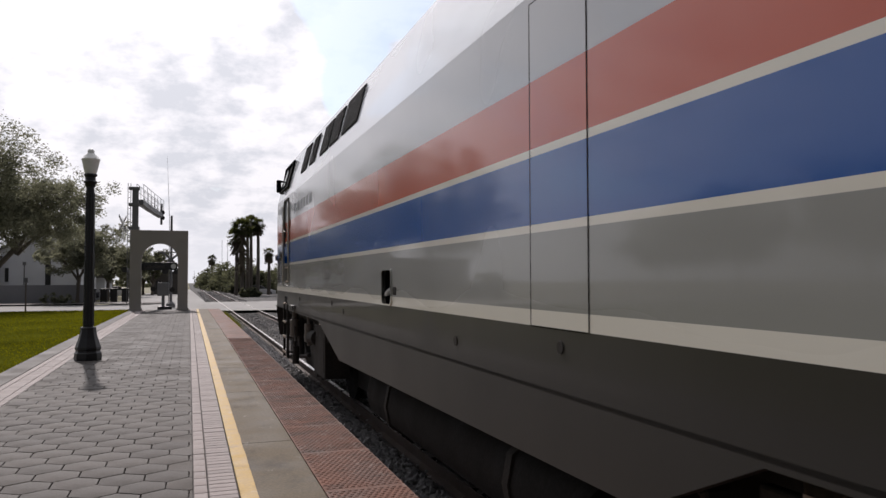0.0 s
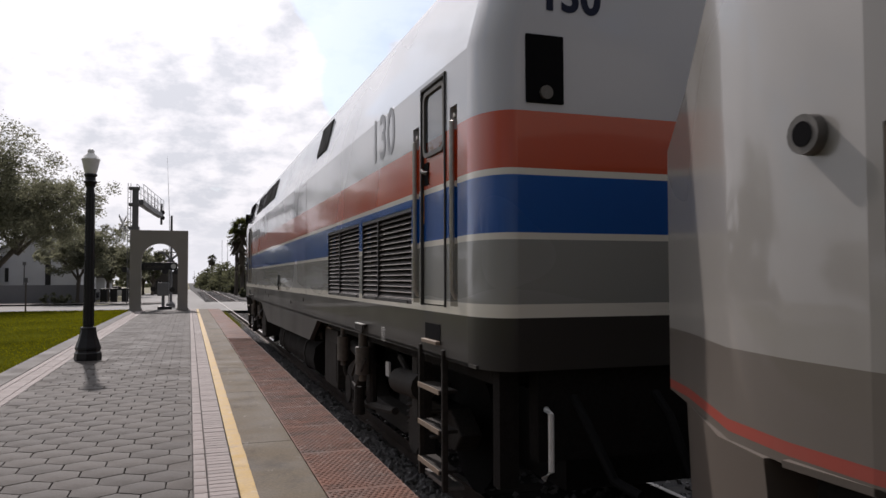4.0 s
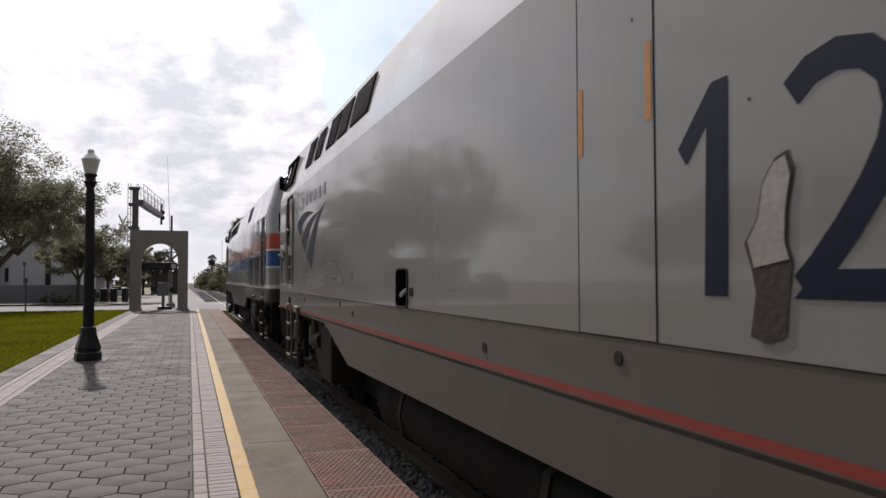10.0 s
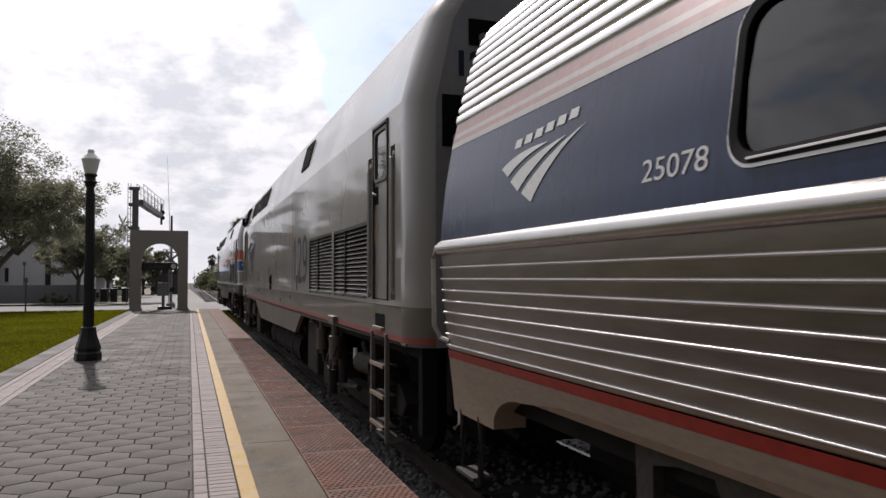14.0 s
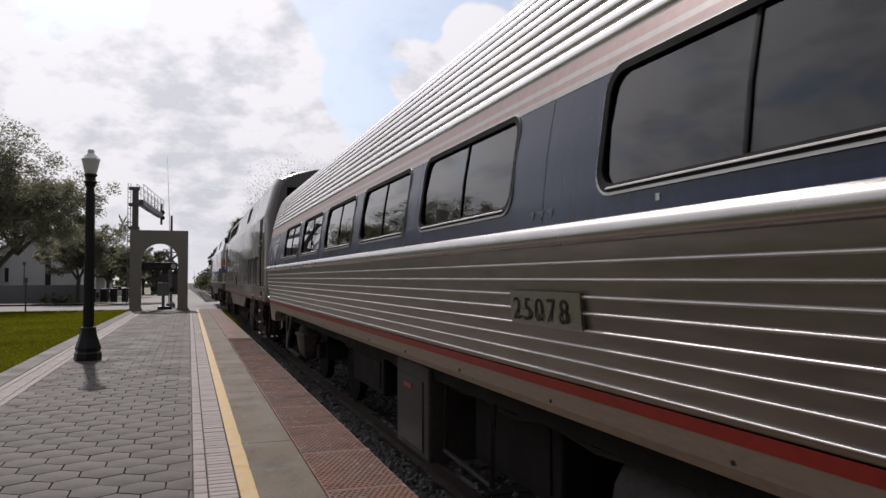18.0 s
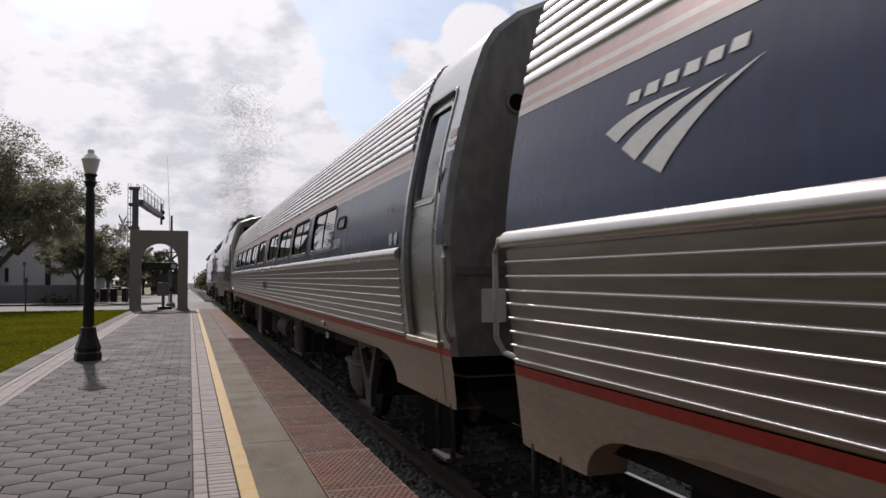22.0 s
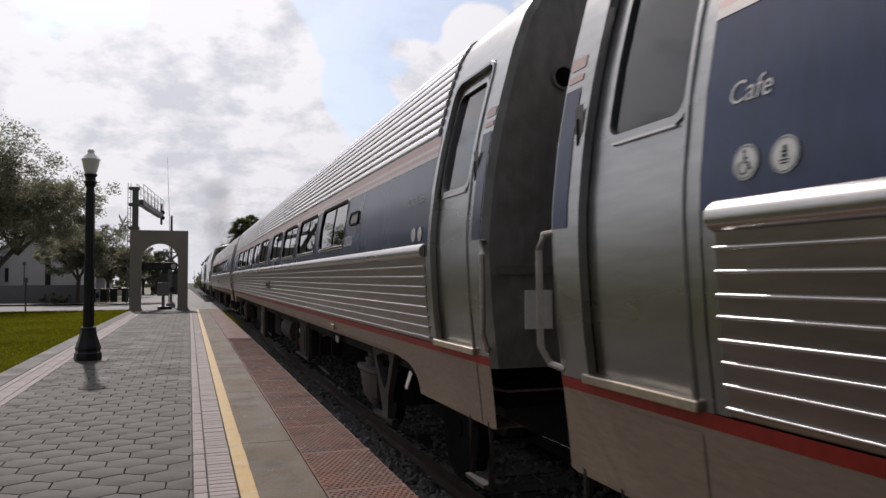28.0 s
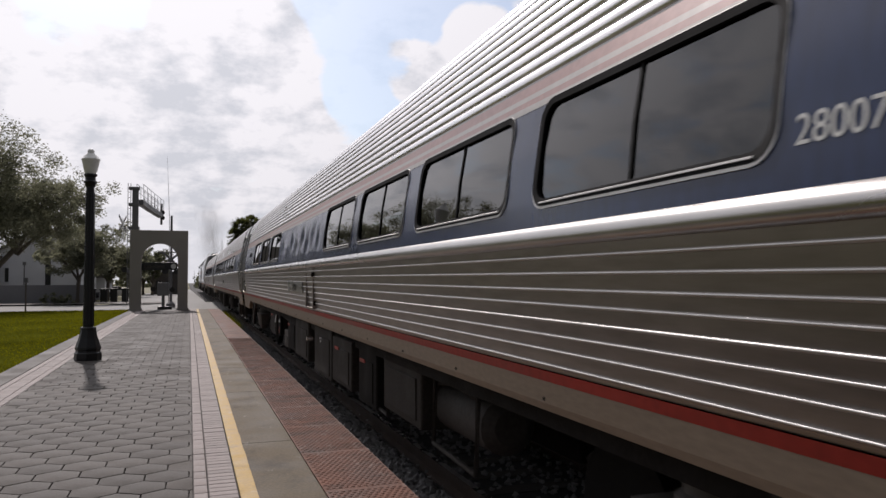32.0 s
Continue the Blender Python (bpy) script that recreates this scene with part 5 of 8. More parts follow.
        g.loft([[(-half(z) + dx, y, z) for y, z in r] for r, dx in ((o2, 0.003), (o2, -0.007), (o, -0.007), (o, 0.003))], True, False)
        part("window_trim", g, M_BEAD, w, "thin steel window trim", True, angle=50)
        g = Geo()
        g.loft([[(-half(z) - o_, y, z) for z, o_ in ((WB + 0.016, 0.008), (WB + 0.018, 0.012), (WB + 0.024, 0.012), (WB + 0.026, 0.008))] for y in (y0 + 0.07, y1 - 0.07)])
        part("window_ledge", g, M_BEAD, w, "bright line along the lower edge")
        mid = (y0 + y1) / 2 - 0.03
        for a, b in ((y0 + 0.0, mid - 0.006), (mid + 0.006, y1 - 0.0)):
            g = Geo()
            zs = [WB + 0.02 + (WT - WB - 0.04) * k / 4 for k in range(5)]
            g.loft([[(-half(z) + 0.014, a, z) for z in zs], [(-half(z) + 0.014, b, z) for z in zs]], False)
            part("pane", g, M_GLASS, w, "smoked glass pane", True)
        g = Geo()
        g.loft([[(-half(z) + dx, mid + dy, z) for dx, dy in ((0.006, -0.009), (0.006, 0.009), (0.03, 0.009), (0.03, -0.009))] for z in (WB + 0.02, (WB + WT) / 2, WT - 0.02)])
        part("window_bar", g, M_RUBBER, w, "black window bar")
    # solid black box in place of an unlit room behind the panes
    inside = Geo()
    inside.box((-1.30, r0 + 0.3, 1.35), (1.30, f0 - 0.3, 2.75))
    part("interior", inside, M_DARK, co, "solid black box standing in for the unlit interior")
    # end vestibule with its door
    if cafe:
        d0, d1, e0, e1 = Y(-26.90), Y(-26.20), b1, F0
    else:
        d0, d1, e0, e1 = Y(-50.85), Y(-50.16), R0, b0
    ends = Geo()
    zs = [0.95, 1.1, 1.25, 1.37, 1.5, 1.64, 1.77, 1.9, 2.03, 2.15, 2.28, 2.415, 2.54, 2.67, 2.77, 2.87, 3.0, 3.14, 3.25, 3.36, 3.42, 3.48]
    sheet_with_holes(ends, [e0, e1], [1.324] + zs[3:], [(d0, d1, 1.375, 3.14, 0.045)], lambda z: -half(z), 0.045)
    rg = [(-half(z), z) for z in (3.48, 3.55, 3.62, 3.68, 3.74, 3.78, 3.82)] + [(0, 3.85)]
    rg = rg + [(-x, z) for x, z in reversed(rg[:-1])]
    for za, zb in ((1.35, 2.03), (2.806, 3.48)):
        for sd in (-1, 1):
            joint = Geo()
            skin(joint, *((f0, b1) if cafe else (b0, r0)), za, zb, -0.004, (sd,))
            part("end_post", joint, M_STEEL, co, "narrow steel post beside the fluting", True)
    vo = part("vestibule", ends.mesh("vestibule", weld=True), M_STEEL, co, "stainless steel vestibule end", True, angle=50)
    ends = Geo()
    skin(ends, e0, e1, 1.324, 3.48, 0, (1,))
    part("vestibule_side", ends, M_STEEL, co, "", True, angle=50)
    ends = Geo()
    ends.loft([[(x, y, z) for x, z in rg] for y in (e0, e1)], False)
    part("vestibule_roof", ends, M_STEEL, co, "", True, angle=50)
    frm = Geo()
    loop = [(d0, 1.38 + 1.68 * k / 14) for k in range(15)] + [(d0 + 0.02, 3.11), (d0 + 0.08, 3.14), (d1 - 0.08, 3.14), (d1 - 0.02, 3.11)] + [(d1, 3.06 - 1.68 * k / 14) for k in range(15)]
    shrink = lambda y, q: y + (q if y < (d0 + d1) / 2 else -q)
    frm.loft([[(-half(z) + dx, shrink(y, q), z + (0 if z < 3.1 else -q)) for y, z in loop] for dx, q in ((0.002, -0.014), (-0.009, -0.010), (-0.009, 0.006), (0.03, 0.009))], False)
    do = part("side_door", (lambda g: (g.loft([[(-half(z) + 0.035, y, z) for z in (1.37, 1.5, 1.64, 1.77, 1.9, 2.02, 2.15, 2.28, 2.345)] for y in (d0, d1)], False), g)[1])(Geo()), M_STEEL, co, "brushed steel side door", True)
    up = Geo()
    w0, w1 = (d0 + 0.05, d1 - 0.13) if cafe else (d0 + 0.12, d1 - 0.05)
    sheet_with_holes(up, [d0, d1], [2.345, 2.415, 2.54, 2.67, 2.77, 2.87, 3.0, 3.14], [(w0, w1, 2.37, 3.06, 0.02)], lambda z: -half(z) + 0.035, 0.02)
    part("door_upper", up, M_STEEL, do, "", True)
    gl = Geo()
    gl.loft([[(-half(z) + 0.046, y, z) for z in (2.35, 2.415, 2.54, 2.67, 2.77, 2.87, 3.0, 3.09)] for y in (w0 - 0.02, w1 + 0.02)], False)
    part("pane", gl, M_GLASS, do, "smoked door glass", True)
    gk = Geo()
    a, b = rounded(w0 - 0.014, w1 + 0.014, 2.352, 3.078, 0.085), rounded(w0 + 0.016, w1 - 0.016, 2.384, 3.046, 0.06)
    dense = lambda ring: [(p_[0] + (q_[0] - p_[0]) * k / 6, p_[1] + (q_[1] - p_[1]) * k / 6) for p_, q_ in zip(ring, ring[1:] + ring[:1]) for k in range(6)]
    a, b = dense(a), dense(b)
    gk.loft([[(-half(z) + dx, y, z) for y, z in r] for r, dx in ((a, 0.036), (a, 0.026), (b, 0.026), (b, 0.046))], True, False)
    gt = Geo()
    gt.loft([[(-half(z) + dx, y, z) for z in (2.343, 2.352)] for y, dx in ((w0 + 0.05, 0.036), (w0 + 0.05, 0.022), (w1 - 0.05, 0.022), (w1 - 0.05, 0.036))], False)
    part("window_ledge", gt, M_BEAD, do, "thin bright ledge under the glass")
    part("door_gasket", gk, M_STEEL, do, "rounded steel window frame", True, angle=50)
    part("door_frame", frm, M_STEEL, do, "rounded steel door frame", True, angle=40)
    # black sheet in place of the unlit vestibule
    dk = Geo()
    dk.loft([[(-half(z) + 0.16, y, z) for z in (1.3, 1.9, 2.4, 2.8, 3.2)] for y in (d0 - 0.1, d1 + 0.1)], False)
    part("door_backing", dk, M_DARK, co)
    si = Geo()
    si.box((-half(1.37) - 0.026, d0 - 0.03, 1.368 + sag), (-half(1.37) + 0.06, d1 + 0.03, 1.408 + sag))
    part("door_sill", si, M_SILL, co, "worn brass-coloured door sill", bevel=0.006)
    tr = Geo()
    tr.loft([[(-half(z) - 0.004, y, z) for z in (0.97, 1.1, 1.25, 1.30)] for y in (d0 - 0.02, d1 + 0.02)], False)
    part("trapdoor_panel", tr, M_SKIRT, co, "dusty panel below the door", True)
    lk = Geo()
    hy = d1 + 0.07 if not cafe else d1 + 0.06
    hy = d0 - 0.06 if not cafe else hy
    lk.box((-half(2.5) - 0.012, hy - 0.035, 2.30), (-half(2.3) + 0.02, hy + 0.035, 2.56))
    lo_ = part("door_control", lk, M_BOXGREY, co, "door control plate", bevel=0.004)
    lk = Geo()
    lk.box((-half(2.5) - 0.018, hy - 0.012, 2.36), (-half(2.4) - 0.002, hy + 0.012, 2.5))
    part("control_slot", lk, M_DARK, lo_)
    # blue strip of the band at the car's very end
    for (u0, u1) in (((R0 + 0.012, R0 + 0.145),) if not cafe else ((F0 - 0.145, F0 - 0.012),)):
        for z0, z1, m in ((2.03, 2.655, M_BAND), (2.690, 2.722, M_PINK), (2.750, 2.806, M_PINK)):
            g = Geo()
            skin(g, u0, u1, z0, z1, 0.003, (-1,))
            part("end_stripe", g, m, co, "", True)
    # ends: the dark diaphragm wall, rim and hand rails
    for y, out in ((F0, 1), (R0, -1)):
        w = Geo()
        zw = [1.30] + zs[3:]
        rim = [(-half(z), z) for z in zw] + [(x, z) for x, z in rg] + [(half(z), z) for z in reversed(zw)]
        w.loft([[(x, y, z) for x, z in rim], [(x * 0.975, y + out * 0.03, z if z < 2 else z - 0.03) for x, z in rim]], False)
        lastring = [(x * 0.975, y + out * 0.03, z if z < 2 else z - 0.03) for x, z in rim]
        w.add(lastring, [tuple(range(len(lastring)))])
        eo = part("end_wall", w, M_ENDW, co, "dull steel end wall", True, angle=40)
        dph = Geo()
        dph.loft([[(-0.62 * s, y + o, 1.15), (-0.62 * s, y + o, 3.35), (0.62 * s, y + o, 3.35), (0.62 * s, y + o, 1.15)] for s, o in ((1, out * 0.03), (1, out * 0.10), (0.93, out * 0.14), (1, out * 0.18), (0.93, out * 0.22), (1, out * 0.26), (1, out * 0.45))])
        part("diaphragm", dph, M_RUBBER, eo, "black rubber gangway diaphragm")
        hr = Geo()
        x = -half(1.7) - 0.03
        yy = y - out * 0.02
        hr.tube([(x + 0.05, yy, 2.02), (x, yy + out * 0.07, 2.01), (x - 0.01, yy + out * 0.10, 1.94), (x - 0.005, yy + out * 0.10, 1.50), (x + 0.03, yy + out * 0.07, 1.42), (x + 0.07, yy, 1.40)], 0.017, 8)
        part("hand_rail", hr, M_GRAB, co, "bare steel hand rail", True)
        bx = Geo()
        bx.box((-1.30, y + out * 0.03, 1.52), (-1.14, y + out * 0.06, 1.74))
        part("end_box", bx, M_SIGNW, eo, "pale notice plate")
        lp = Geo()
        lp.tube([(-1.045, y + out * 0.025, 2.985), (-1.045, y + out * 0.05, 2.985)], 0.075, 18)
        lpo = part("lamp_socket", lp, M_ENDW, eo, "round lamp socket", True)
        lp = Geo()
        lp.tube([(-1.045, y + out * 0.045, 2.985), (-1.045, y + out * 0.054, 2.985)], 0.058, 18)
        part("socket_hole", lp, M_DARK, lpo)
        bar = Geo()
        bar.box((-1.48, y + out * 0.03, 1.83), (1.48, y + out * 0.05, 1.88))
        part("end_bar", bar, M_BOXGREY, eo)
        # corner skirt and stirrup
        st = Geo()
        ys_ = (y - out * 0.42, y - out * 0.12)
        st.tube([(-half(1.0) + 0.02, ys_[0], 0.98), (-half(1.0) + 0.02, ys_[0], 0.60), (-half(1.0) + 0.02, ys_[1], 0.60), (-half(1.0) + 0.02, ys_[1], 0.98)], 0.022, 6)
        so = part("stirrup_step", st, M_GRIME, co, "dark stirrup step", True)
        st = Geo()
        st.box((-half(1.0) - 0.03, min(ys_), 0.595), (-half(1.0) + 0.10, max(ys_), 0.62))
        part("step_tread", st, M_GEAR, so, "worn step tread", bevel=0.004)
    # skirts that drop at the ends
    for q0, sgn, run in ((F0, -1, 1.73 if cafe else 0.66), (R0, 1, 0.85 if cafe else 1.46)):
        q1 = q0 + sgn * run
        for s in (-1, 1):
            g = Geo()
            cols = [(q0, 0.96), (q0 + sgn * 0.05, 0.95), (q1, 0.95)] + [(q1 + sgn * 0.42 * (1 - math.cos(a)), 0.95 + 0.215 * math.sin(a)) for a in (math.pi / 2 * k / 7 for k in range(1, 8))] + [(q1 + sgn * 0.85, 1.208)]
            g.loft([[(s * (half(zb + (1.214 - zb) * k / 4)), y, zb + (1.214 - zb) * k / 4) for k in range(5)] for y, zb in cols], False)
            g.loft([[(s * half(zb), y, zb) for y, zb in cols], [(s * (half(zb) - 0.2), y, zb) for y, zb in cols]], False)
            part("end_skirt", g, M_SKIRT, co, "dusty grey skirt at the coach's end", True, angle=50)
    # emergency-opening oval and writing
    ov = Geo()
    oq = (-28.48, -28.90) if cafe else (-47.30, -47.73)
    oz0, oz1 = (2.385, 2.49) if cafe else (2.35, 2.488)
    a, b = rounded(Y(oq[1]), Y(oq[0]), oz0, oz1, (oz1 - oz0) * 0.47), rounded(Y(oq[1]) + 0.02, Y(oq[0]) - 0.02, oz0 + 0.018, oz1 - 0.018, (oz1 - oz0 - 0.036) * 0.47)
    ov.loft([[(-half(z) + dx, y, z) for y, z in r] for r, dx in ((a, 0.003), (a, -0.014), (b, -0.014), (b, 0.003))], True, False)
    oh = part("oval_hatch", ov, M_RUBBER, co, "black-rimmed oval hatch", True)
    if not cafe:
        ov = Geo()
        c = ((Y(oq[0]) + Y(oq[1])) / 2, (oz0 + oz1) / 2)
        ov.loft([[(-half(c[1] + (z - c[1]) * k) - 0.002, c[0] + (y - c[0]) * k, c[1] + (z - c[1]) * k) for y, z in b] for k in (1.0, 0.5, 0.02)], True, False)
        part("frosted_pane", ov, M_FROST, oh, "pale frosted pane", True)
    tilt = lambda z: math.atan2(half(z + 0.08) - half(z), 0.08)

    def write(words, size, q, z, material, nm, lab, squeeze=1.0, slant=0.0):
        m = on_side(-half(z) - 0.0025, Y(q), z) @ Matrix.Rotation(tilt(z), 4, "X")
        lettering(nm, words, size, material, co, m, lab, squeeze, 1.0, slant)
    number = ("25078", "25036", "28007")[index]
    if cafe:
        write(number, 0.118, -29.50, 2.168, M_SIGNW, "coach_number", "white coach number", 0.95)
        write(number, 0.125, -48.10, 2.172, M_SIGNW, "coach_number", "white coach number", 0.95)
        write("Cafe", 0.10, -27.10, 2.345, M_SIGNW, "coach_name", "white word on the band", 1.0, 0.2)
    else:
        write(number, 0.118, -28.375, 2.158, M_SIGNW, "coach_number", "white coach number", 1.28)
        write(number, 0.148, -47.10, 2.145, M_SIGNW, "coach_number", "white coach number", 1.14)
        write("Coachclass", 0.088, -49.51, 2.355, M_FADED, "coach_name", "white words on the band", 1.02, 0.22)
    # round pictograms as plain discs
    pz = 2.155 if cafe else 2.126
    for k, q in enumerate((-27.20, -27.355) if cafe else (-49.89, -49.735)):
        def disc(name, r0_, r1_, lift, material, parent, lab=""):
            g = Geo()
            g.loft([[(-half(pz + r * math.sin(a)) - lift, Y(q) + r * math.cos(a), pz + r * math.sin(a)) for a in (math.tau * j / 28 for j in range(28))] for r in (r0_, r1_)], True, False)
            return part(name, g, material, parent, lab)
        po = disc("pictogram", 0.054, 0.001, 0.004, M_SIGNW, co, "round white pictogram")
        disc("pictogram_ring", 0.050, 0.047, 0.0052, M_NAVY, po)

        def stroke(path, w, name="pictogram_mark"):
            out = ribbon([(Y(q) - u, pz + v) for u, v in path], w)
            n2 = len(out) // 2
            g = Geo()
            g.loft([[(-half(z) - 0.0055, y, z) for y, z in out[:n2]], [(-half(z) - 0.0055, y, z) for y, z in reversed(out[n2:])]], False)
            part(name, g, M_NAVY, po)
        if k == 0:      # wheelchair
            stroke([(-0.010, 0.032), (-0.001, 0.032)], 0.010)
            stroke([(-0.006, 0.024), (-0.003, -0.002), (0.014, -0.002), (0.022, -0.022), (0.030, -0.020)], 0.006)
            stroke([(-0.004, 0.012), (0.012, 0.012)], 0.005)
            stroke([(-0.008 + 0.021 * math.cos(a), -0.014 + 0.021 * math.sin(a)) for a in (2.1 + 4.4 * j / 12 for j in range(13))], 0.005)
        else:           # seat with an attendant
            stroke([(-0.006, 0.020), (0.006, 0.020)], 0.013)
            stroke([(-0.010, 0.008), (0.010, 0.008)], 0.008)
            stroke([(-0.008, -0.004), (0.008, -0.004)], 0.009)
            stroke([(-0.018, -0.016), (0.018, -0.016)], 0.004)
            stroke([(-0.014, -0.025), (0.014, -0.025)], 0.004)
    if not cafe:
        # pale blades and a row of bars behind the first window
        for A, B in ((((-26.87, 2.391), (-27.05, 2.47), (-27.40, 2.455)), ((-26.96, 2.34), (-27.1, 2.42), (-27.40, 2.455))),
                     (((-27.0, 2.31), (-27.15, 2.41), (-27.58, 2.455)), ((-27.1, 2.25), (-27.28, 2.38), (-27.58, 2.455))),
                     (((-27.15, 2.235), (-27.32, 2.37), (-27.75, 2.48)), ((-27.27, 2.18), (-27.42, 2.36), (-27.75, 2.48)))):
            g = Geo()
            blade(g, [(Y(a - 0.17), z) for a, z in A], [(Y(a - 0.17), z) for a, z in B], 0)
            g.v = [(-half(z) - 0.004, y, z) for _, y, z in g.v]
            part("blade", g, M_SIGNW, co, "pale curved blade")
        for k in range(6):
            g = Geo()
            q = -27.17 - 0.115 * k
            z = 2.480 + 0.008 * k
            g.add([(-half(z + dz) - 0.004, Y(q) + dy, z + dz) for dy, dz in ((0, 0), (-0.082, 0), (-0.09, 0.045), (-0.015, 0.045))], [(0, 1, 2, 3)])
            part("name_bar", g, M_SIGNW, co, "pale bar of the operator's name")
    # residue of old labels under the windows, and seams of the film
    marks = ((-31.64, -31.75, -31.86), (-42.16, -42.28, -42.40)) if cafe else ((-38.89, -38.98, -39.08), (-33.1, -33.2, -33.3), (-43.1, -43.22, -43.3))
    for trio in marks:
        for k, q in enumerate(trio):
            g = Geo()
            w_, h_ = 0.028 + 0.006 * (k % 2), 0.045
            g.add([(-half(2.1 + dz) - 0.003, Y(q) + dy, 2.085 + dz) for dy, dz in ((w_, h_), (-w_, h_ * 0.9), (-w_ * 0.8, h_ * 0.4), (-w_ * 0.1, 0.0), (w_ * 0.2, 0.004), (w_ * 0.1, h_ * 0.55), (w_, h_ * 0.6))], [tuple(range(7))])
            part("label_residue", g, M_SMUDGE, co, "pale residue of a torn label")
    g = Geo()
    sq = -32.40 if cafe else -39.91
    g.add([(-half(2.1) - 0.003, Y(sq) + dy, 2.085 + dz) for dy, dz in ((0.011, 0), (0.011, 0.025), (-0.011, 0.025), (-0.011, 0))], [(0, 1, 2, 3)])
    part("small_label", g, M_SIGNW, co, "small white square label")
    for q in ((-28.98, -29.2, -36.6, -37.45, -38.47, -39.02, -40.09) if cafe else (-36.9, -39.0, -45.2, -47.9)):
        g = Geo()
        skin(g, Y(q), Y(q) + 0.004, 2.06 + (0.3 if cafe else 0), 2.65, 0.0012, (-1,))
        part("band_seam", g, M_UNDER, co, "fine seam in the film")
    # scuffs on the fluting, in short strokes
    rub = random.Random(31 + index)
    for q, z, wide, tall, n in ((-35.78, 1.866, 0.05, 0.012, 9), (-35.76, 1.795, 0.05, 0.012, 7), (-36.29, 1.80, 0.12, 0.008, 8), (-35.13, 1.795, 0.10, 0.006, 5)) if cafe else ():
        g = Geo()
        for k in range(n):
            y, zz, a = Y(q) + rub.uniform(-wide, wide), z + rub.uniform(-tall, tall), rub.uniform(-0.6, 0.6) + (math.pi / 2 if wide < 0.06 and k % 2 else 0)
            l, t = rub.uniform(0.012, 0.03), rub.uniform(0.002, 0.004)
            l = l if abs(math.sin(a)) < 0.7 else l * 0.5
            d, e = (l * math.cos(a), l * math.sin(a)), (-t * math.sin(a), t * math.cos(a))
            g.add([(-half(zz + v) - 0.008, y + u, zz + v) for u, v in ((-d[0], -d[1]), (e[0], e[1]), (d[0], d[1]), (-e[0], -e[1]))], [(0, 1, 2, 3)])
        part("scuff", g, M_SIGNW, co, "bright scratches on the dull fluting")
    # number plate of the car on the fluting, and a hatch on the cafe car
    pq = (-37.11, -38.76, 1.60, 1.76) if cafe else (-38.67, -39.36, 1.588, 1.75) if index == 1 else (-38.64, -39.36, 1.590, 1.750)
    g = Geo()
    g.loft([[(-half(z) - o, y, z) for z in (pq[2], (pq[2] + pq[3]) / 2, pq[3])] for y, o in ((Y(pq[1]), 0.0), (Y(pq[1]), 0.018), (Y(pq[0]), 0.018), (Y(pq[0]), 0.0))], False)
    part("car_plate", g, M_STEEL, co, "flat steel plate on the fluting", True, angle=40)
    m = on_side(-half(1.68) - 0.021, Y(pq[0] - (0.60 if cafe else 0.05 if index == 1 else 0.035)), 1.618 if cafe else 1.611)
    lettering("coach_number", number, 0.155, M_UNDER, co, m, "black stencilled coach number", 1.05 if cafe else 1.22, 1.3)
    if cafe:
        for z0, z1, q0, q1, nm in ((1.40, 1.945, -39.76, -39.12, "side_hatch"),):
            g = Geo()
            for a, b in (((q1, z0), (q1 - 0.02, z1)), ((q0 + 0.02, z0), (q0, z1)), ((q1, z1), (q0, z1 - 0.02)), ((q1, z0 + 0.02), (q0, z0))):
                g.box((-half(1.7) - 0.016, Y(a[0]), a[1]), (-half(1.7) + 0.1, Y(b[0]), b[1]))
            ho = part(nm, g, M_FLUTE, co, "steel frame of the side hatch", bevel=0.004)
            for z in (1.48, 1.86):
                g = Geo()
                g.box((-half(z) - 0.034, Y(q0 - 0.04), z - 0.03), (-half(z) + 0.02, Y(q0 - 0.02), z + 0.03))
                part("hinge", g, M_GRIME, ho)
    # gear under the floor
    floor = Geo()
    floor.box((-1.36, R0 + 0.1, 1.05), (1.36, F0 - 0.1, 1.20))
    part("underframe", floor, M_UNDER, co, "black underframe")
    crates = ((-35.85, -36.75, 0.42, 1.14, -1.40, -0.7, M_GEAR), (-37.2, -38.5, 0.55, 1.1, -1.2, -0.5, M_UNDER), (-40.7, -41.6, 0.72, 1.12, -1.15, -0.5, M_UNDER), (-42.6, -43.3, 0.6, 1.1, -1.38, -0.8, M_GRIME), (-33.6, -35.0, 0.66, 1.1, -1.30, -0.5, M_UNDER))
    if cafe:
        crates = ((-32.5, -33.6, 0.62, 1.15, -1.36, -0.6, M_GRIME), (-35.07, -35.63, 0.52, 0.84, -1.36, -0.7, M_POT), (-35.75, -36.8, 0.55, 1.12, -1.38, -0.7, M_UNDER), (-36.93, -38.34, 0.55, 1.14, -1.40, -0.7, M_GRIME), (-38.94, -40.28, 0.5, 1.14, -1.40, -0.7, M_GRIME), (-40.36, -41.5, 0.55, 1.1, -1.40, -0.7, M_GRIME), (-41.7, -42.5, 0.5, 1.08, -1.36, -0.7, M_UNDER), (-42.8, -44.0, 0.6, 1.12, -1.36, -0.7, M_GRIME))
    for q0, q1, z0, z1, x0, x1, m in crates:
        g = Geo()
        g.box((x0, Y(q0), z0), (x1, Y(q1), z1))
        bo = part("equipment_box", g, m, co, "dusty equipment box under the floor", bevel=0.02)
        g = Geo()
        g.box((x0 - 0.012, Y(q0) - 0.12, z0 + 0.06), (x0, Y(q1) + 0.12, z1 - 0.12))
        part("box_lid", g, m, bo, "", bevel=0.006)
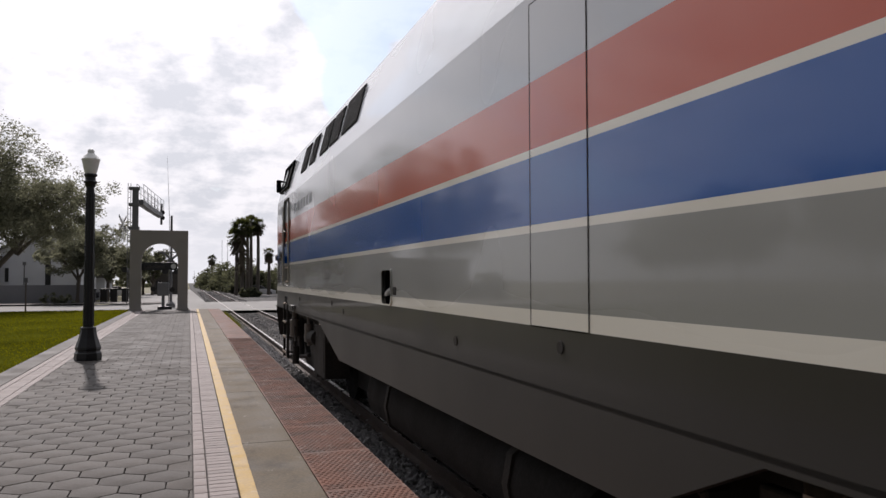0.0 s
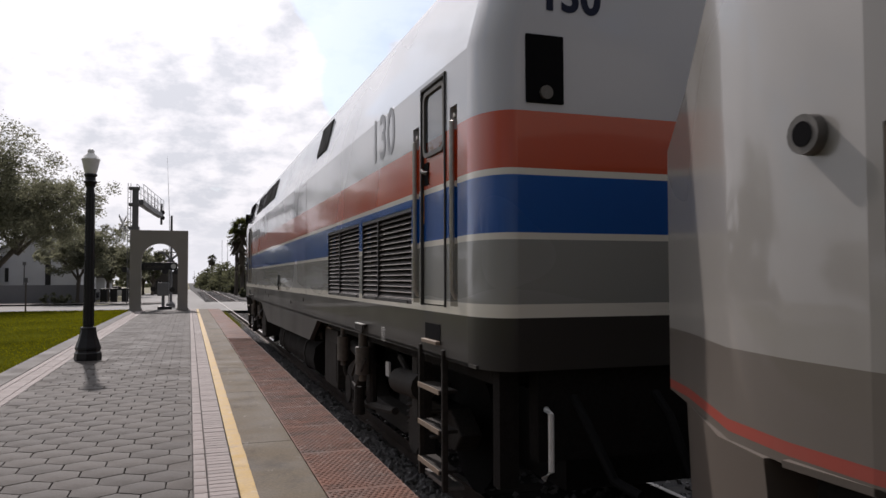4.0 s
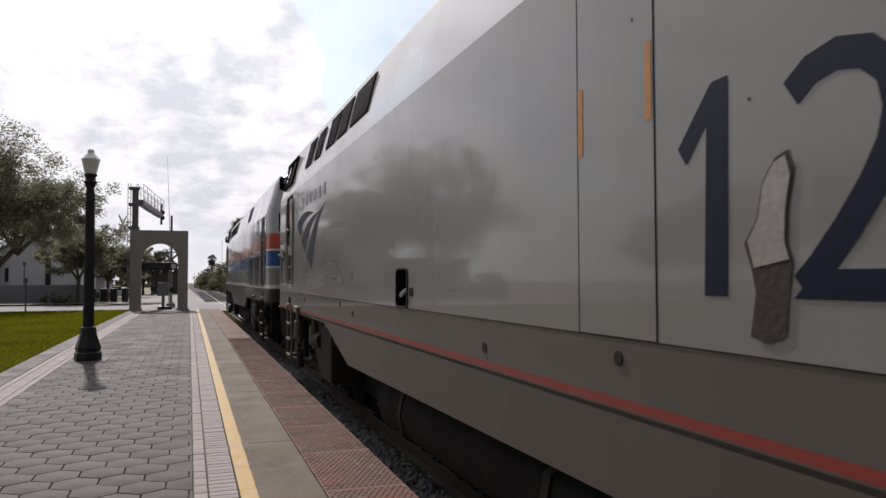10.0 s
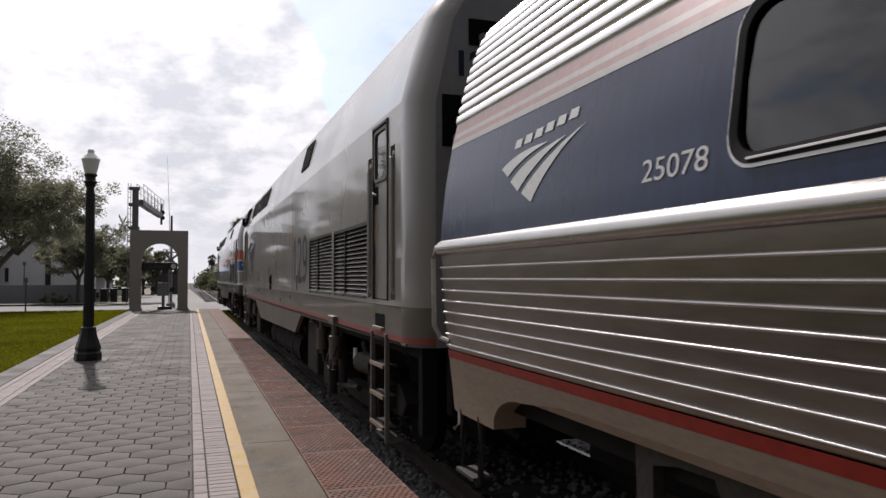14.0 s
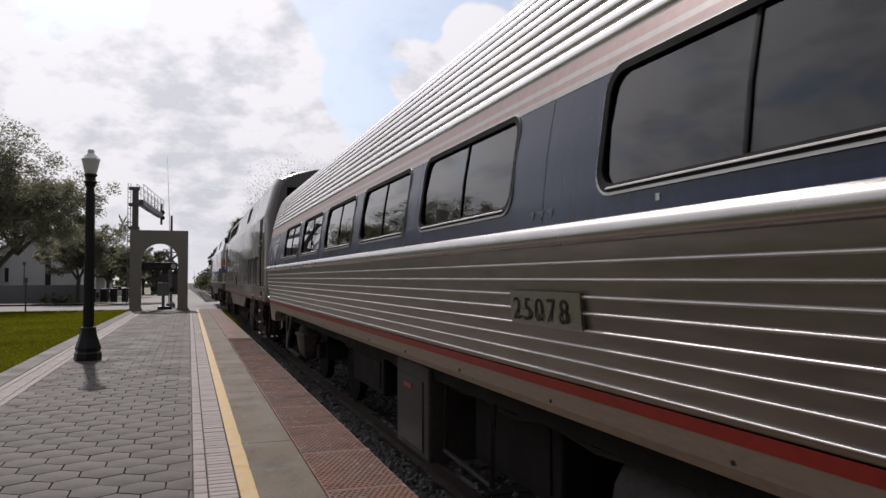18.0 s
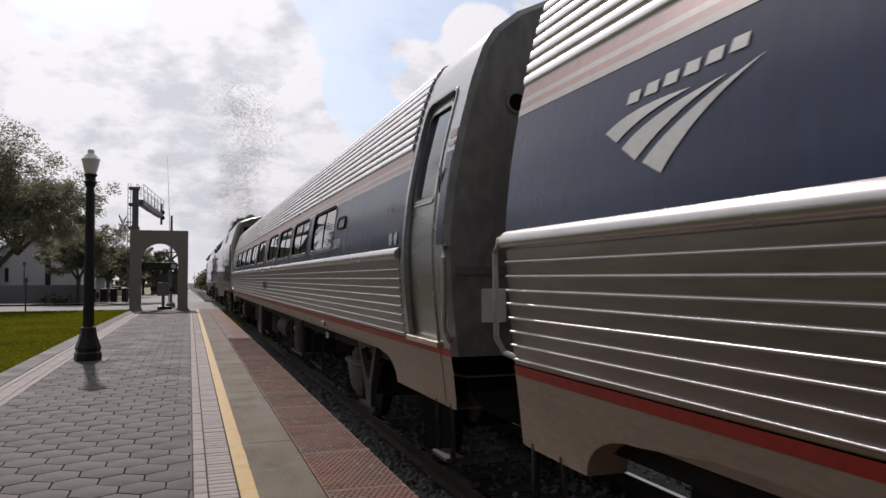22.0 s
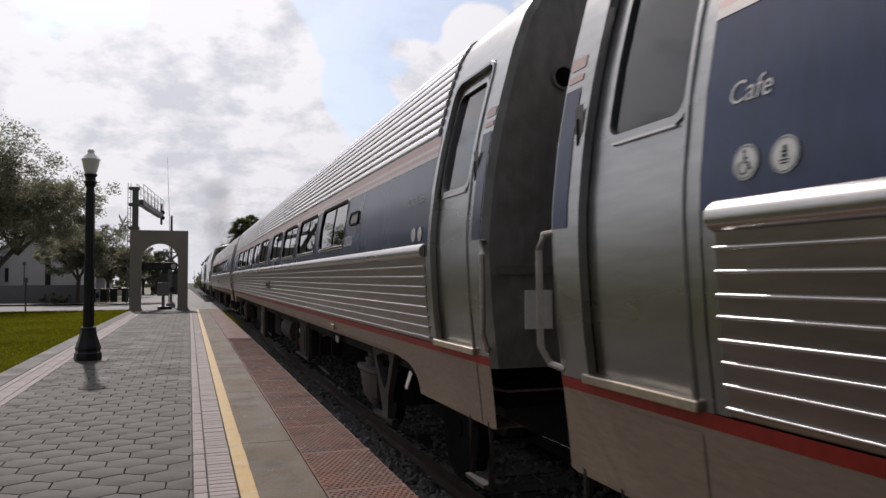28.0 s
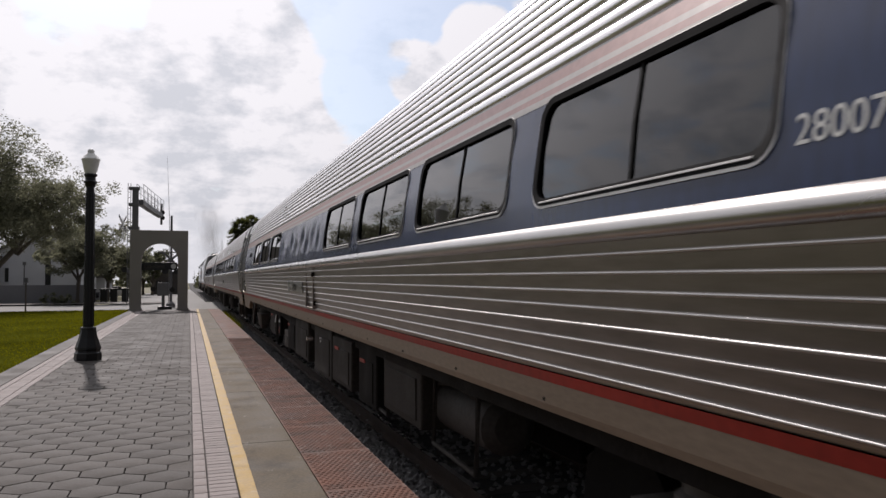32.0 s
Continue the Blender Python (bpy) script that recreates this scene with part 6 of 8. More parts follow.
    for q0, q1, r, z in ((-39.15, -40.5, 0.24, 0.80),) if not cafe else ((-44.0, -45.0, 0.2, 0.8),):
        g = Geo()
        g.tube([(-1.05, Y(q0) + 0.06, z), (-1.05, Y(q0), z), (-1.05, Y(q1), z), (-1.05, Y(q1) - 0.06, z)], [r * 0.6, r, r, r * 0.6], 18)
        part("air_tank", g, M_GEAR, co, "dusty round air tank", True)
    for q in (-36.9, -41.9, -44.2):
        g = Geo()
        g.tube([(-1.3, Y(q), 1.1), (-1.32, Y(q), 0.55), (-1.32, Y(q - 0.9), 0.52), (-1.3, Y(q - 0.9), 1.1)], 0.02, 6)
        part("pipe_guard", g, M_GRIME, co, "", True)
    # marks on the gear: red reflective bars, plain white bars of a maker's mark, a crooked tag
    for q0, q1, z, x in (((-36.08, -36.65, 0.93, -1.416),) if not cafe else ((-40.55, -41.0, 0.955, -1.416), (-41.78, -42.1, 0.93, -1.376), (-35.81, -36.2, 0.965, -1.396), (-32.7, -33.1, 1.0, -1.376))):
        g = Geo()
        g.box((x - 0.003, Y(q0) - 0.05, z), (x + 0.004, Y(q0) - 0.28, z + 0.035))
        part("reflective_bar", g, M_STRIPE, co, "small red reflective bar")
    mq = -33.77 if cafe else -42.08
    pn = Geo()
    pn.box((-1.33, Y(mq - 0.30), 0.62), (-1.27, Y(mq), 1.06))
    pno = part("maker_panel", pn, M_UNDER, co, "black panel with a pale maker's mark", bevel=0.006)
    for k in range(3):
        g = Geo()
        g.box((-1.334, Y(mq - 0.10 - 0.055 * k), 0.90), (-1.329, Y(mq - 0.138 - 0.055 * k), 0.965))
        part("maker_bar", g, M_SIGNW, pno, "pale bar of the maker's mark")
    g = Geo()
    g.box((-1.334, Y(mq - 0.08), 0.68), (-1.329, Y(mq - 0.16), 0.80))
    part("sticker", g, M_STRIPE, pno, "small red and white sticker")
    if not cafe:
        for a_, b_ in (((-42.13, 0.55), (-42.17, 1.14)), ((-43.46, 0.55), (-43.50, 1.14)), ((-42.13, 0.55), (-43.50, 0.59)), ((-42.13, 1.10), (-43.50, 1.14))):
            g = Geo()
            g.box((-1.38, Y(a_[0]), a_[1]), (-1.32, Y(b_[0]), b_[1]))
            part("rack_bar", g, M_GEAR, co, "dull angle-iron rack bar", bevel=0.004)
        g = Geo()
        g.prism([(Y(-42.74), 0.84), (Y(-42.82), 0.82), (Y(-43.02), 0.97), (Y(-42.94), 0.99)], "x", -1.31, -1.30)
        part("tag", g, M_TAN, co, "hanging pale tag")
        g = Geo()
        g.tube([(-1.27, Y(-42.95), 0.95), (-1.26, Y(-43.0), 0.75), (-1.25, Y(-42.98), 0.6)], [0.04, 0.07, 0.05], 10)
        part("filter_bowl", g, M_SKIRT, co, "", True)
        g = Geo()
        g.box((-1.42, Y(-45.96), 1.04), (-1.40, Y(-46.16), 1.125))
        tp = part("data_plate", g, M_GEAR, co, "ribbed silver data plate")
        for k in range(5):
            g = Geo()
            g.box((-1.423, Y(-45.97), 1.05 + 0.014 * k), (-1.419, Y(-46.15), 1.056 + 0.014 * k))
            part("plate_line", g, M_SIGNW, tp)
        g = Geo()
        g.box((-half(1.25) - 0.02, Y(-46.09), 1.215), (-half(1.25) + 0.03, Y(-46.32), 1.272))
        part("skirt_box", g, M_SKIRT, co, "small dusty box on the skirt", bevel=0.006)
    for k in range(14):
        g = Geo()
        q = -30.2 - 1.25 * k
        g.tube([(-half(1.23) - 0.006, Y(q), 1.235), (-half(1.23) + 0.01, Y(q), 1.235)], [0.009, 0.012], 8)
        part("rivet", g, M_GRIME, co)
    # added black boxes that stop sunlit ground showing through under the floor
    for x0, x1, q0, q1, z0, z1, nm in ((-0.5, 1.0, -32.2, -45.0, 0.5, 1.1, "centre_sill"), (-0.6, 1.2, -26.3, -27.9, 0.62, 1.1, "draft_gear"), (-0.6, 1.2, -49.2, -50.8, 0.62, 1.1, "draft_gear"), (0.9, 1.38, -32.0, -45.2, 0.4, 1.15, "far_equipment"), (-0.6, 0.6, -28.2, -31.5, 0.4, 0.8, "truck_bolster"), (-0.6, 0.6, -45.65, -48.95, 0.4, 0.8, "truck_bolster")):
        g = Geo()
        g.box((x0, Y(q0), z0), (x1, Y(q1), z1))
        part(nm, g, M_UNDER, co, "black filler box blocking light through under the floor", bevel=0.02)
    if kind != "first":
        tg = Geo()
        qa = -34.42 if cafe else -49.22
        tg.prism([(Y(qa), 0.94), (Y(qa - 0.06), 0.93), (Y(qa - 0.20), 1.07), (Y(qa - 0.14), 1.09)], "x", -1.475, -1.468)
        part("tag", tg, M_SIGNW, co, "crooked white tag")
    cab_ = Geo()
    cab_.tube([(-1.22, Y(-32.4) - 0.5 * k, 1.02 - 0.06 * math.sin(k * 1.3) ** 2) for k in range(26)], 0.018, 6)
    part("brake_pipe", cab_, M_GRIME, co, "sagging brake pipe", True)
    if cafe:
        for words, q, z in (("BATTERY", -39.45, 0.985), ("BOX", -39.50, 0.945)):
            lettering("box_words", words, 0.036, M_SIGNW, co, on_side(-1.4145, Y(q), z), "small white stencilled words", 1.0, 1.15)
        g = Geo()
        g.tube([(-1.36, Y(-38.46), 0.915), (-1.44, Y(-38.46), 0.915)], [0.045, 0.035], 14)
        part("filler_valve", g, M_MOULD, co, "round bright filler valve", True)
    # triangular truck brackets with air springs
    sets = []
    for q in (-29.85, -47.3):
        sets += truck(co, Y(q), 2.59, 0.457, False)
        for s in (-1, 1):
            front = q > -40
            N_ = lambda v: Y(v + 0.12 if front else -76.87 - v)
            outer = [(-28.22, 1.19), (-28.70, 1.19), (-29.14, 1.19), (-29.05, 1.12), (-28.80, 0.98), (-28.52, 0.72), (-28.40, 0.55), (-28.24, 0.53)]
            inner = [(-28.34, 1.09), (-28.50, 1.12), (-28.70, 1.125), (-28.73, 1.07), (-28.68, 0.99), (-28.56, 0.86), (-28.44, 0.81), (-28.34, 0.84)]
            if not front:
                outer = [(-29.07, 1.19), (-28.63, 1.19), (-28.19, 1.19), (-28.25, 1.08), (-28.42, 0.76), (-28.45, 0.55), (-28.60, 0.55), (-28.66, 0.66)]
                inner = [(-28.90, 1.07), (-28.63, 1.12), (-28.42, 1.12), (-28.37, 1.06), (-28.47, 0.88), (-28.53, 0.80), (-28.61, 0.82), (-28.78, 0.96)]
            g = Geo()
            g.loft([[(s * x, N_(a_), z) for a_, z in r] for r, x in ((inner, 1.36), (outer, 1.36), (outer, 1.41), (inner, 1.41), (inner, 1.36))], True, False)
            part("truck_bracket", g, M_GEAR, co, "pale triangular truck bracket with a rounded hole")
            g = Geo()
            g.tube([(s * 1.36, N_(-28.35), 0.52), (s * 1.33, N_(-28.7), 0.50), (s * 1.30, N_(-29.3), 0.46)], 0.04, 8)
            part("radius_rod", g, M_GRIME, co, "", True)
            # the flared seat of the air spring with its pale cap
            mid_ = Y(-29.47 if front else -47.33)
            g = Geo()
            g.loft([[(s * (1.22 + u * w_), mid_ + v * l_, z) for u, v in ((-1, -0.7), (-0.7, -1), (0.7, -1), (1, -0.7), (1, 0.7), (0.7, 1), (-0.7, 1), (-1, 0.7))] for w_, l_, z in ((0.07, 0.12, 0.50), (0.12, 0.27, 0.60), (0.15, 0.34, 0.84), (0.17, 0.38, 0.86), (0.17, 0.38, 0.895), (0.15, 0.36, 0.90))])
            seat = part("spring_seat", g, M_POT, co, "dusty flared seat of the air spring", True, angle=30)
            g = Geo()
            g.turned([(0.0, 0.895), (0.155, 0.895), (0.155, 0.95), (0.16, 0.955), (0.16, 0.985), (0.13, 1.0), (0.13, 1.12), (0.0, 1.12)], 22, (s * 1.2, mid_, 0))
            part("spring_cap", g, M_POT, seat, "pale ringed cap", True, angle=30)
            g = Geo()
            g.box((s * 0.3, Y(q) - 0.2, 0.52), (s * 1.12, Y(q) + 0.2, 0.74))
            part("spring_plank", g, M_GRIME, co, "", bevel=0.02)
    cp = Geo()
    for y, o in ((F0, 1), (R0, -1)):
        cp.box((-0.12, y, 0.72), (0.12, y + o * 0.36, 0.98))
    part("coupler", cp, M_UNDER, co, "dark steel coupler", bevel=0.02)
    return co, sets


TRAIN = []
TRAIN.append((*locomotive(True), LOCO_MID - SLACK + LOCO_LEN, 13.1))
TRAIN.append((*locomotive(False), LOCO_MID - SLACK, 13.1))
for i_, k_ in enumerate(("first", "second", "cafe")):
    TRAIN.append((*coach(k_), COACH_MID - COACH_LEN * i_, 18.0))


# ---- plants ----
def leaf_cloud(g, centres, per, size, spread):
    """Small bent leaves scattered through clumps."""
    for c, r in centres:
        for _ in range(per):
            d = Vector((random.gauss(0, 1), random.gauss(0, 1), random.gauss(0, 0.8))).normalized() * random.random() ** 0.5
            q = Vector(c) + d * r * 0.95 * spread
            a = Vector((random.uniform(-1, 1), random.uniform(-1, 1), random.uniform(-0.6, 0.6))).normalized()
            b = a.cross(Vector((random.uniform(-1, 1), random.uniform(-1, 1), random.uniform(-1, 1)))).normalized()
            s = size * random.uniform(0.6, 1.4)
            n = a.cross(b) * s * 0.18
            g.add([q - a * s, q + b * s * 0.42 + n, q + a * s, q - b * s * 0.42 + n], [(0, 1, 2), (0, 2, 3)])


def tree(name, label, m, height, width, trunk_h, seed, leaf_mat, leaf=0.16, clumps=90, per=46, lean=0.0):
    """A broad tree: tapered trunk, forking limbs, and a crown of many small leaves in uneven clumps with gaps."""
    rnd = random.Random(seed)
    keep = random.getstate()
    random.seed(seed)
    t = thing(name, label, "tree", m)
    wood = Geo()
    wood.tube([(0, 0, -0.1), (0.03, 0.02, trunk_h * 0.3), (0.06 + lean * 0.3, 0.0, trunk_h * 0.7), (0.1 + lean * 0.6, 0.05, trunk_h)], [0.24, 0.18, 0.16, 0.15], 10)
    part("trunk", wood, M_BARK, t, "", True)
    crown_mid = Vector((lean, 0, (height + trunk_h) / 2))
    tips = []
    for k in range(6):
        a = math.tau * k / 6 + rnd.uniform(-0.3, 0.3)
        rr = width * rnd.uniform(0.26, 0.46)
        tip = Vector((lean + math.cos(a) * rr, math.sin(a) * rr, trunk_h + (height - trunk_h) * rnd.uniform(0.35, 0.85)))
        start = Vector((0.1 + lean * 0.6, 0.05, trunk_h * rnd.uniform(0.82, 0.98)))
        mid = start.lerp(tip, 0.5) + Vector((0, 0, 0.3))
        b = Geo()
        b.tube([start, mid, tip], [0.10, 0.07, 0.02], 7)
        for _ in range(3):
            u = rnd.uniform(0.4, 0.9)
            s0 = start.lerp(tip, u)
            e = s0 + Vector((rnd.uniform(-1, 1), rnd.uniform(-1, 1), rnd.uniform(0.1, 0.9))) * width * 0.16
            b.tube([s0, s0.lerp(e, 0.5) + Vector((0, 0, 0.1)), e], [0.04, 0.03, 0.008], 5)
            tips.append(e)
        part("limb", b, M_BARK, t, "", True)
        tips.append(tip)
    cl = []
    for _ in range(clumps):
        if rnd.random() < 0.45:
            c = Vector(rnd.choice(tips)) + Vector((rnd.gauss(0, 1), rnd.gauss(0, 1), rnd.gauss(0, 0.6))) * width * 0.10
        else:
            d = Vector((rnd.gauss(0, 1), rnd.gauss(0, 1), rnd.gauss(0, 1))).normalized() * (rnd.random() ** 0.4)
            c = crown_mid + Vector((d.x * width * 0.5, d.y * width * 0.5, d.z * (height - trunk_h) * 0.5))
        cl.append((c, width * rnd.uniform(0.05, 0.12)))
    g = Geo()
    leaf_cloud(g, cl, per, leaf, 1.0)
    me = bpy.data.meshes.new("crown")
    me.from_pydata(g.v, [], g.f)
    part("crown", me, leaf_mat, t, "airy crown of small leaves")
    random.setstate(keep)
    return t


def palm(label, m, height, r, seed, fan=True, skirt=0.0, fronds=34):
    """A fan palm: slender ringed trunk, a round head of stiff fronds, and dead thatch below it."""
    keep = random.getstate()
    random.seed(seed)
    t = thing("palm_tree", label, "palm tree", m)
    g = Geo()
    n = 14
    g.tube([(0.06 * math.sin(3 * k / n), 0, height * k / n - 0.1) for k in range(n + 1)], [0.24 - 0.08 * k / n + (0.02 if k % 2 else 0) for k in range(n + 1)], 9)
    part("trunk", g, M_BARK, t, "", True)
    g = Geo()
    for k in range(fronds):
        az = random.uniform(0, math.tau)
        el = radians(random.uniform(-50, 75))
        d = Vector((math.cos(az) * math.cos(el), math.sin(az) * math.cos(el), math.sin(el)))
        side = d.cross(Vector((0, 0, 1))).normalized()
        base, L = Vector((0, 0, height)), r * random.uniform(0.8, 1.1)
        hub = base + d * L * 0.45
        g.tube([base, hub], [0.02, 0.012], 4)
        for j in range(11):
            w = (j - 5) / 5 * 1.25
            v = (d * math.cos(w) + side * math.sin(w)).normalized()
            tip = hub + v * L * 0.55 + Vector((0, 0, -0.16 * L * abs(w) - 0.05 * L))
            nn = v.cross(d.cross(side)).normalized() * 0.05 * L
            g.add([hub, hub.lerp(tip, 0.55) + nn, tip, hub.lerp(tip, 0.55) - nn], [(0, 1, 2), (0, 2, 3)])
    me = bpy.data.meshes.new("fronds")
    me.from_pydata(g.v, [], g.f)
    part("fronds", me, M_PALM, t, "head of stiff fan fronds")
    if skirt:
        g = Geo()
        for k in range(160):
            az = random.uniform(0, math.tau)
            z0 = height - random.uniform(0, skirt)
            o = Vector((math.cos(az), math.sin(az), 0))
            s = Vector((-o.y, o.x, 0)) * 0.12
            a = Vector((0, 0, z0)) + o * 0.15
            b = a + o * r * random.uniform(0.25, 0.5) + Vector((0, 0, -random.uniform(0.5, 1.1)))
            g.add([a - s * 0.4, a + s * 0.4, b + s, b - s], [(0, 1, 2, 3)])
        me = bpy.data.meshes.new("thatch")
        me.from_pydata(g.v, [], g.f)
        part("thatch", me, M_SKIRTP, t, "brown skirt of dead fronds")
    random.setstate(keep)
    return t


def on_ground(x, y, z=0.0, rz=0):
    return pose(x, y, z + fall(y), 0, 0, rz)


live = tree("street_tree", "broad live oak with dull green crown beside the lawn", on_ground(-12.6, 48.6, -0.1), 11.0, 9.6, 3.0, 11, M_LEAF, 0.08, 330, 165)
tree("street_tree", "spreading live oak with low dull green crown beside the lawn", on_ground(-11.6, 50.4, -0.1), 7.7, 7.0, 3.7, 17, M_LEAF, 0.08, 240, 140, 2.9)
tree("street_tree", "small live oak with thin crown at the far kerb", on_ground(-8.5, 66.5, -0.3), 6.9, 6.2, 2.2, 5, M_LEAF, 0.11, 170, 100)
oak = tree("street_tree", "round street oak beside the far road", on_ground(-7.6, 80, -0.3), 6.0, 5.0, 1.9, 9, M_LEAF, 0.12, 140, 80)
for x, y, rz in ((-9.4, 92, 50), (-6.4, 97, 170), (-8.2, 118, 250), (-12.0, 84, 300)):
    copy_thing(oak, on_ground(x, y, -0.3, rz))
arch_tree = tree("street_tree", "dark rounded oak beyond the crossing", on_ground(-4.9, 112, -0.3), 6.8, 5.6, 1.6, 21, M_LEAF2, 0.17, 100, 55)
copy_thing(arch_tree, on_ground(-6.6, 122, -0.3, 90))
# trees that stand across the lawn and show in the train's paint and glass
for x, y, rz in ((-50, -40, 20), (-54, -26, 140), (-49, -12, 260), (-56, 2, 70), (-50, 15, 190), (-46, 28, 310), (-44, 42, 45), (-46, 58, 15), (-52, 72, 95), (-58, 88, 200), (-70, -5, 120), (-72, 22, 220), (-70, 48, 330)):
    copy_thing(live, on_ground(x, y, -0.1, rz))

# palms and scrub beyond the crossing
palm("tall palm with a shaggy skirt of dead fronds", on_ground(6.1, 95, -0.3), 8.4, 1.7, 3, True, 5.2, 46)
for x, y, h, r, s in ((5.5, 96.5, 7.4, 1.6, 4), (7.35, 98, 9.4, 1.25, 5), (8.15, 97, 9.0, 1.2, 6), (7.0, 99, 8.9, 1.2, 7), (9.7, 99, 5.6, 0.9, 8)):
    palm("slender fan palm beside the track", on_ground(x, y, -0.3), h, r, s, True, 1.4 if r > 1.5 else 0.5)
palm("lone distant fan palm", on_ground(4.1, 152, -0.3), 6.3, 1.15, 12, True, 0.4)
palm("small distant fan palm", on_ground(3.2, 190, -0.3), 3.6, 1.0, 13, True, 0.2)


def shrub(name, label, m, size, seed, material, leaf=0.14, clumps=40, per=60, boxy=False):
    keep = random.getstate()
    random.seed(seed)
    g = Geo()
    sx, sy, sz = size
    cl = []
    for _ in range(clumps):
        if boxy:
            c = Vector((random.uniform(-sx, sx) / 2, random.uniform(-sy, sy) / 2, random.uniform(0.1, 0.95) * sz))
        else:
            d = Vector((random.gauss(0, 1), random.gauss(0, 1), abs(random.gauss(0, 1)))).normalized() * random.random() ** 0.35
            c = Vector((d.x * sx / 2, d.y * sy / 2, d.z * sz * 0.95))
        cl.append((c, min(size) * random.uniform(0.15, 0.3)))
    leaf_cloud(g, cl, per, leaf, 0.8)
    me = bpy.data.meshes.new(name)
    me.from_pydata(g.v, [], g.f)
    ob = part(name, me, material)
    ob.matrix_basis = m
    random.setstate(keep)
    return tagged(ob, label, "shrub" if name != "hedge" else "hedge")


shrub("hedge", "clipped dark green hedge beside the crossing", on_ground(6.45, 86, -0.32), (2.2, 1.2, 1.1), 31, M_LEAF2, 0.1, 60, 60, True)
for x, y, sx, sz, s in ((7.6, 118, 6.5, 5.6, 41), (5.6, 128, 6.0, 5.6, 42), (4.6, 165, 7.0, 5.6, 43), (4.4, 142, 5.5, 5.2, 48), (7.4, 106, 4.5, 4.4, 49), (3.6, 185, 5.0, 4.6, 50), (9.5, 108, 5.0, 3.6, 44), (3.3, 215, 5, 3.0, 45), (5.6, 150, 6, 4.2, 46), (13, 112, 8, 5, 47)):
    shrub("bush", "dense dark scrub beside the track", on_ground(x, y, -0.35), (sx, sx, sz), s, M_LEAF2, 0.22, 50, 60)
shrub("bush", "low olive shrub by the grey wall", on_ground(-9.6, 64.2, -0.3), (2.6, 1.4, 1.0), 51, M_LEAF, 0.1, 30, 50)
far_wood = Geo()
for k in range(26):
    if abs(-150 + 15 * k - 5) > 9:
        cx, cy, hh = -150 + 15 * k + random.uniform(-3, 3), 330 + random.uniform(-30, 60), random.uniform(5, 9)
        blobs = []
        for _ in range(26):
            dd = Vector((random.gauss(0, 1), random.gauss(0, 1), abs(random.gauss(0, 1)))).normalized() * random.random() ** 0.35
            blobs.append((Vector((cx + dd.x * 12, cy + dd.y * 8, dd.z * hh * 0.95 + fall(cy) - 0.5)), hh * random.uniform(0.15, 0.3)))
        leaf_cloud(far_wood, blobs, 30, 0.8, 0.8)
me = bpy.data.meshes.new("tree_line")
me.from_pydata(far_wood.v, [], far_wood.f)
tagged(part("tree_line", me, M_LEAF2), "dark far tree line on the horizon", "trees", kind="stuff")
weeds = Geo()
for _ in range(500):
    y = random.uniform(27, 40.5)
    x = TX1 + 0.05 + random.random() ** 2 * 0.22
    a = random.uniform(0, math.tau)
    h = random.uniform(0.06, 0.2)
    z = -0.32 + fall(y)
    weeds.add([(x, y, z), (x + 0.02 * math.cos(a), y + 0.02 * math.sin(a), z), (x + 0.09 * math.cos(a + 0.5), y + 0.09 * math.sin(a + 0.5), z + h + 0.2)], [(0, 1, 2)])
tagged(part("weeds", weeds, M_BLADE), "yellow-green weeds between platform edge and rail", "weeds", kind="stuff")

# ---- lamp post ----
lamp = thing("street_lamp", "black cast-iron lamp post with a frosted acorn globe", "street lamp", on_ground(-1.80, 15.62))
g = Geo()
g.turned([(0.0, 0.0), (0.24, 0.0), (0.245, 0.05), (0.24, 0.14), (0.225, 0.155), (0.215, 0.19), (0.232, 0.215), (0.228, 0.25), (0.20, 0.33), (0.17, 0.42), (0.148, 0.52), (0.138, 0.58), (0.142, 0.61), (0.12, 0.63), (0.0, 0.63)], 8)
part("base", g, M_LAMP, lamp, "flared cast-iron base", bevel=0.008)
g = Geo()
g.turned([(0.0, 0.58), (0.092, 0.58), (0.086, 0.9), (0.072, 3.2), (0.07, 3.32), (0.0, 3.32)], 16)
part("shaft", g, M_LAMP, lamp, "fluted tapering shaft", True)
for k in range(10):
    a = math.tau * k / 10
    g = Geo()
    g.tube([(0.088 * math.cos(a), 0.088 * math.sin(a), 0.66), (0.072 * math.cos(a), 0.072 * math.sin(a), 3.18)], [0.012, 0.010], 5)
    part("flute", g, M_LAMP, lamp)
g = Geo()
g.turned([(0.0, 3.28), (0.085, 3.28), (0.10, 3.34), (0.125, 3.38), (0.095, 3.41), (0.09, 3.47), (0.12, 3.50), (0.115, 3.53), (0.0, 3.53)], 16)
part("collar", g, M_LAMP, lamp, "ringed collar", True)
g = Geo()
g.turned([(0.0, 3.525), (0.095, 3.525), (0.125, 3.62), (0.155, 3.76), (0.158, 3.79), (0.0, 3.79)], 20)
part("globe", g, M_GLOBE, lamp, "frosted lower globe", True)
g = Geo()
g.turned([(0.0, 3.785), (0.166, 3.785), (0.168, 3.815), (0.15, 3.83), (0.115, 3.88), (0.07, 3.915), (0.06, 3.93), (0.062, 3.97), (0.045, 4.0), (0.0, 4.01)], 20)
part("cap", g, M_GLOBE, lamp, "pale domed cap with finial", True)
pad = Geo()
pad.box((-0.34, -0.34, -0.03), (0.34, 0.34, 0.004))
part("footing", pad, M_KERB, lamp, "pale concrete footing")

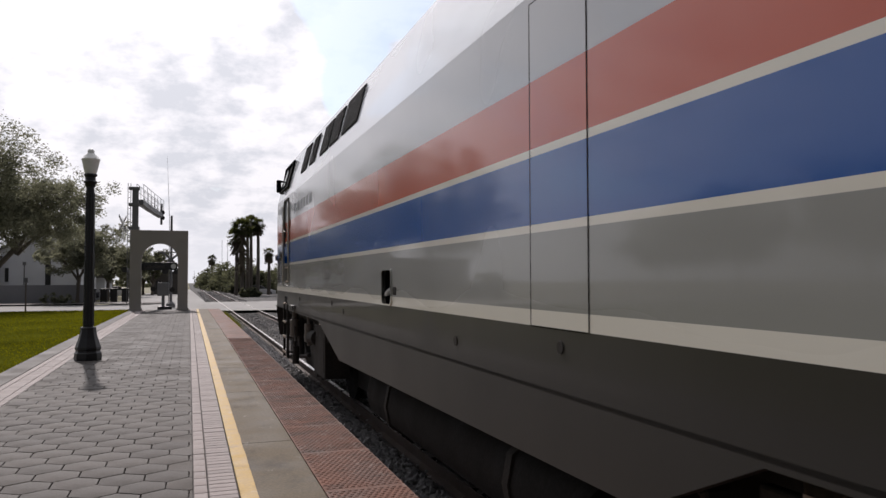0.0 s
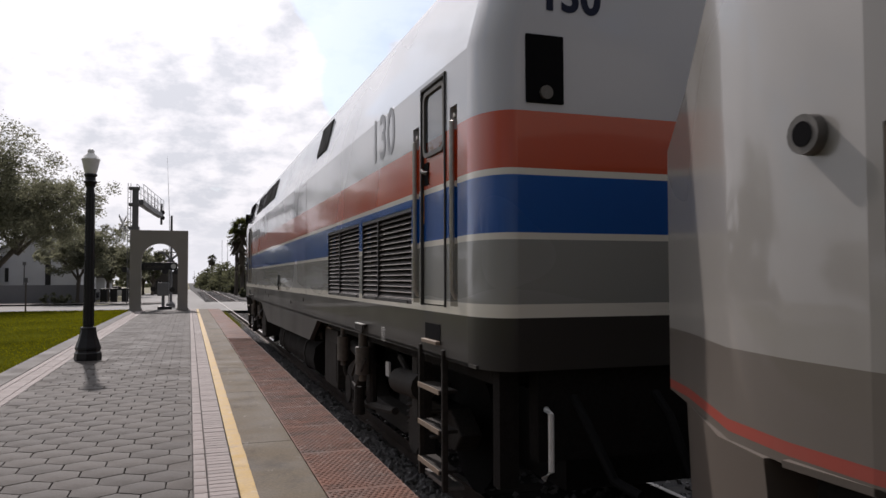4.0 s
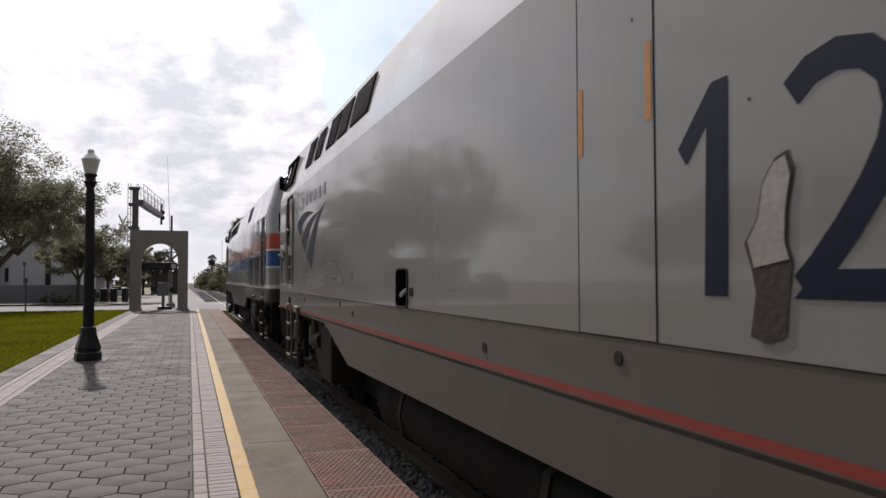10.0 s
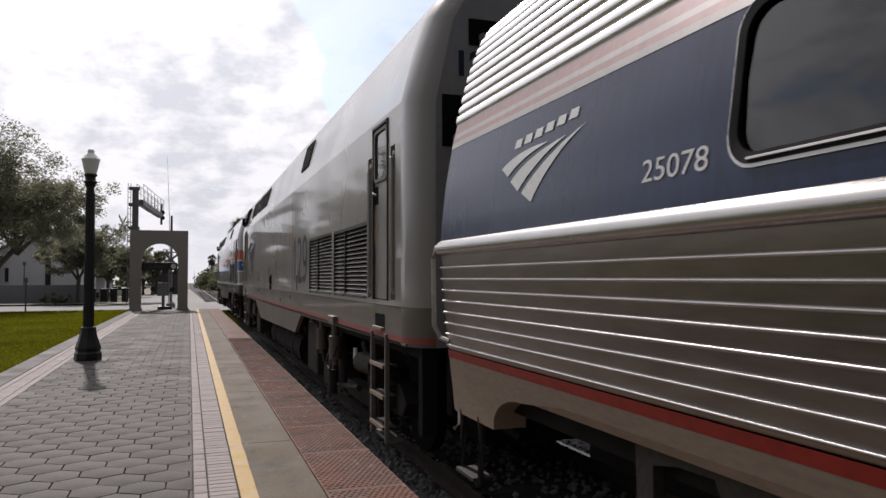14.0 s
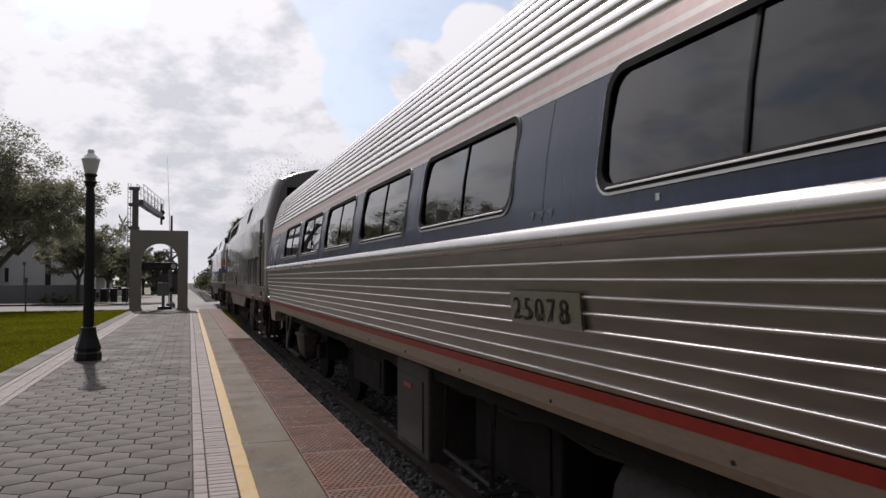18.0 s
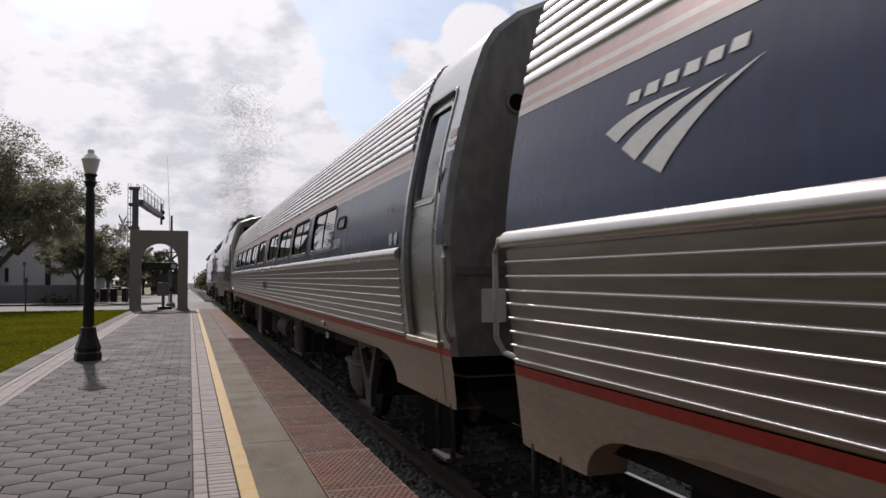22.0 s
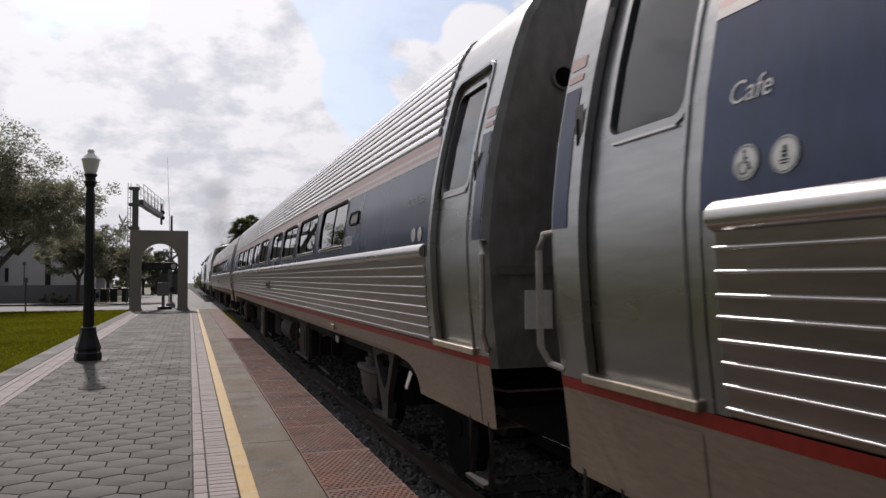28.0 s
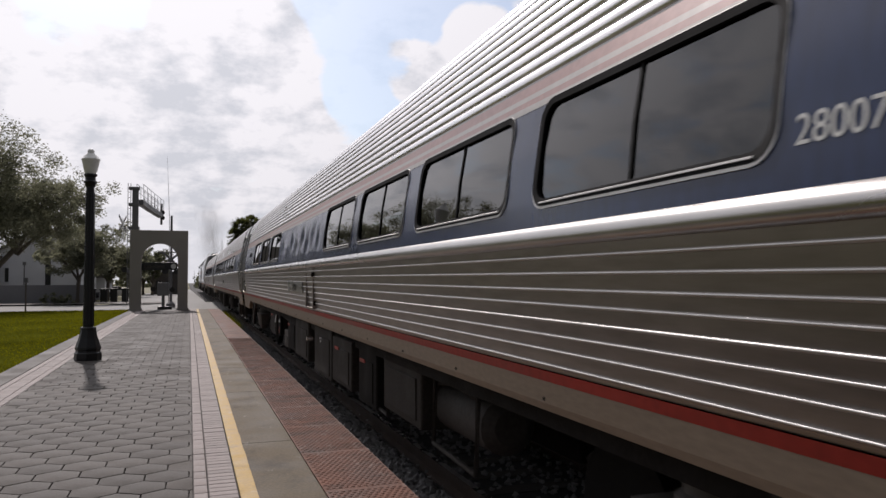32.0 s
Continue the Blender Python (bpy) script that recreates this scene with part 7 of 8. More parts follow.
# ---- arched portal with the station name ----
AY = 41.0
portal = thing("portal_arch", "grey stucco portal with a round arched opening over the platform end", "portal", on_ground(0, AY))
ax0, ax1, pl, pr, top, spring, crown_z = -2.86, -0.07, -2.33, -0.57, 4.10, 2.55, 3.43
pts_in = [(pl, -0.1), (pl, spring)] + [((pl + pr) / 2 - (pr - pl) / 2 * math.cos(a), spring + (crown_z - spring) * math.sin(a)) for a in (math.pi * k / 20 for k in range(1, 20))] + [(pr, spring), (pr, -0.1)]
outer = [(ax0, -0.1), (ax0, top), (ax1, top), (ax1, -0.1)]
g = Geo()
g.prism([outer[0], outer[1], outer[2], outer[3]] + list(reversed(pts_in)), "y", 0.0, 0.55)
part("arch_wall", g, M_STUCCO, portal, "", bevel=0.012)
for x0, x1 in ((ax0 - 0.05, pl + 0.05), (pr - 0.05, ax1 + 0.05)):
    g = Geo()
    g.box((x0, -0.05, -0.1), (x1, 0.6, 0.10))
    part("plinth", g, M_STUCCO, portal, "", bevel=0.01)
sign = thing("station_sign", "dark hanging station name sign under the arch", "sign", on_ground(0, AY + 0.25))
g = Geo()
g.box((-2.32, 0, 2.06), (-0.60, 0.06, 2.46))
part("board", g, M_LAMP, sign, "black sign board", bevel=0.01)
lettering("letters", "Lakeland", 0.28, M_KERB, sign, Matrix.Translation((-2.2, -0.004, 2.16)) @ Matrix(((1, 0, 0, 0), (0, 0, -1, 0), (0, 1, 0, 0), (0, 0, 0, 1))), "white station name")
g = Geo()
g.turned([(0.0, 0), (0.13, 0), (0.13, 0.004), (0.0, 0.004)], 16)
g.v = [(-0.78 + x, -0.006 - z, 2.26 + y) for x, y, z in g.v]
part("round_mark", g, M_SIGNW, sign, "round white mark")
for x in (-2.1, -0.8):
    g = Geo()
    g.tube([(x, 0.03, 2.46), (x, 0.03, 2.95 if x < -1.5 else 2.9)], 0.012, 6)
    part("hanger", g, M_LAMP, sign)

# ---- signal mast with bracket, ladder and gantry basket ----
my = 44.6
mast = thing("signal_mast", "grey steel railway signal mast with bracket arm and railed walkway", "signal mast", on_ground(-2.86, my, -0.3))
g = Geo()
g.box((-0.16, -0.16, 0), (0.16, 0.16, 6.95))
part("mast_column", g, M_MAST, mast, "", bevel=0.02)
g = Geo()
g.box((-0.32, -0.32, -0.1), (0.32, 0.32, 0.28))
part("mast_footing", g, M_KERB, mast, "concrete footing", bevel=0.02)
for z in (5.95, 4.65, 6.85):
    g = Geo()
    g.box((-0.34, -0.2, z), (0.22, 0.2, z + 0.16))
    part("mast_clamp", g, M_MAST, mast, "", bevel=0.01)
g = Geo()
for dx in (-0.12, 0.12):
    g.tube([(-0.30 + dx * 0.6, -0.22, 0.5), (-0.30 + dx * 0.6, -0.22, 7.2)], 0.02, 6)
lad = part("ladder", g, M_MAST, mast)
rungme = Geo().tube([(-0.37, -0.22, 0), (-0.23, -0.22, 0)], 0.012, 5).mesh("rung")
for k in range(21):
    r_ = part("rung", rungme, M_MAST, lad)
    r_.location.z = 0.7 + 0.3 * k
g = Geo()
arm = [(0.10, 0.16, 6.05), (0.45, 4.0, 6.0), (0.9, 8.4, 5.95)]
g.loft([[(x - 0.05, y, z), (x + 0.3, y, z), (x + 0.3, y, z + 0.3), (x - 0.05, y, z + 0.3)] for x, y, z in arm])
part("bracket_arm", g, M_MAST, mast, "boxed bracket arm", bevel=0.02)
for dx in (-0.05, 0.3):
    g = Geo()
    for lift in (0.35, 0.75, 1.15):
        g.tube([(x + dx, y, z + lift) for x, y, z in arm], 0.016, 5)
    for k in range(7):
        u = k / 6
        x, y, z = Vector(arm[0]).lerp(Vector(arm[2]), u)
        g.tube([(x + dx, y, z + 0.3), (x + dx, y, z + 1.15)], 0.014, 5)
    part("guard_rail", g, M_MAST, mast, "thin walkway railing")
g = Geo()
g.box((1.0, 8.2, 5.5), (1.14, 8.34, 6.9))
part("signal_post", g, M_MAST, mast)
for z in (5.95, 6.3):
    g = Geo()
    g.tube([(1.15, 8.0, z), (1.15, 8.3, z)], 0.13, 14)
    so = part("signal_head", g, M_LAMP, mast, "black round signal head", True)
    g = Geo()
    g.tube([(1.15, 8.3, z), (1.15, 8.55, z)], [0.14, 0.12], 12, False)
    part("hood", g, M_LAMP, so, "", True)
g = Geo()
g.tube([(-0.16, -0.1, 4.62), (-0.62, -0.1, 4.62)], 0.018, 6)
ca = part("crossbuck_arm", g, M_MAST, mast)
for s in (-1, 1):
    g = Geo()
    g.loft([[(-0.62 + w, -0.12 - 0.5 * s * u, 4.62 + 0.55 * u + dz) for w, dz in ((-0.012, -0.09), (0.012, -0.09), (0.012, 0.09), (-0.012, 0.09))] for u in (-1, 1)])
    part("crossbuck_board", g, M_SIGNW, mast, "white crossbuck board seen edge on")
g = Geo()
g.tube([(-0.5, -0.15, 2.45), (-0.5, 0.1, 2.45)], 0.16, 14)
part("flasher", g, M_LAMP, mast, "black flasher lamp", True)
for s in (-1, 1):
    g = Geo()
    g.prism([(-0.60, -0.42 * s - 0.07), (-0.60, -0.42 * s + 0.07), (0.60, 0.42 * s + 0.07), (0.60, 0.42 * s - 0.07)], "x", -0.015, 0.015)
    g.v = [(-0.75 + x * 1.0 + y * 0.24, 1.4 + y, 5.07 + z + 0.012 * s) for x, y, z in g.v]
    part("crossbuck_board", g, M_MAST, mast, "grey crossbuck board seen from its edge")
g = Geo()
g.tube([(-0.3, 0.0, 4.75), (-0.75, 1.3, 4.75)], 0.02, 6)
part("crossbuck_arm", g, M_MAST, mast, "", True)
# crossing post with flashers and control case
xs = thing("crossing_signal", "level-crossing signal post with black flasher lamps", "crossing signal", on_ground(-1.13, 52.0, -0.3))
g = Geo()
g.tube([(0, 0, -0.05), (0, 0, 6.1)], [0.09, 0.07], 12)
part("post", g, M_MAST, xs, "", True)
g = Geo()
g.turned([(0.0, -0.05), (0.3, -0.05), (0.28, 0.35), (0.12, 0.5), (0.0, 0.5)], 12)
part("post_base", g, M_MAST, xs, "", True)
g = Geo()
g.tube([(-0.8, -0.1, 3.7), (0.55, -0.1, 3.7)], 0.04, 8)
part("cross_arm", g, M_MAST, xs, "", True)
for x in (-0.35, 0.35):
    g = Geo()
    g.tube([(x, -0.35, 2.45), (x, 0.0, 2.45)], [0.2, 0.17], 16)
    part("flasher", g, M_LAMP, xs, "black flasher lamp", True)
for s in (-1, 1):
    g = Geo()
    g.loft([[(-0.55 * u, -0.14 - 0.01 * s, 3.7 * 0 + 3.2 + s * 0.5 * u + dz) for dz in (-0.09, 0.09)] + [(-0.55 * u, -0.12 - 0.01 * s, 3.2 + s * 0.5 * u + dz) for dz in (0.09, -0.09)] for u in (-1, 1)])
    part("crossbuck_board", g, M_MAST, xs, "grey back of the crossbuck")
cs = thing("control_case", "grey steel control case on a post", "control box", on_ground(-1.45, 47.2, -0.3))
g = Geo()
g.box((-0.32, -0.25, 0.95), (0.32, 0.25, 1.72))
part("case", g, M_MAST, cs, "", bevel=0.03)
g = Geo()
g.tube([(0, 0, -0.05), (0, 0, 1.0)], 0.09, 10)
part("case_post", g, M_MAST, cs, "", True)
for x, z in ((-0.55, 1.35), (0.5, 1.3)):
    g = Geo()
    g.tube([(x, -0.2, z), (x, 0.1, z)], [0.15, 0.12], 12)
    part("flasher", g, M_LAMP, cs, "", True)
g = Geo()
g.box((-0.3, -0.3, -0.06), (0.5, 0.3, 0.32))
part("case_base", g, M_LAMP, cs, "", bevel=0.02)
whip = thing("radio_mast", "thin tall radio whip by the crossing", "antenna", on_ground(-1.3, 53.5, -0.3))
g = Geo()
g.tube([(0, 0, -0.05), (0.0, 0, 6.0), (-0.18, 0, 10.2)], [0.028, 0.02, 0.006], 6)
part("whip", g, M_MAST, whip, "", True)


# ---- buildings across the road ----
hall = thing("hall", "white painted hall with a gabled front behind the trees", "building", on_ground(0, 73, -0.35))
g = Geo()
g.prism([(-15.4, 0), (-9.2, 0), (-9.2, 4.6), (-12.4, 6.4), (-15.4, 4.6)], "y", 0, 16)
part("hall_wall", g, M_WHITEW, hall, "white painted wall")
g = Geo()
for a, b in (((-15.7, 4.42), (-12.4, 6.45)), ((-12.4, 6.45), (-8.9, 4.42))):
    g.loft([[(a[0], y, a[1]), (b[0], y, b[1]), (b[0], y, b[1] + 0.18), (a[0], y, a[1] + 0.18)] for y in (-0.4, 16.4)])
part("hall_roof", g, M_ROOFS, hall, "dark pitched roof")
for x0, x1, z0, z1, nm in ((-15.0, -14.7, 1.9, 3.1, "window"), (-11.9, -11.45, 1.3, 3.9, "window")):
    g = Geo()
    g.box((x0, -0.05, z0), (x1, 0.02, z1))
    wo = part(nm, g, M_LAMP, hall, "dark tall window")
    g = Geo()
    for u in (x0 - 0.08, x1):
        g.box((u, -0.09, z0 - 0.06), (u + 0.08, 0.0, z1 + 0.06))
    part("window_frame", g, M_WHITEW, wo)
annex = thing("annex", "dark grey shed beside the white hall", "building", on_ground(0, 72, -0.35))
g = Geo()
g.box((-24, 0, 0), (-15.5, 10, 3.9))
part("annex_wall", g, M_GREYW, annex)
g = Geo()
g.box((-24.3, -0.4, 3.9), (-15.2, 10.3, 4.15))
part("annex_roof", g, M_ROOFS, annex, "flat dark roof", bevel=0.03)
low = thing("pavilion", "low pale building with a shallow pitched roof", "building", on_ground(0, 86, -0.4))
g = Geo()
g.box((-10.6, 0, 0), (-8.4, 8, 2.4))
part("pavilion_wall", g, M_WHITEW, low)
g = Geo()
g.prism([(-11.2, 2.35), (-7.9, 2.35), (-9.5, 3.15)], "y", -0.6, 8.4)
part("pavilion_roof", g, M_ROOFS, low)
shop = thing("shop_building", "pale low building across the crossing", "building", on_ground(0, 118, -0.4))
g = Geo()
g.box((-5.2, 0, 0), (-1.2, 12, 3.3))
part("shop_wall", g, M_KERB, shop)
g = Geo()
g.box((-5.35, -0.2, 3.3), (-1.05, 12.2, 3.5))
part("shop_roof", g, M_KERB, shop, "", bevel=0.02)
for x in (-4.6, -3.2):
    g = Geo()
    g.box((x, -0.05, 0.9), (x + 0.9, 0.02, 2.1))
    part("window", g, M_LAMP, shop, "dark shop window")
wall = tagged(part("garden_wall", Geo().box((-26, 66.4, -0.75), (-8.0, 66.7, 1.0)), M_GREYW), "dark grey rendered wall along the far pavement", "wall", kind="structure")
kerbline = strip("pavement", [-60, -20, -12, -8, -5, -2], [62.0, 62.2, 64, 66.4], -0.14, M_KERB, label="pale concrete pavement across the road", category="pavement", thick=0.2)
for x, y in ((-7.6, 68), (-6.9, 70), (-6.2, 71), (-5.4, 72.5), (-8.3, 67.5)):
    f = thing("planter", "dark square planter post by the pavement", "planter", on_ground(x, y, -0.25))
    g = Geo()
    g.box((-0.28, -0.28, 0), (0.28, 0.28, 1.15))
    part("planter_body", g, M_LAMP, f, "", bevel=0.03)
    g = Geo()
    g.box((-0.34, -0.34, 1.1), (0.34, 0.34, 1.2))
    part("planter_rim", g, M_LAMP, f, "", bevel=0.02)
for x, y, h in ((-9.2, 48.3, 1.7), (-13.6, 71.5, 3.2), (-5.8, 76, 2.6)):
    f = thing("sign_post", "thin pole with a small dark fitting", "post", on_ground(x + 0.35, y, -0.15))
    g = Geo()
    g.tube([(0, 0, -0.05), (0, 0, h)], 0.045, 8)
    part("pole", g, M_BARK if h < 2 else M_MAST, f, "", True)
    g = Geo()
    g.box((-0.12, -0.12, h - 0.1), (0.12, 0.12, h + 0.18))
    part("fitting", g, M_MAST, f, "", bevel=0.02)


def car(label, m, material):
    """A parked car, seen far off."""
    c = thing("car", label, "car", m, "cars parked beyond the crossing")
    g = Geo()
    g.prism([(-2.2, 0.28), (-2.25, 0.7), (-2.0, 0.88), (-1.2, 0.95), (1.0, 0.98), (1.9, 0.84), (2.2, 0.66), (2.2, 0.28)], "y", -0.86, 0.86)
    part("body", g, material, c, "", bevel=0.06)
    g = Geo()
    g.loft([[(-1.5, -0.8, 0.93), (1.15, -0.8, 0.95), (1.15, 0.8, 0.95), (-1.5, 0.8, 0.93)], [(-0.95, -0.66, 1.43), (0.45, -0.66, 1.43), (0.45, 0.66, 1.43), (-0.95, 0.66, 1.43)]])
    part("cabin", g, M_LAMP, c, "dark glazed cabin", bevel=0.05)
    for x in (-1.4, 1.4):
        for y in (-0.8, 0.8):
            g = Geo()
            g.tube([(x, y - 0.1, 0.32), (x, y + 0.1, 0.32)], 0.32, 16)
            w = part("wheel", g, M_RUBBER, c, "", True)
            g = Geo()
            g.tube([(x, y - 0.105, 0.32), (x, y + 0.105, 0.32)], 0.18, 12)
            part("rim", g, M_MAST, w, "", True)
    for y in (-0.6, 0.6):
        g = Geo()
        g.box((2.17, y - 0.16, 0.6), (2.23, y + 0.16, 0.74))
        part("headlight", g, M_GLOBE, c)
    return c


M_CARW = mat("white_car_paint", (0.6, 0.6, 0.6), 0.25, 0, 0.05, 2, 20, 0)
M_CARD = mat("dark_car_paint", (0.05, 0.05, 0.06), 0.25, 0, 0.05, 2, 20, 0)
car("white car parked under the street trees", on_ground(-8.6, 99, -0.4, 15), M_CARW)
car("dark car parked under the street trees", on_ground(-9.4, 88, -0.4, 80), M_CARD)
car("white car waiting near the far crossing", on_ground(8.8, 104, -0.42, 5), M_CARW)
for x, y, h in ((5.6, 142, 9.4), (6.7, 145, 9.6), (1.0, 170, 4.2), (9.0, 78, 6.5)):
    f = thing("utility_pole", "thin grey utility pole beside the track", "utility pole", on_ground(x, y, -0.4))
    g = Geo()
    g.tube([(0, 0, -0.1), (0, 0, h)], [0.05, 0.03], 8)
    part("pole", g, M_MAST, f, "", True)
    g = Geo()
    g.turned([(0.0, h - 0.02), (0.06, h), (0.04, h + 0.12), (0.0, h + 0.13)], 8)
    part("pole_cap", g, M_MAST, f)
passing = car("white car driving along the distant road", on_ground(70, 235, -0.36, 180), M_CARW)
strip("road", [-130, -30, 0, 4, 12, 30, 90], [231, 235, 239], lambda x, y: -0.36, M_ASPH, label="distant pale road", category="road", thick=0.1)
far_road = strip("road", [-90, -30, 0, 4, 12, 30, 90], [124, 127, 130, 133], lambda x, y: -0.28, M_ASPH, label="pale road beyond the crossing", category="road", thick=0.12)
lot = strip("road", [6.2, 9, 14, 40], [62.2, 70, 85, 100, 112], lambda x, y: -0.29, M_ASPH, label="pale parking ground beside the track", category="road", thick=0.12)


# ---- thin exhaust over the locomotives: fine specks of soot in soft clouds ----
M_SOOT = mat("brown_soot", (0.22, 0.19, 0.155), 1.0, 0, 0.2, 1, 10, 0, spec=0.0)
PUFFS = []
for k, (dy, back, rise, dx) in enumerate(((3.0, 0.0, 0.2, 0.0), (2.0, -1.5, 1.2, -0.2), (1.0, -3.0, 2.2, -0.6), (-1.0, -5.0, 3.1, -0.9), (-2.0, -7.0, 3.9, -0.7), (-3.0, -9.5, 4.6, -1.3), (19.5, 0.0, 0.3, 0.0), (18.5, -2.0, 1.5, -0.4), (17.5, -4.0, 2.8, -0.9), (16.5, -6.5, 4.0, -0.6))):
    rr = random.Random(70 + k)
    g = Geo()
    while len(g.v) < 4 * (3600 if k < 6 else 2400):
        c = Vector((rr.gauss(0, 0.62), rr.gauss(0, 0.8), rr.gauss(0, 0.55)))
        if abs(c.x) > 1.3 or abs(c.z) > 1.15 or c.length > 1.9:
            continue
        a = Vector((rr.gauss(0, 1), rr.gauss(0, 1), rr.gauss(0, 1))).normalized()
        b = a.cross(Vector((rr.gauss(0, 1), rr.gauss(0, 1), rr.gauss(0, 1)))).normalized()
        a, b = a * 0.008, b * 0.008
        g.add([c - a - b, c + a - b, c + a + b, c - a + b], [(0, 1, 2, 3)])
    me = bpy.data.meshes.new("exhaust_smoke")
    me.from_pydata(g.v, [], g.f)
    puff = tagged(part("exhaust_smoke", me, M_SOOT), "thin brownish puff of diesel exhaust over the train", "smoke", "puffs of exhaust", "stuff")
    PUFFS.append((puff, dy, back, rise, dx))


# ---- pieces of the platform ----
# hexagonal pavers
HEXW, ROW = 0.325, 0.2815


def hexagon(x, y):
    r, h = HEXW / math.sqrt(3) - 0.0042, 0.05
    top_r = r - 0.004
    g = Geo()
    ring = lambda q, z: [(x + q * math.sin(math.tau * k / 6), y + q * math.cos(math.tau * k / 6), z) for k in range(6)]
    g.loft([ring(r, -h), ring(r, -0.005), ring(top_r, 0.0)])
    return g


spots = []
row = 0
y = 1.2
while y < P1 - 0.2:
    x = WX0 - 0.19 - (HEXW / 2 if row % 2 else 0)
    while x > -1.96:
        spots.append((x, y))
        x -= HEXW
    y += ROW
    row += 1
pieces("paver", spots, hexagon, M_HEX, platform, lambda x, y: 3.2 < y < 12.2, "far grey hexagonal pavers", "paver_field")
# pavers cut off along the borders
fill = Geo()


def cut_paver(x, y, lo, hi):
    """A paver of which only the part between two x limits is left."""
    poly = [(x + r * math.sin(math.tau * k / 6), y + r * math.cos(math.tau * k / 6)) for r in (HEXW / math.sqrt(3) - 0.0042,) for k in range(6)]
    for limit, sign in ((lo, 1), (hi, -1)):
        out = []
        for a, b in zip(poly, poly[1:] + poly[:1]):
            ina, inb = (a[0] - limit) * sign >= 0, (b[0] - limit) * sign >= 0
            if ina:
                out.append(a)
            if ina != inb:
                u = (limit - a[0]) / (b[0] - a[0])
                out.append((limit, a[1] + (b[1] - a[1]) * u))
        poly = out
    if len(poly) > 2:
        top_ = fall(y) + random.uniform(-0.002, 0.001)
        fill.loft([[(a, b, top_ - 0.05) for a, b in poly], [(a, b, top_) for a, b in poly]])


row = 0
y = 1.2
while y < P1 - 0.2:
    first = WX0 - 0.19 - (HEXW / 2 if row % 2 else 0)
    cut_paver(first + HEXW, y, WX0 - 0.5, WX0 - 0.004)
    x = first
    while x > -1.96:
        x -= HEXW
    cut_paver(x, y, -2.124, 0)
    cut_paver(x - HEXW, y, -2.124, 0)
    y += ROW
    row += 1
tagged(part("edge_pavers", fill, M_HEX, platform, "cut pavers along the borders"), kind="stuff")


def brick(w, l):
    def make(x, y):
        g = Geo()
        a, b, c = w / 2 - 0.003, l / 2 - 0.003, 0.004
        g.loft([[(x + sx * u, y + sy * v, z) for sx, sy in ((-1, -1), (1, -1), (1, 1), (-1, 1))] for u, v, z in ((a, b, -0.05), (a, b, -0.004), (a - c, b - c, 0.0))])
        return g
    return make


pieces("brick", [(WX1 - 0.1045, 2.0 + 0.104 * k) for k in range(388)], brick(0.203, 0.104), M_BRICK, platform, lambda x, y: 3 < y < 19, "far pale bricks of the border", "brick_row", 0.002)
pieces("brick", [(WX0 + 0.052, 2.05 + 0.208 * k) for k in range(194)], brick(0.102, 0.208), M_BRICK, platform, lambda x, y: 3 < y < 19, "far pale bricks of the border", "brick_row", 0.002)
for x in (-2.49, -2.18):
    pieces("brick", [(x, 8.0 + 0.208 * k + (0.1 if x < -2.3 else 0)) for k in range(165)], brick(0.102, 0.208), M_BRICK, platform, lambda x, y: 9 < y < 20, "far pale bricks along the kerb", "brick_row", 0.002)
pieces("brick", [(-2.335, 8.0 + 0.104 * k) for k in range(330)], brick(0.203, 0.104), M_BRICK, platform, lambda x, y: 9 < y < 18, "far pale bricks along the kerb", "brick_row", 0.002)

# yellow line with a worn edge
line = Geo()
rows = []
y = 1.5
while y < P1:
    w = 0.006 * noise.noise((0, y * 2.3, 0)) + 0.004 * noise.noise((5, y * 9, 0))
    rows.append([(WX1 + 0.004, y, 0.0015 + fall(y)), (WX1 + 0.006, y, 0.0045 + fall(y)), (YX1 + w, y, 0.0045 + fall(y)), (YX1 + w + 0.002, y, 0.0005 + fall(y))])
    y += 0.12
line.loft(rows, False)
part("yellow_line", line, M_YLINE, platform, "worn yellow safety line")
# concrete slabs
cuts = [-6.0, -2.65, 0.7, 3.95, 7.25, 10.53, 13.8, 17.1, 20.4, 23.7, 27.0, 30.3, 33.6, 36.9, 40.2, P1]
for a, b in zip(cuts, cuts[1:]):
    g = Geo()
    n = 4
    g.loft([[(x, a + 0.006 + (b - a - 0.012) * k / n, z + fall(a + (b - a) * k / n)) for x, z in ((WX1 + 0.004, -0.08), (WX1 + 0.004, 0.0), (CX1 - 0.004, 0.0), (CX1 - 0.004, -0.08))] for k in range(n + 1)])
    part("slab", g, M_CONC, platform, "worn concrete slab", bevel=0.005)
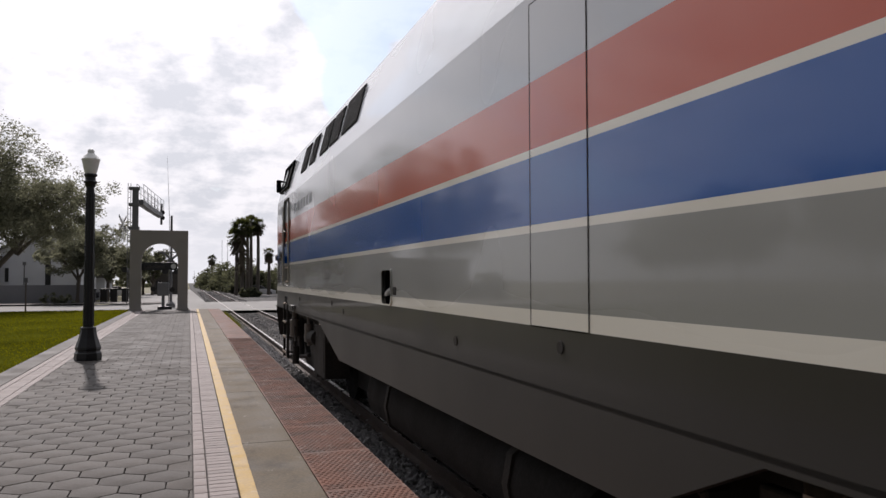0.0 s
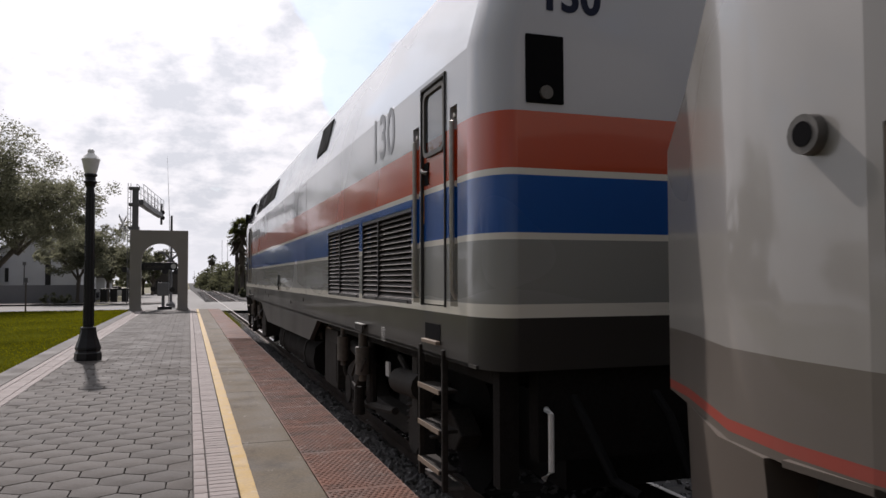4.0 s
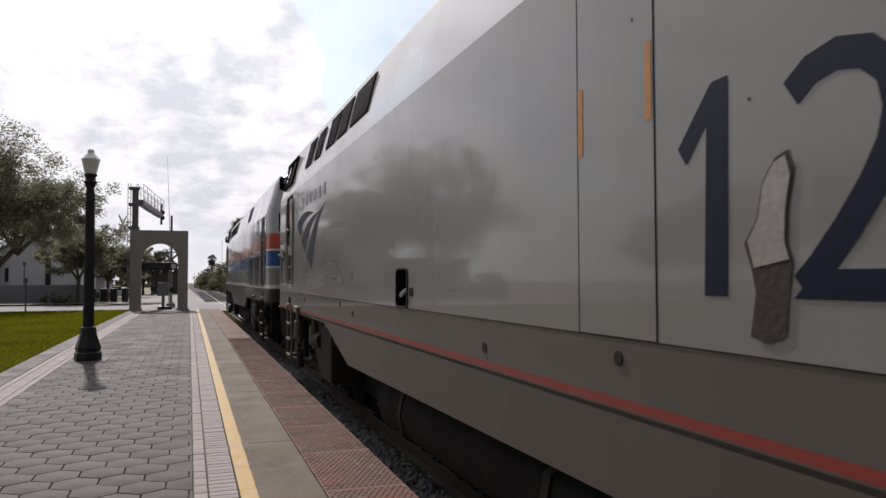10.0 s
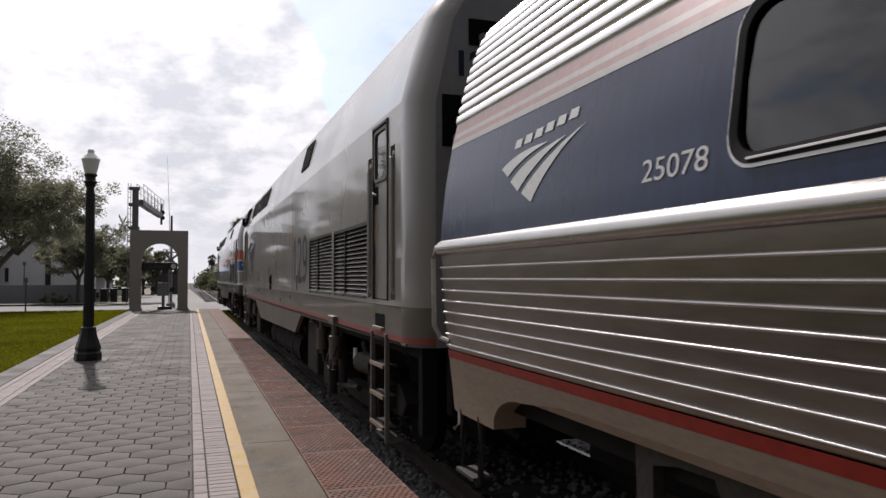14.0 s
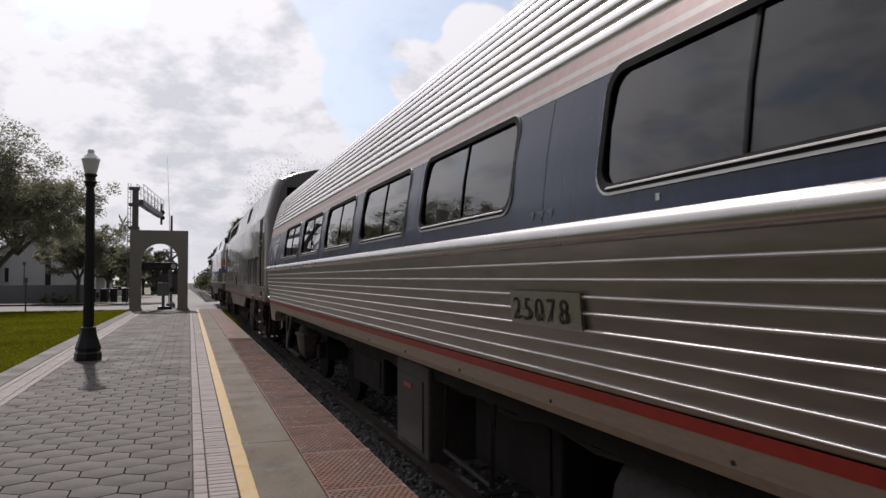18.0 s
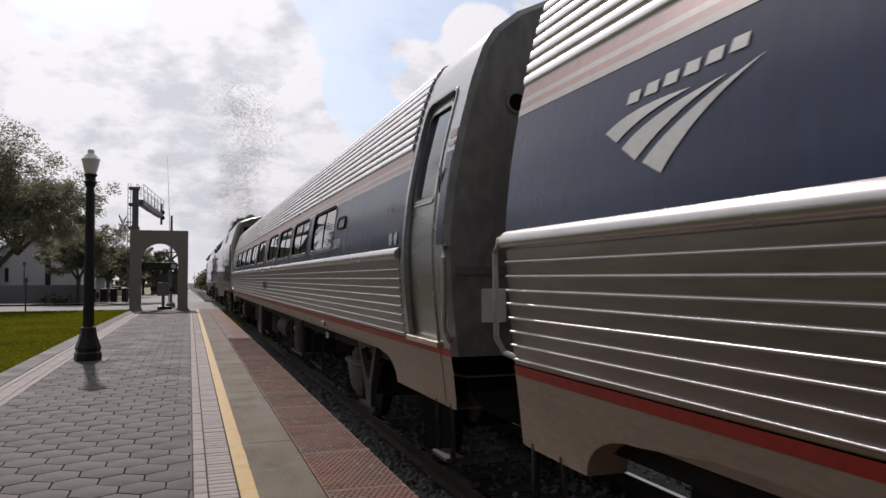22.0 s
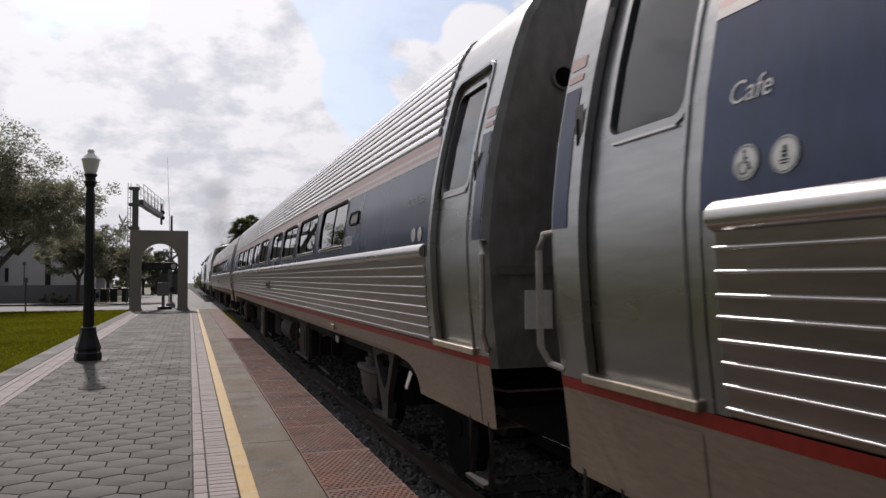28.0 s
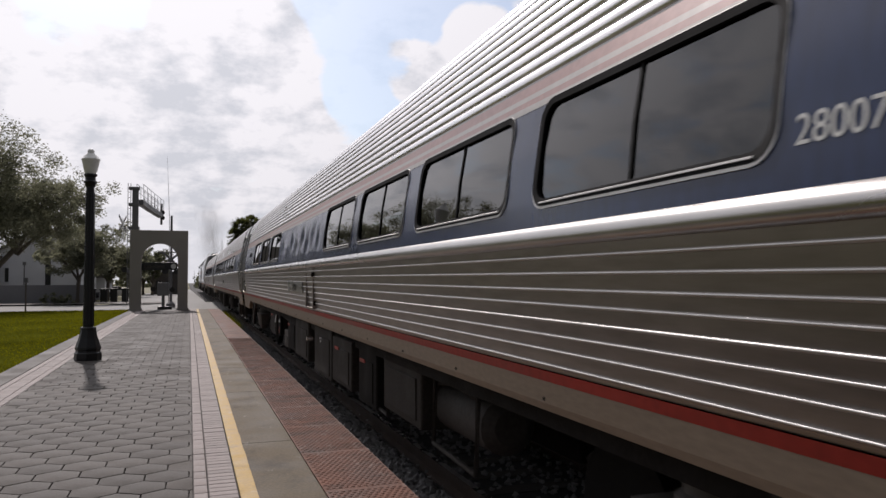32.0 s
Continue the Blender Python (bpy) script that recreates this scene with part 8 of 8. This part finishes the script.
# tactile tiles with raised bars in a diamond grid
y = 0.6
tile = 1.22
while y < P1 - 0.1:
    b = min(y + tile, P1)
    g = Geo()
    n = 2
    g.loft([[(x, y + 0.003 + (b - y - 0.006) * k / n, z + fall(y + (b - y) * k / n)) for x, z in ((CX1 + 0.003, -0.06), (CX1 + 0.003, 0.0), (TX1, 0.0), (TX1, -0.06))] for k in range(n + 1)])
    to = part("tactile_tile", g, M_TACT, platform, "worn red tactile tile")
    if 2.5 < y < 19:
        d = Geo()
        s = 0.047
        nx, ny = int((TX1 - CX1 - 0.03) / s), int((b - y) / s)
        for i in range(nx):
            for j in range(ny):
                cx, cy = CX1 + 0.03 + (i + (0.5 if j % 2 else 0)) * s, y + 0.02 + j * s * 0.985
                if cx > TX1 - 0.02:
                    continue
                r, h = 0.017, 0.0055
                z = fall(cy)
                ring = [(cx + r, cy, z), (cx, cy + r, z), (cx - r, cy, z), (cx, cy - r, z)]
                up = [(cx + r * 0.5, cy, z + h), (cx, cy + r * 0.5, z + h), (cx - r * 0.5, cy, z + h), (cx, cy - r * 0.5, z + h)]
                d.add(ring + up, [(0, 1, 5, 4), (1, 2, 6, 5), (2, 3, 7, 6), (3, 0, 4, 7), (4, 5, 6, 7)])
        me = bpy.data.meshes.new("tile_studs")
        me.from_pydata(d.v, [], d.f)
        tagged(part("tile_studs", me, M_TACT, to), kind="stuff")
    y = b

# ---- ballast stones, ties ----
stones = Geo()
base_v = [Vector(v).normalized() for v in ((1, 0, 0.2), (-1, 0.1, 0), (0, 1, 0), (0.1, -1, 0.1), (0, 0, 1), (0, 0.1, -1))]
base_f = [(0, 2, 4), (2, 1, 4), (1, 3, 4), (3, 0, 4), (2, 0, 5), (1, 2, 5), (3, 1, 5), (0, 3, 5)]


def stone(x, y, z, r):
    q = Euler((random.uniform(0, 6), random.uniform(0, 6), random.uniform(0, 6))).to_matrix()
    stones.add([q @ (v * r * random.uniform(0.7, 1.25)) + Vector((x, y, z)) for v in base_v], base_f)


for _ in range(7500):
    y = 2.5 + 41 * random.random() ** 1.7
    x = TX1 + 0.03 + 0.62 * random.random()
    w = (x - TX1) / 0.62
    stone(x + drift(y), y, -0.21 - 0.21 * w + random.uniform(-0.015, 0.03) + level(y), random.uniform(0.022, 0.045))
for _ in range(5000):
    y = 2.5 + 41 * random.random() ** 1.4
    x = random.uniform(2.2, 4.7)
    stone(x + drift(y), y, -0.45 + random.uniform(-0.01, 0.02) + level(y), random.uniform(0.022, 0.045))
for _ in range(2500):
    y = random.uniform(62, 120)
    stone(random.uniform(1.5, 5.0) + drift(y), y, -0.45 + level(y), random.uniform(0.04, 0.07))
me = bpy.data.meshes.new("ballast_stones")
me.from_pydata(stones.v, [], stones.f)
tagged(part("ballast_stones", me, M_BALLAST), "crushed grey ballast stones beside the rails", "ballast", kind="stuff")
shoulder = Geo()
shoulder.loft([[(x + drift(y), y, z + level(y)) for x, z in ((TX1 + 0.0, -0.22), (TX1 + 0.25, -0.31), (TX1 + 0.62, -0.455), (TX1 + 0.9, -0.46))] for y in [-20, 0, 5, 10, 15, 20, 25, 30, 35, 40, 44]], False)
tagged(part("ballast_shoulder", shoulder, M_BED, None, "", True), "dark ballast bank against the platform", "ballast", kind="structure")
tie_me = Geo().box((-1.3, -0.11, -0.34), (1.3, 0.11, -0.168)).mesh("tie")
y = -14.0
while y < 110:
    if not 44.2 < y < 62.3:
        t = part("tie", tie_me, M_TIE, track)
        t.location = (TRACK_X + drift(y), y, RAIL_Z + level(y))
    y += 0.54

# ---- grass ----
grass = Geo()
for _ in range(34000):
    y = 6 + 38 * random.random() ** 0.8
    x = -2.89 - (9.0) * random.random() ** 1.5
    a = random.uniform(0, math.tau)
    h = random.uniform(0.02, 0.05)
    z = -0.035 + fall(y)
    c, s = math.cos(a) * 0.012, math.sin(a) * 0.012
    grass.add([(x - c, y - s, z), (x + c, y + s, z), (x + random.uniform(-0.03, 0.03), y + random.uniform(-0.03, 0.03), z + h)], [(0, 1, 2)])
me = bpy.data.meshes.new("grass")
me.from_pydata(grass.v, [], grass.f)
tagged(part("grass", me, M_BLADE), "short yellow-green mown grass", "grass", kind="stuff")


# ---- motion of the train ----
def motions():
    moments = [i / 2 for i in range(65)]
    walk(passing, [(t, on_ground(0.8 - 5.8 * (t - 12), 235, -0.36, 180)) for t in (0, 8, 16, 24, 32)])
    for ob, dy, back, rise, dx in PUFFS:
        rows = []
        for t in range(0, 33, 2):
            u = max(0.0, min(1.0, (t - 16) / 6))
            u = u * u * (3 - 2 * u)
            y = LOCO_MID - SLACK + dy + back * u + gone(t)
            rows.append((t, Matrix.Translation((TRACK_X + drift(y) + dx * u, y, RAIL_Z + 2.75 + (1.7 + 0.75 * rise) * u + level(y)))))
        walk(ob, rows)
    for ob, sets, y, span in TRAIN:
        walk(ob, [(t, on_track(y + gone(t), span)) for t in moments])
        fine = [i / 10 for i in range(321)]
        for w, r in sets:
            at = Matrix.Translation(w.location)
            walk(w, [(t, at @ Matrix.Rotation(-gone(t) / r, 4, "X")) for t in fine])


motions()
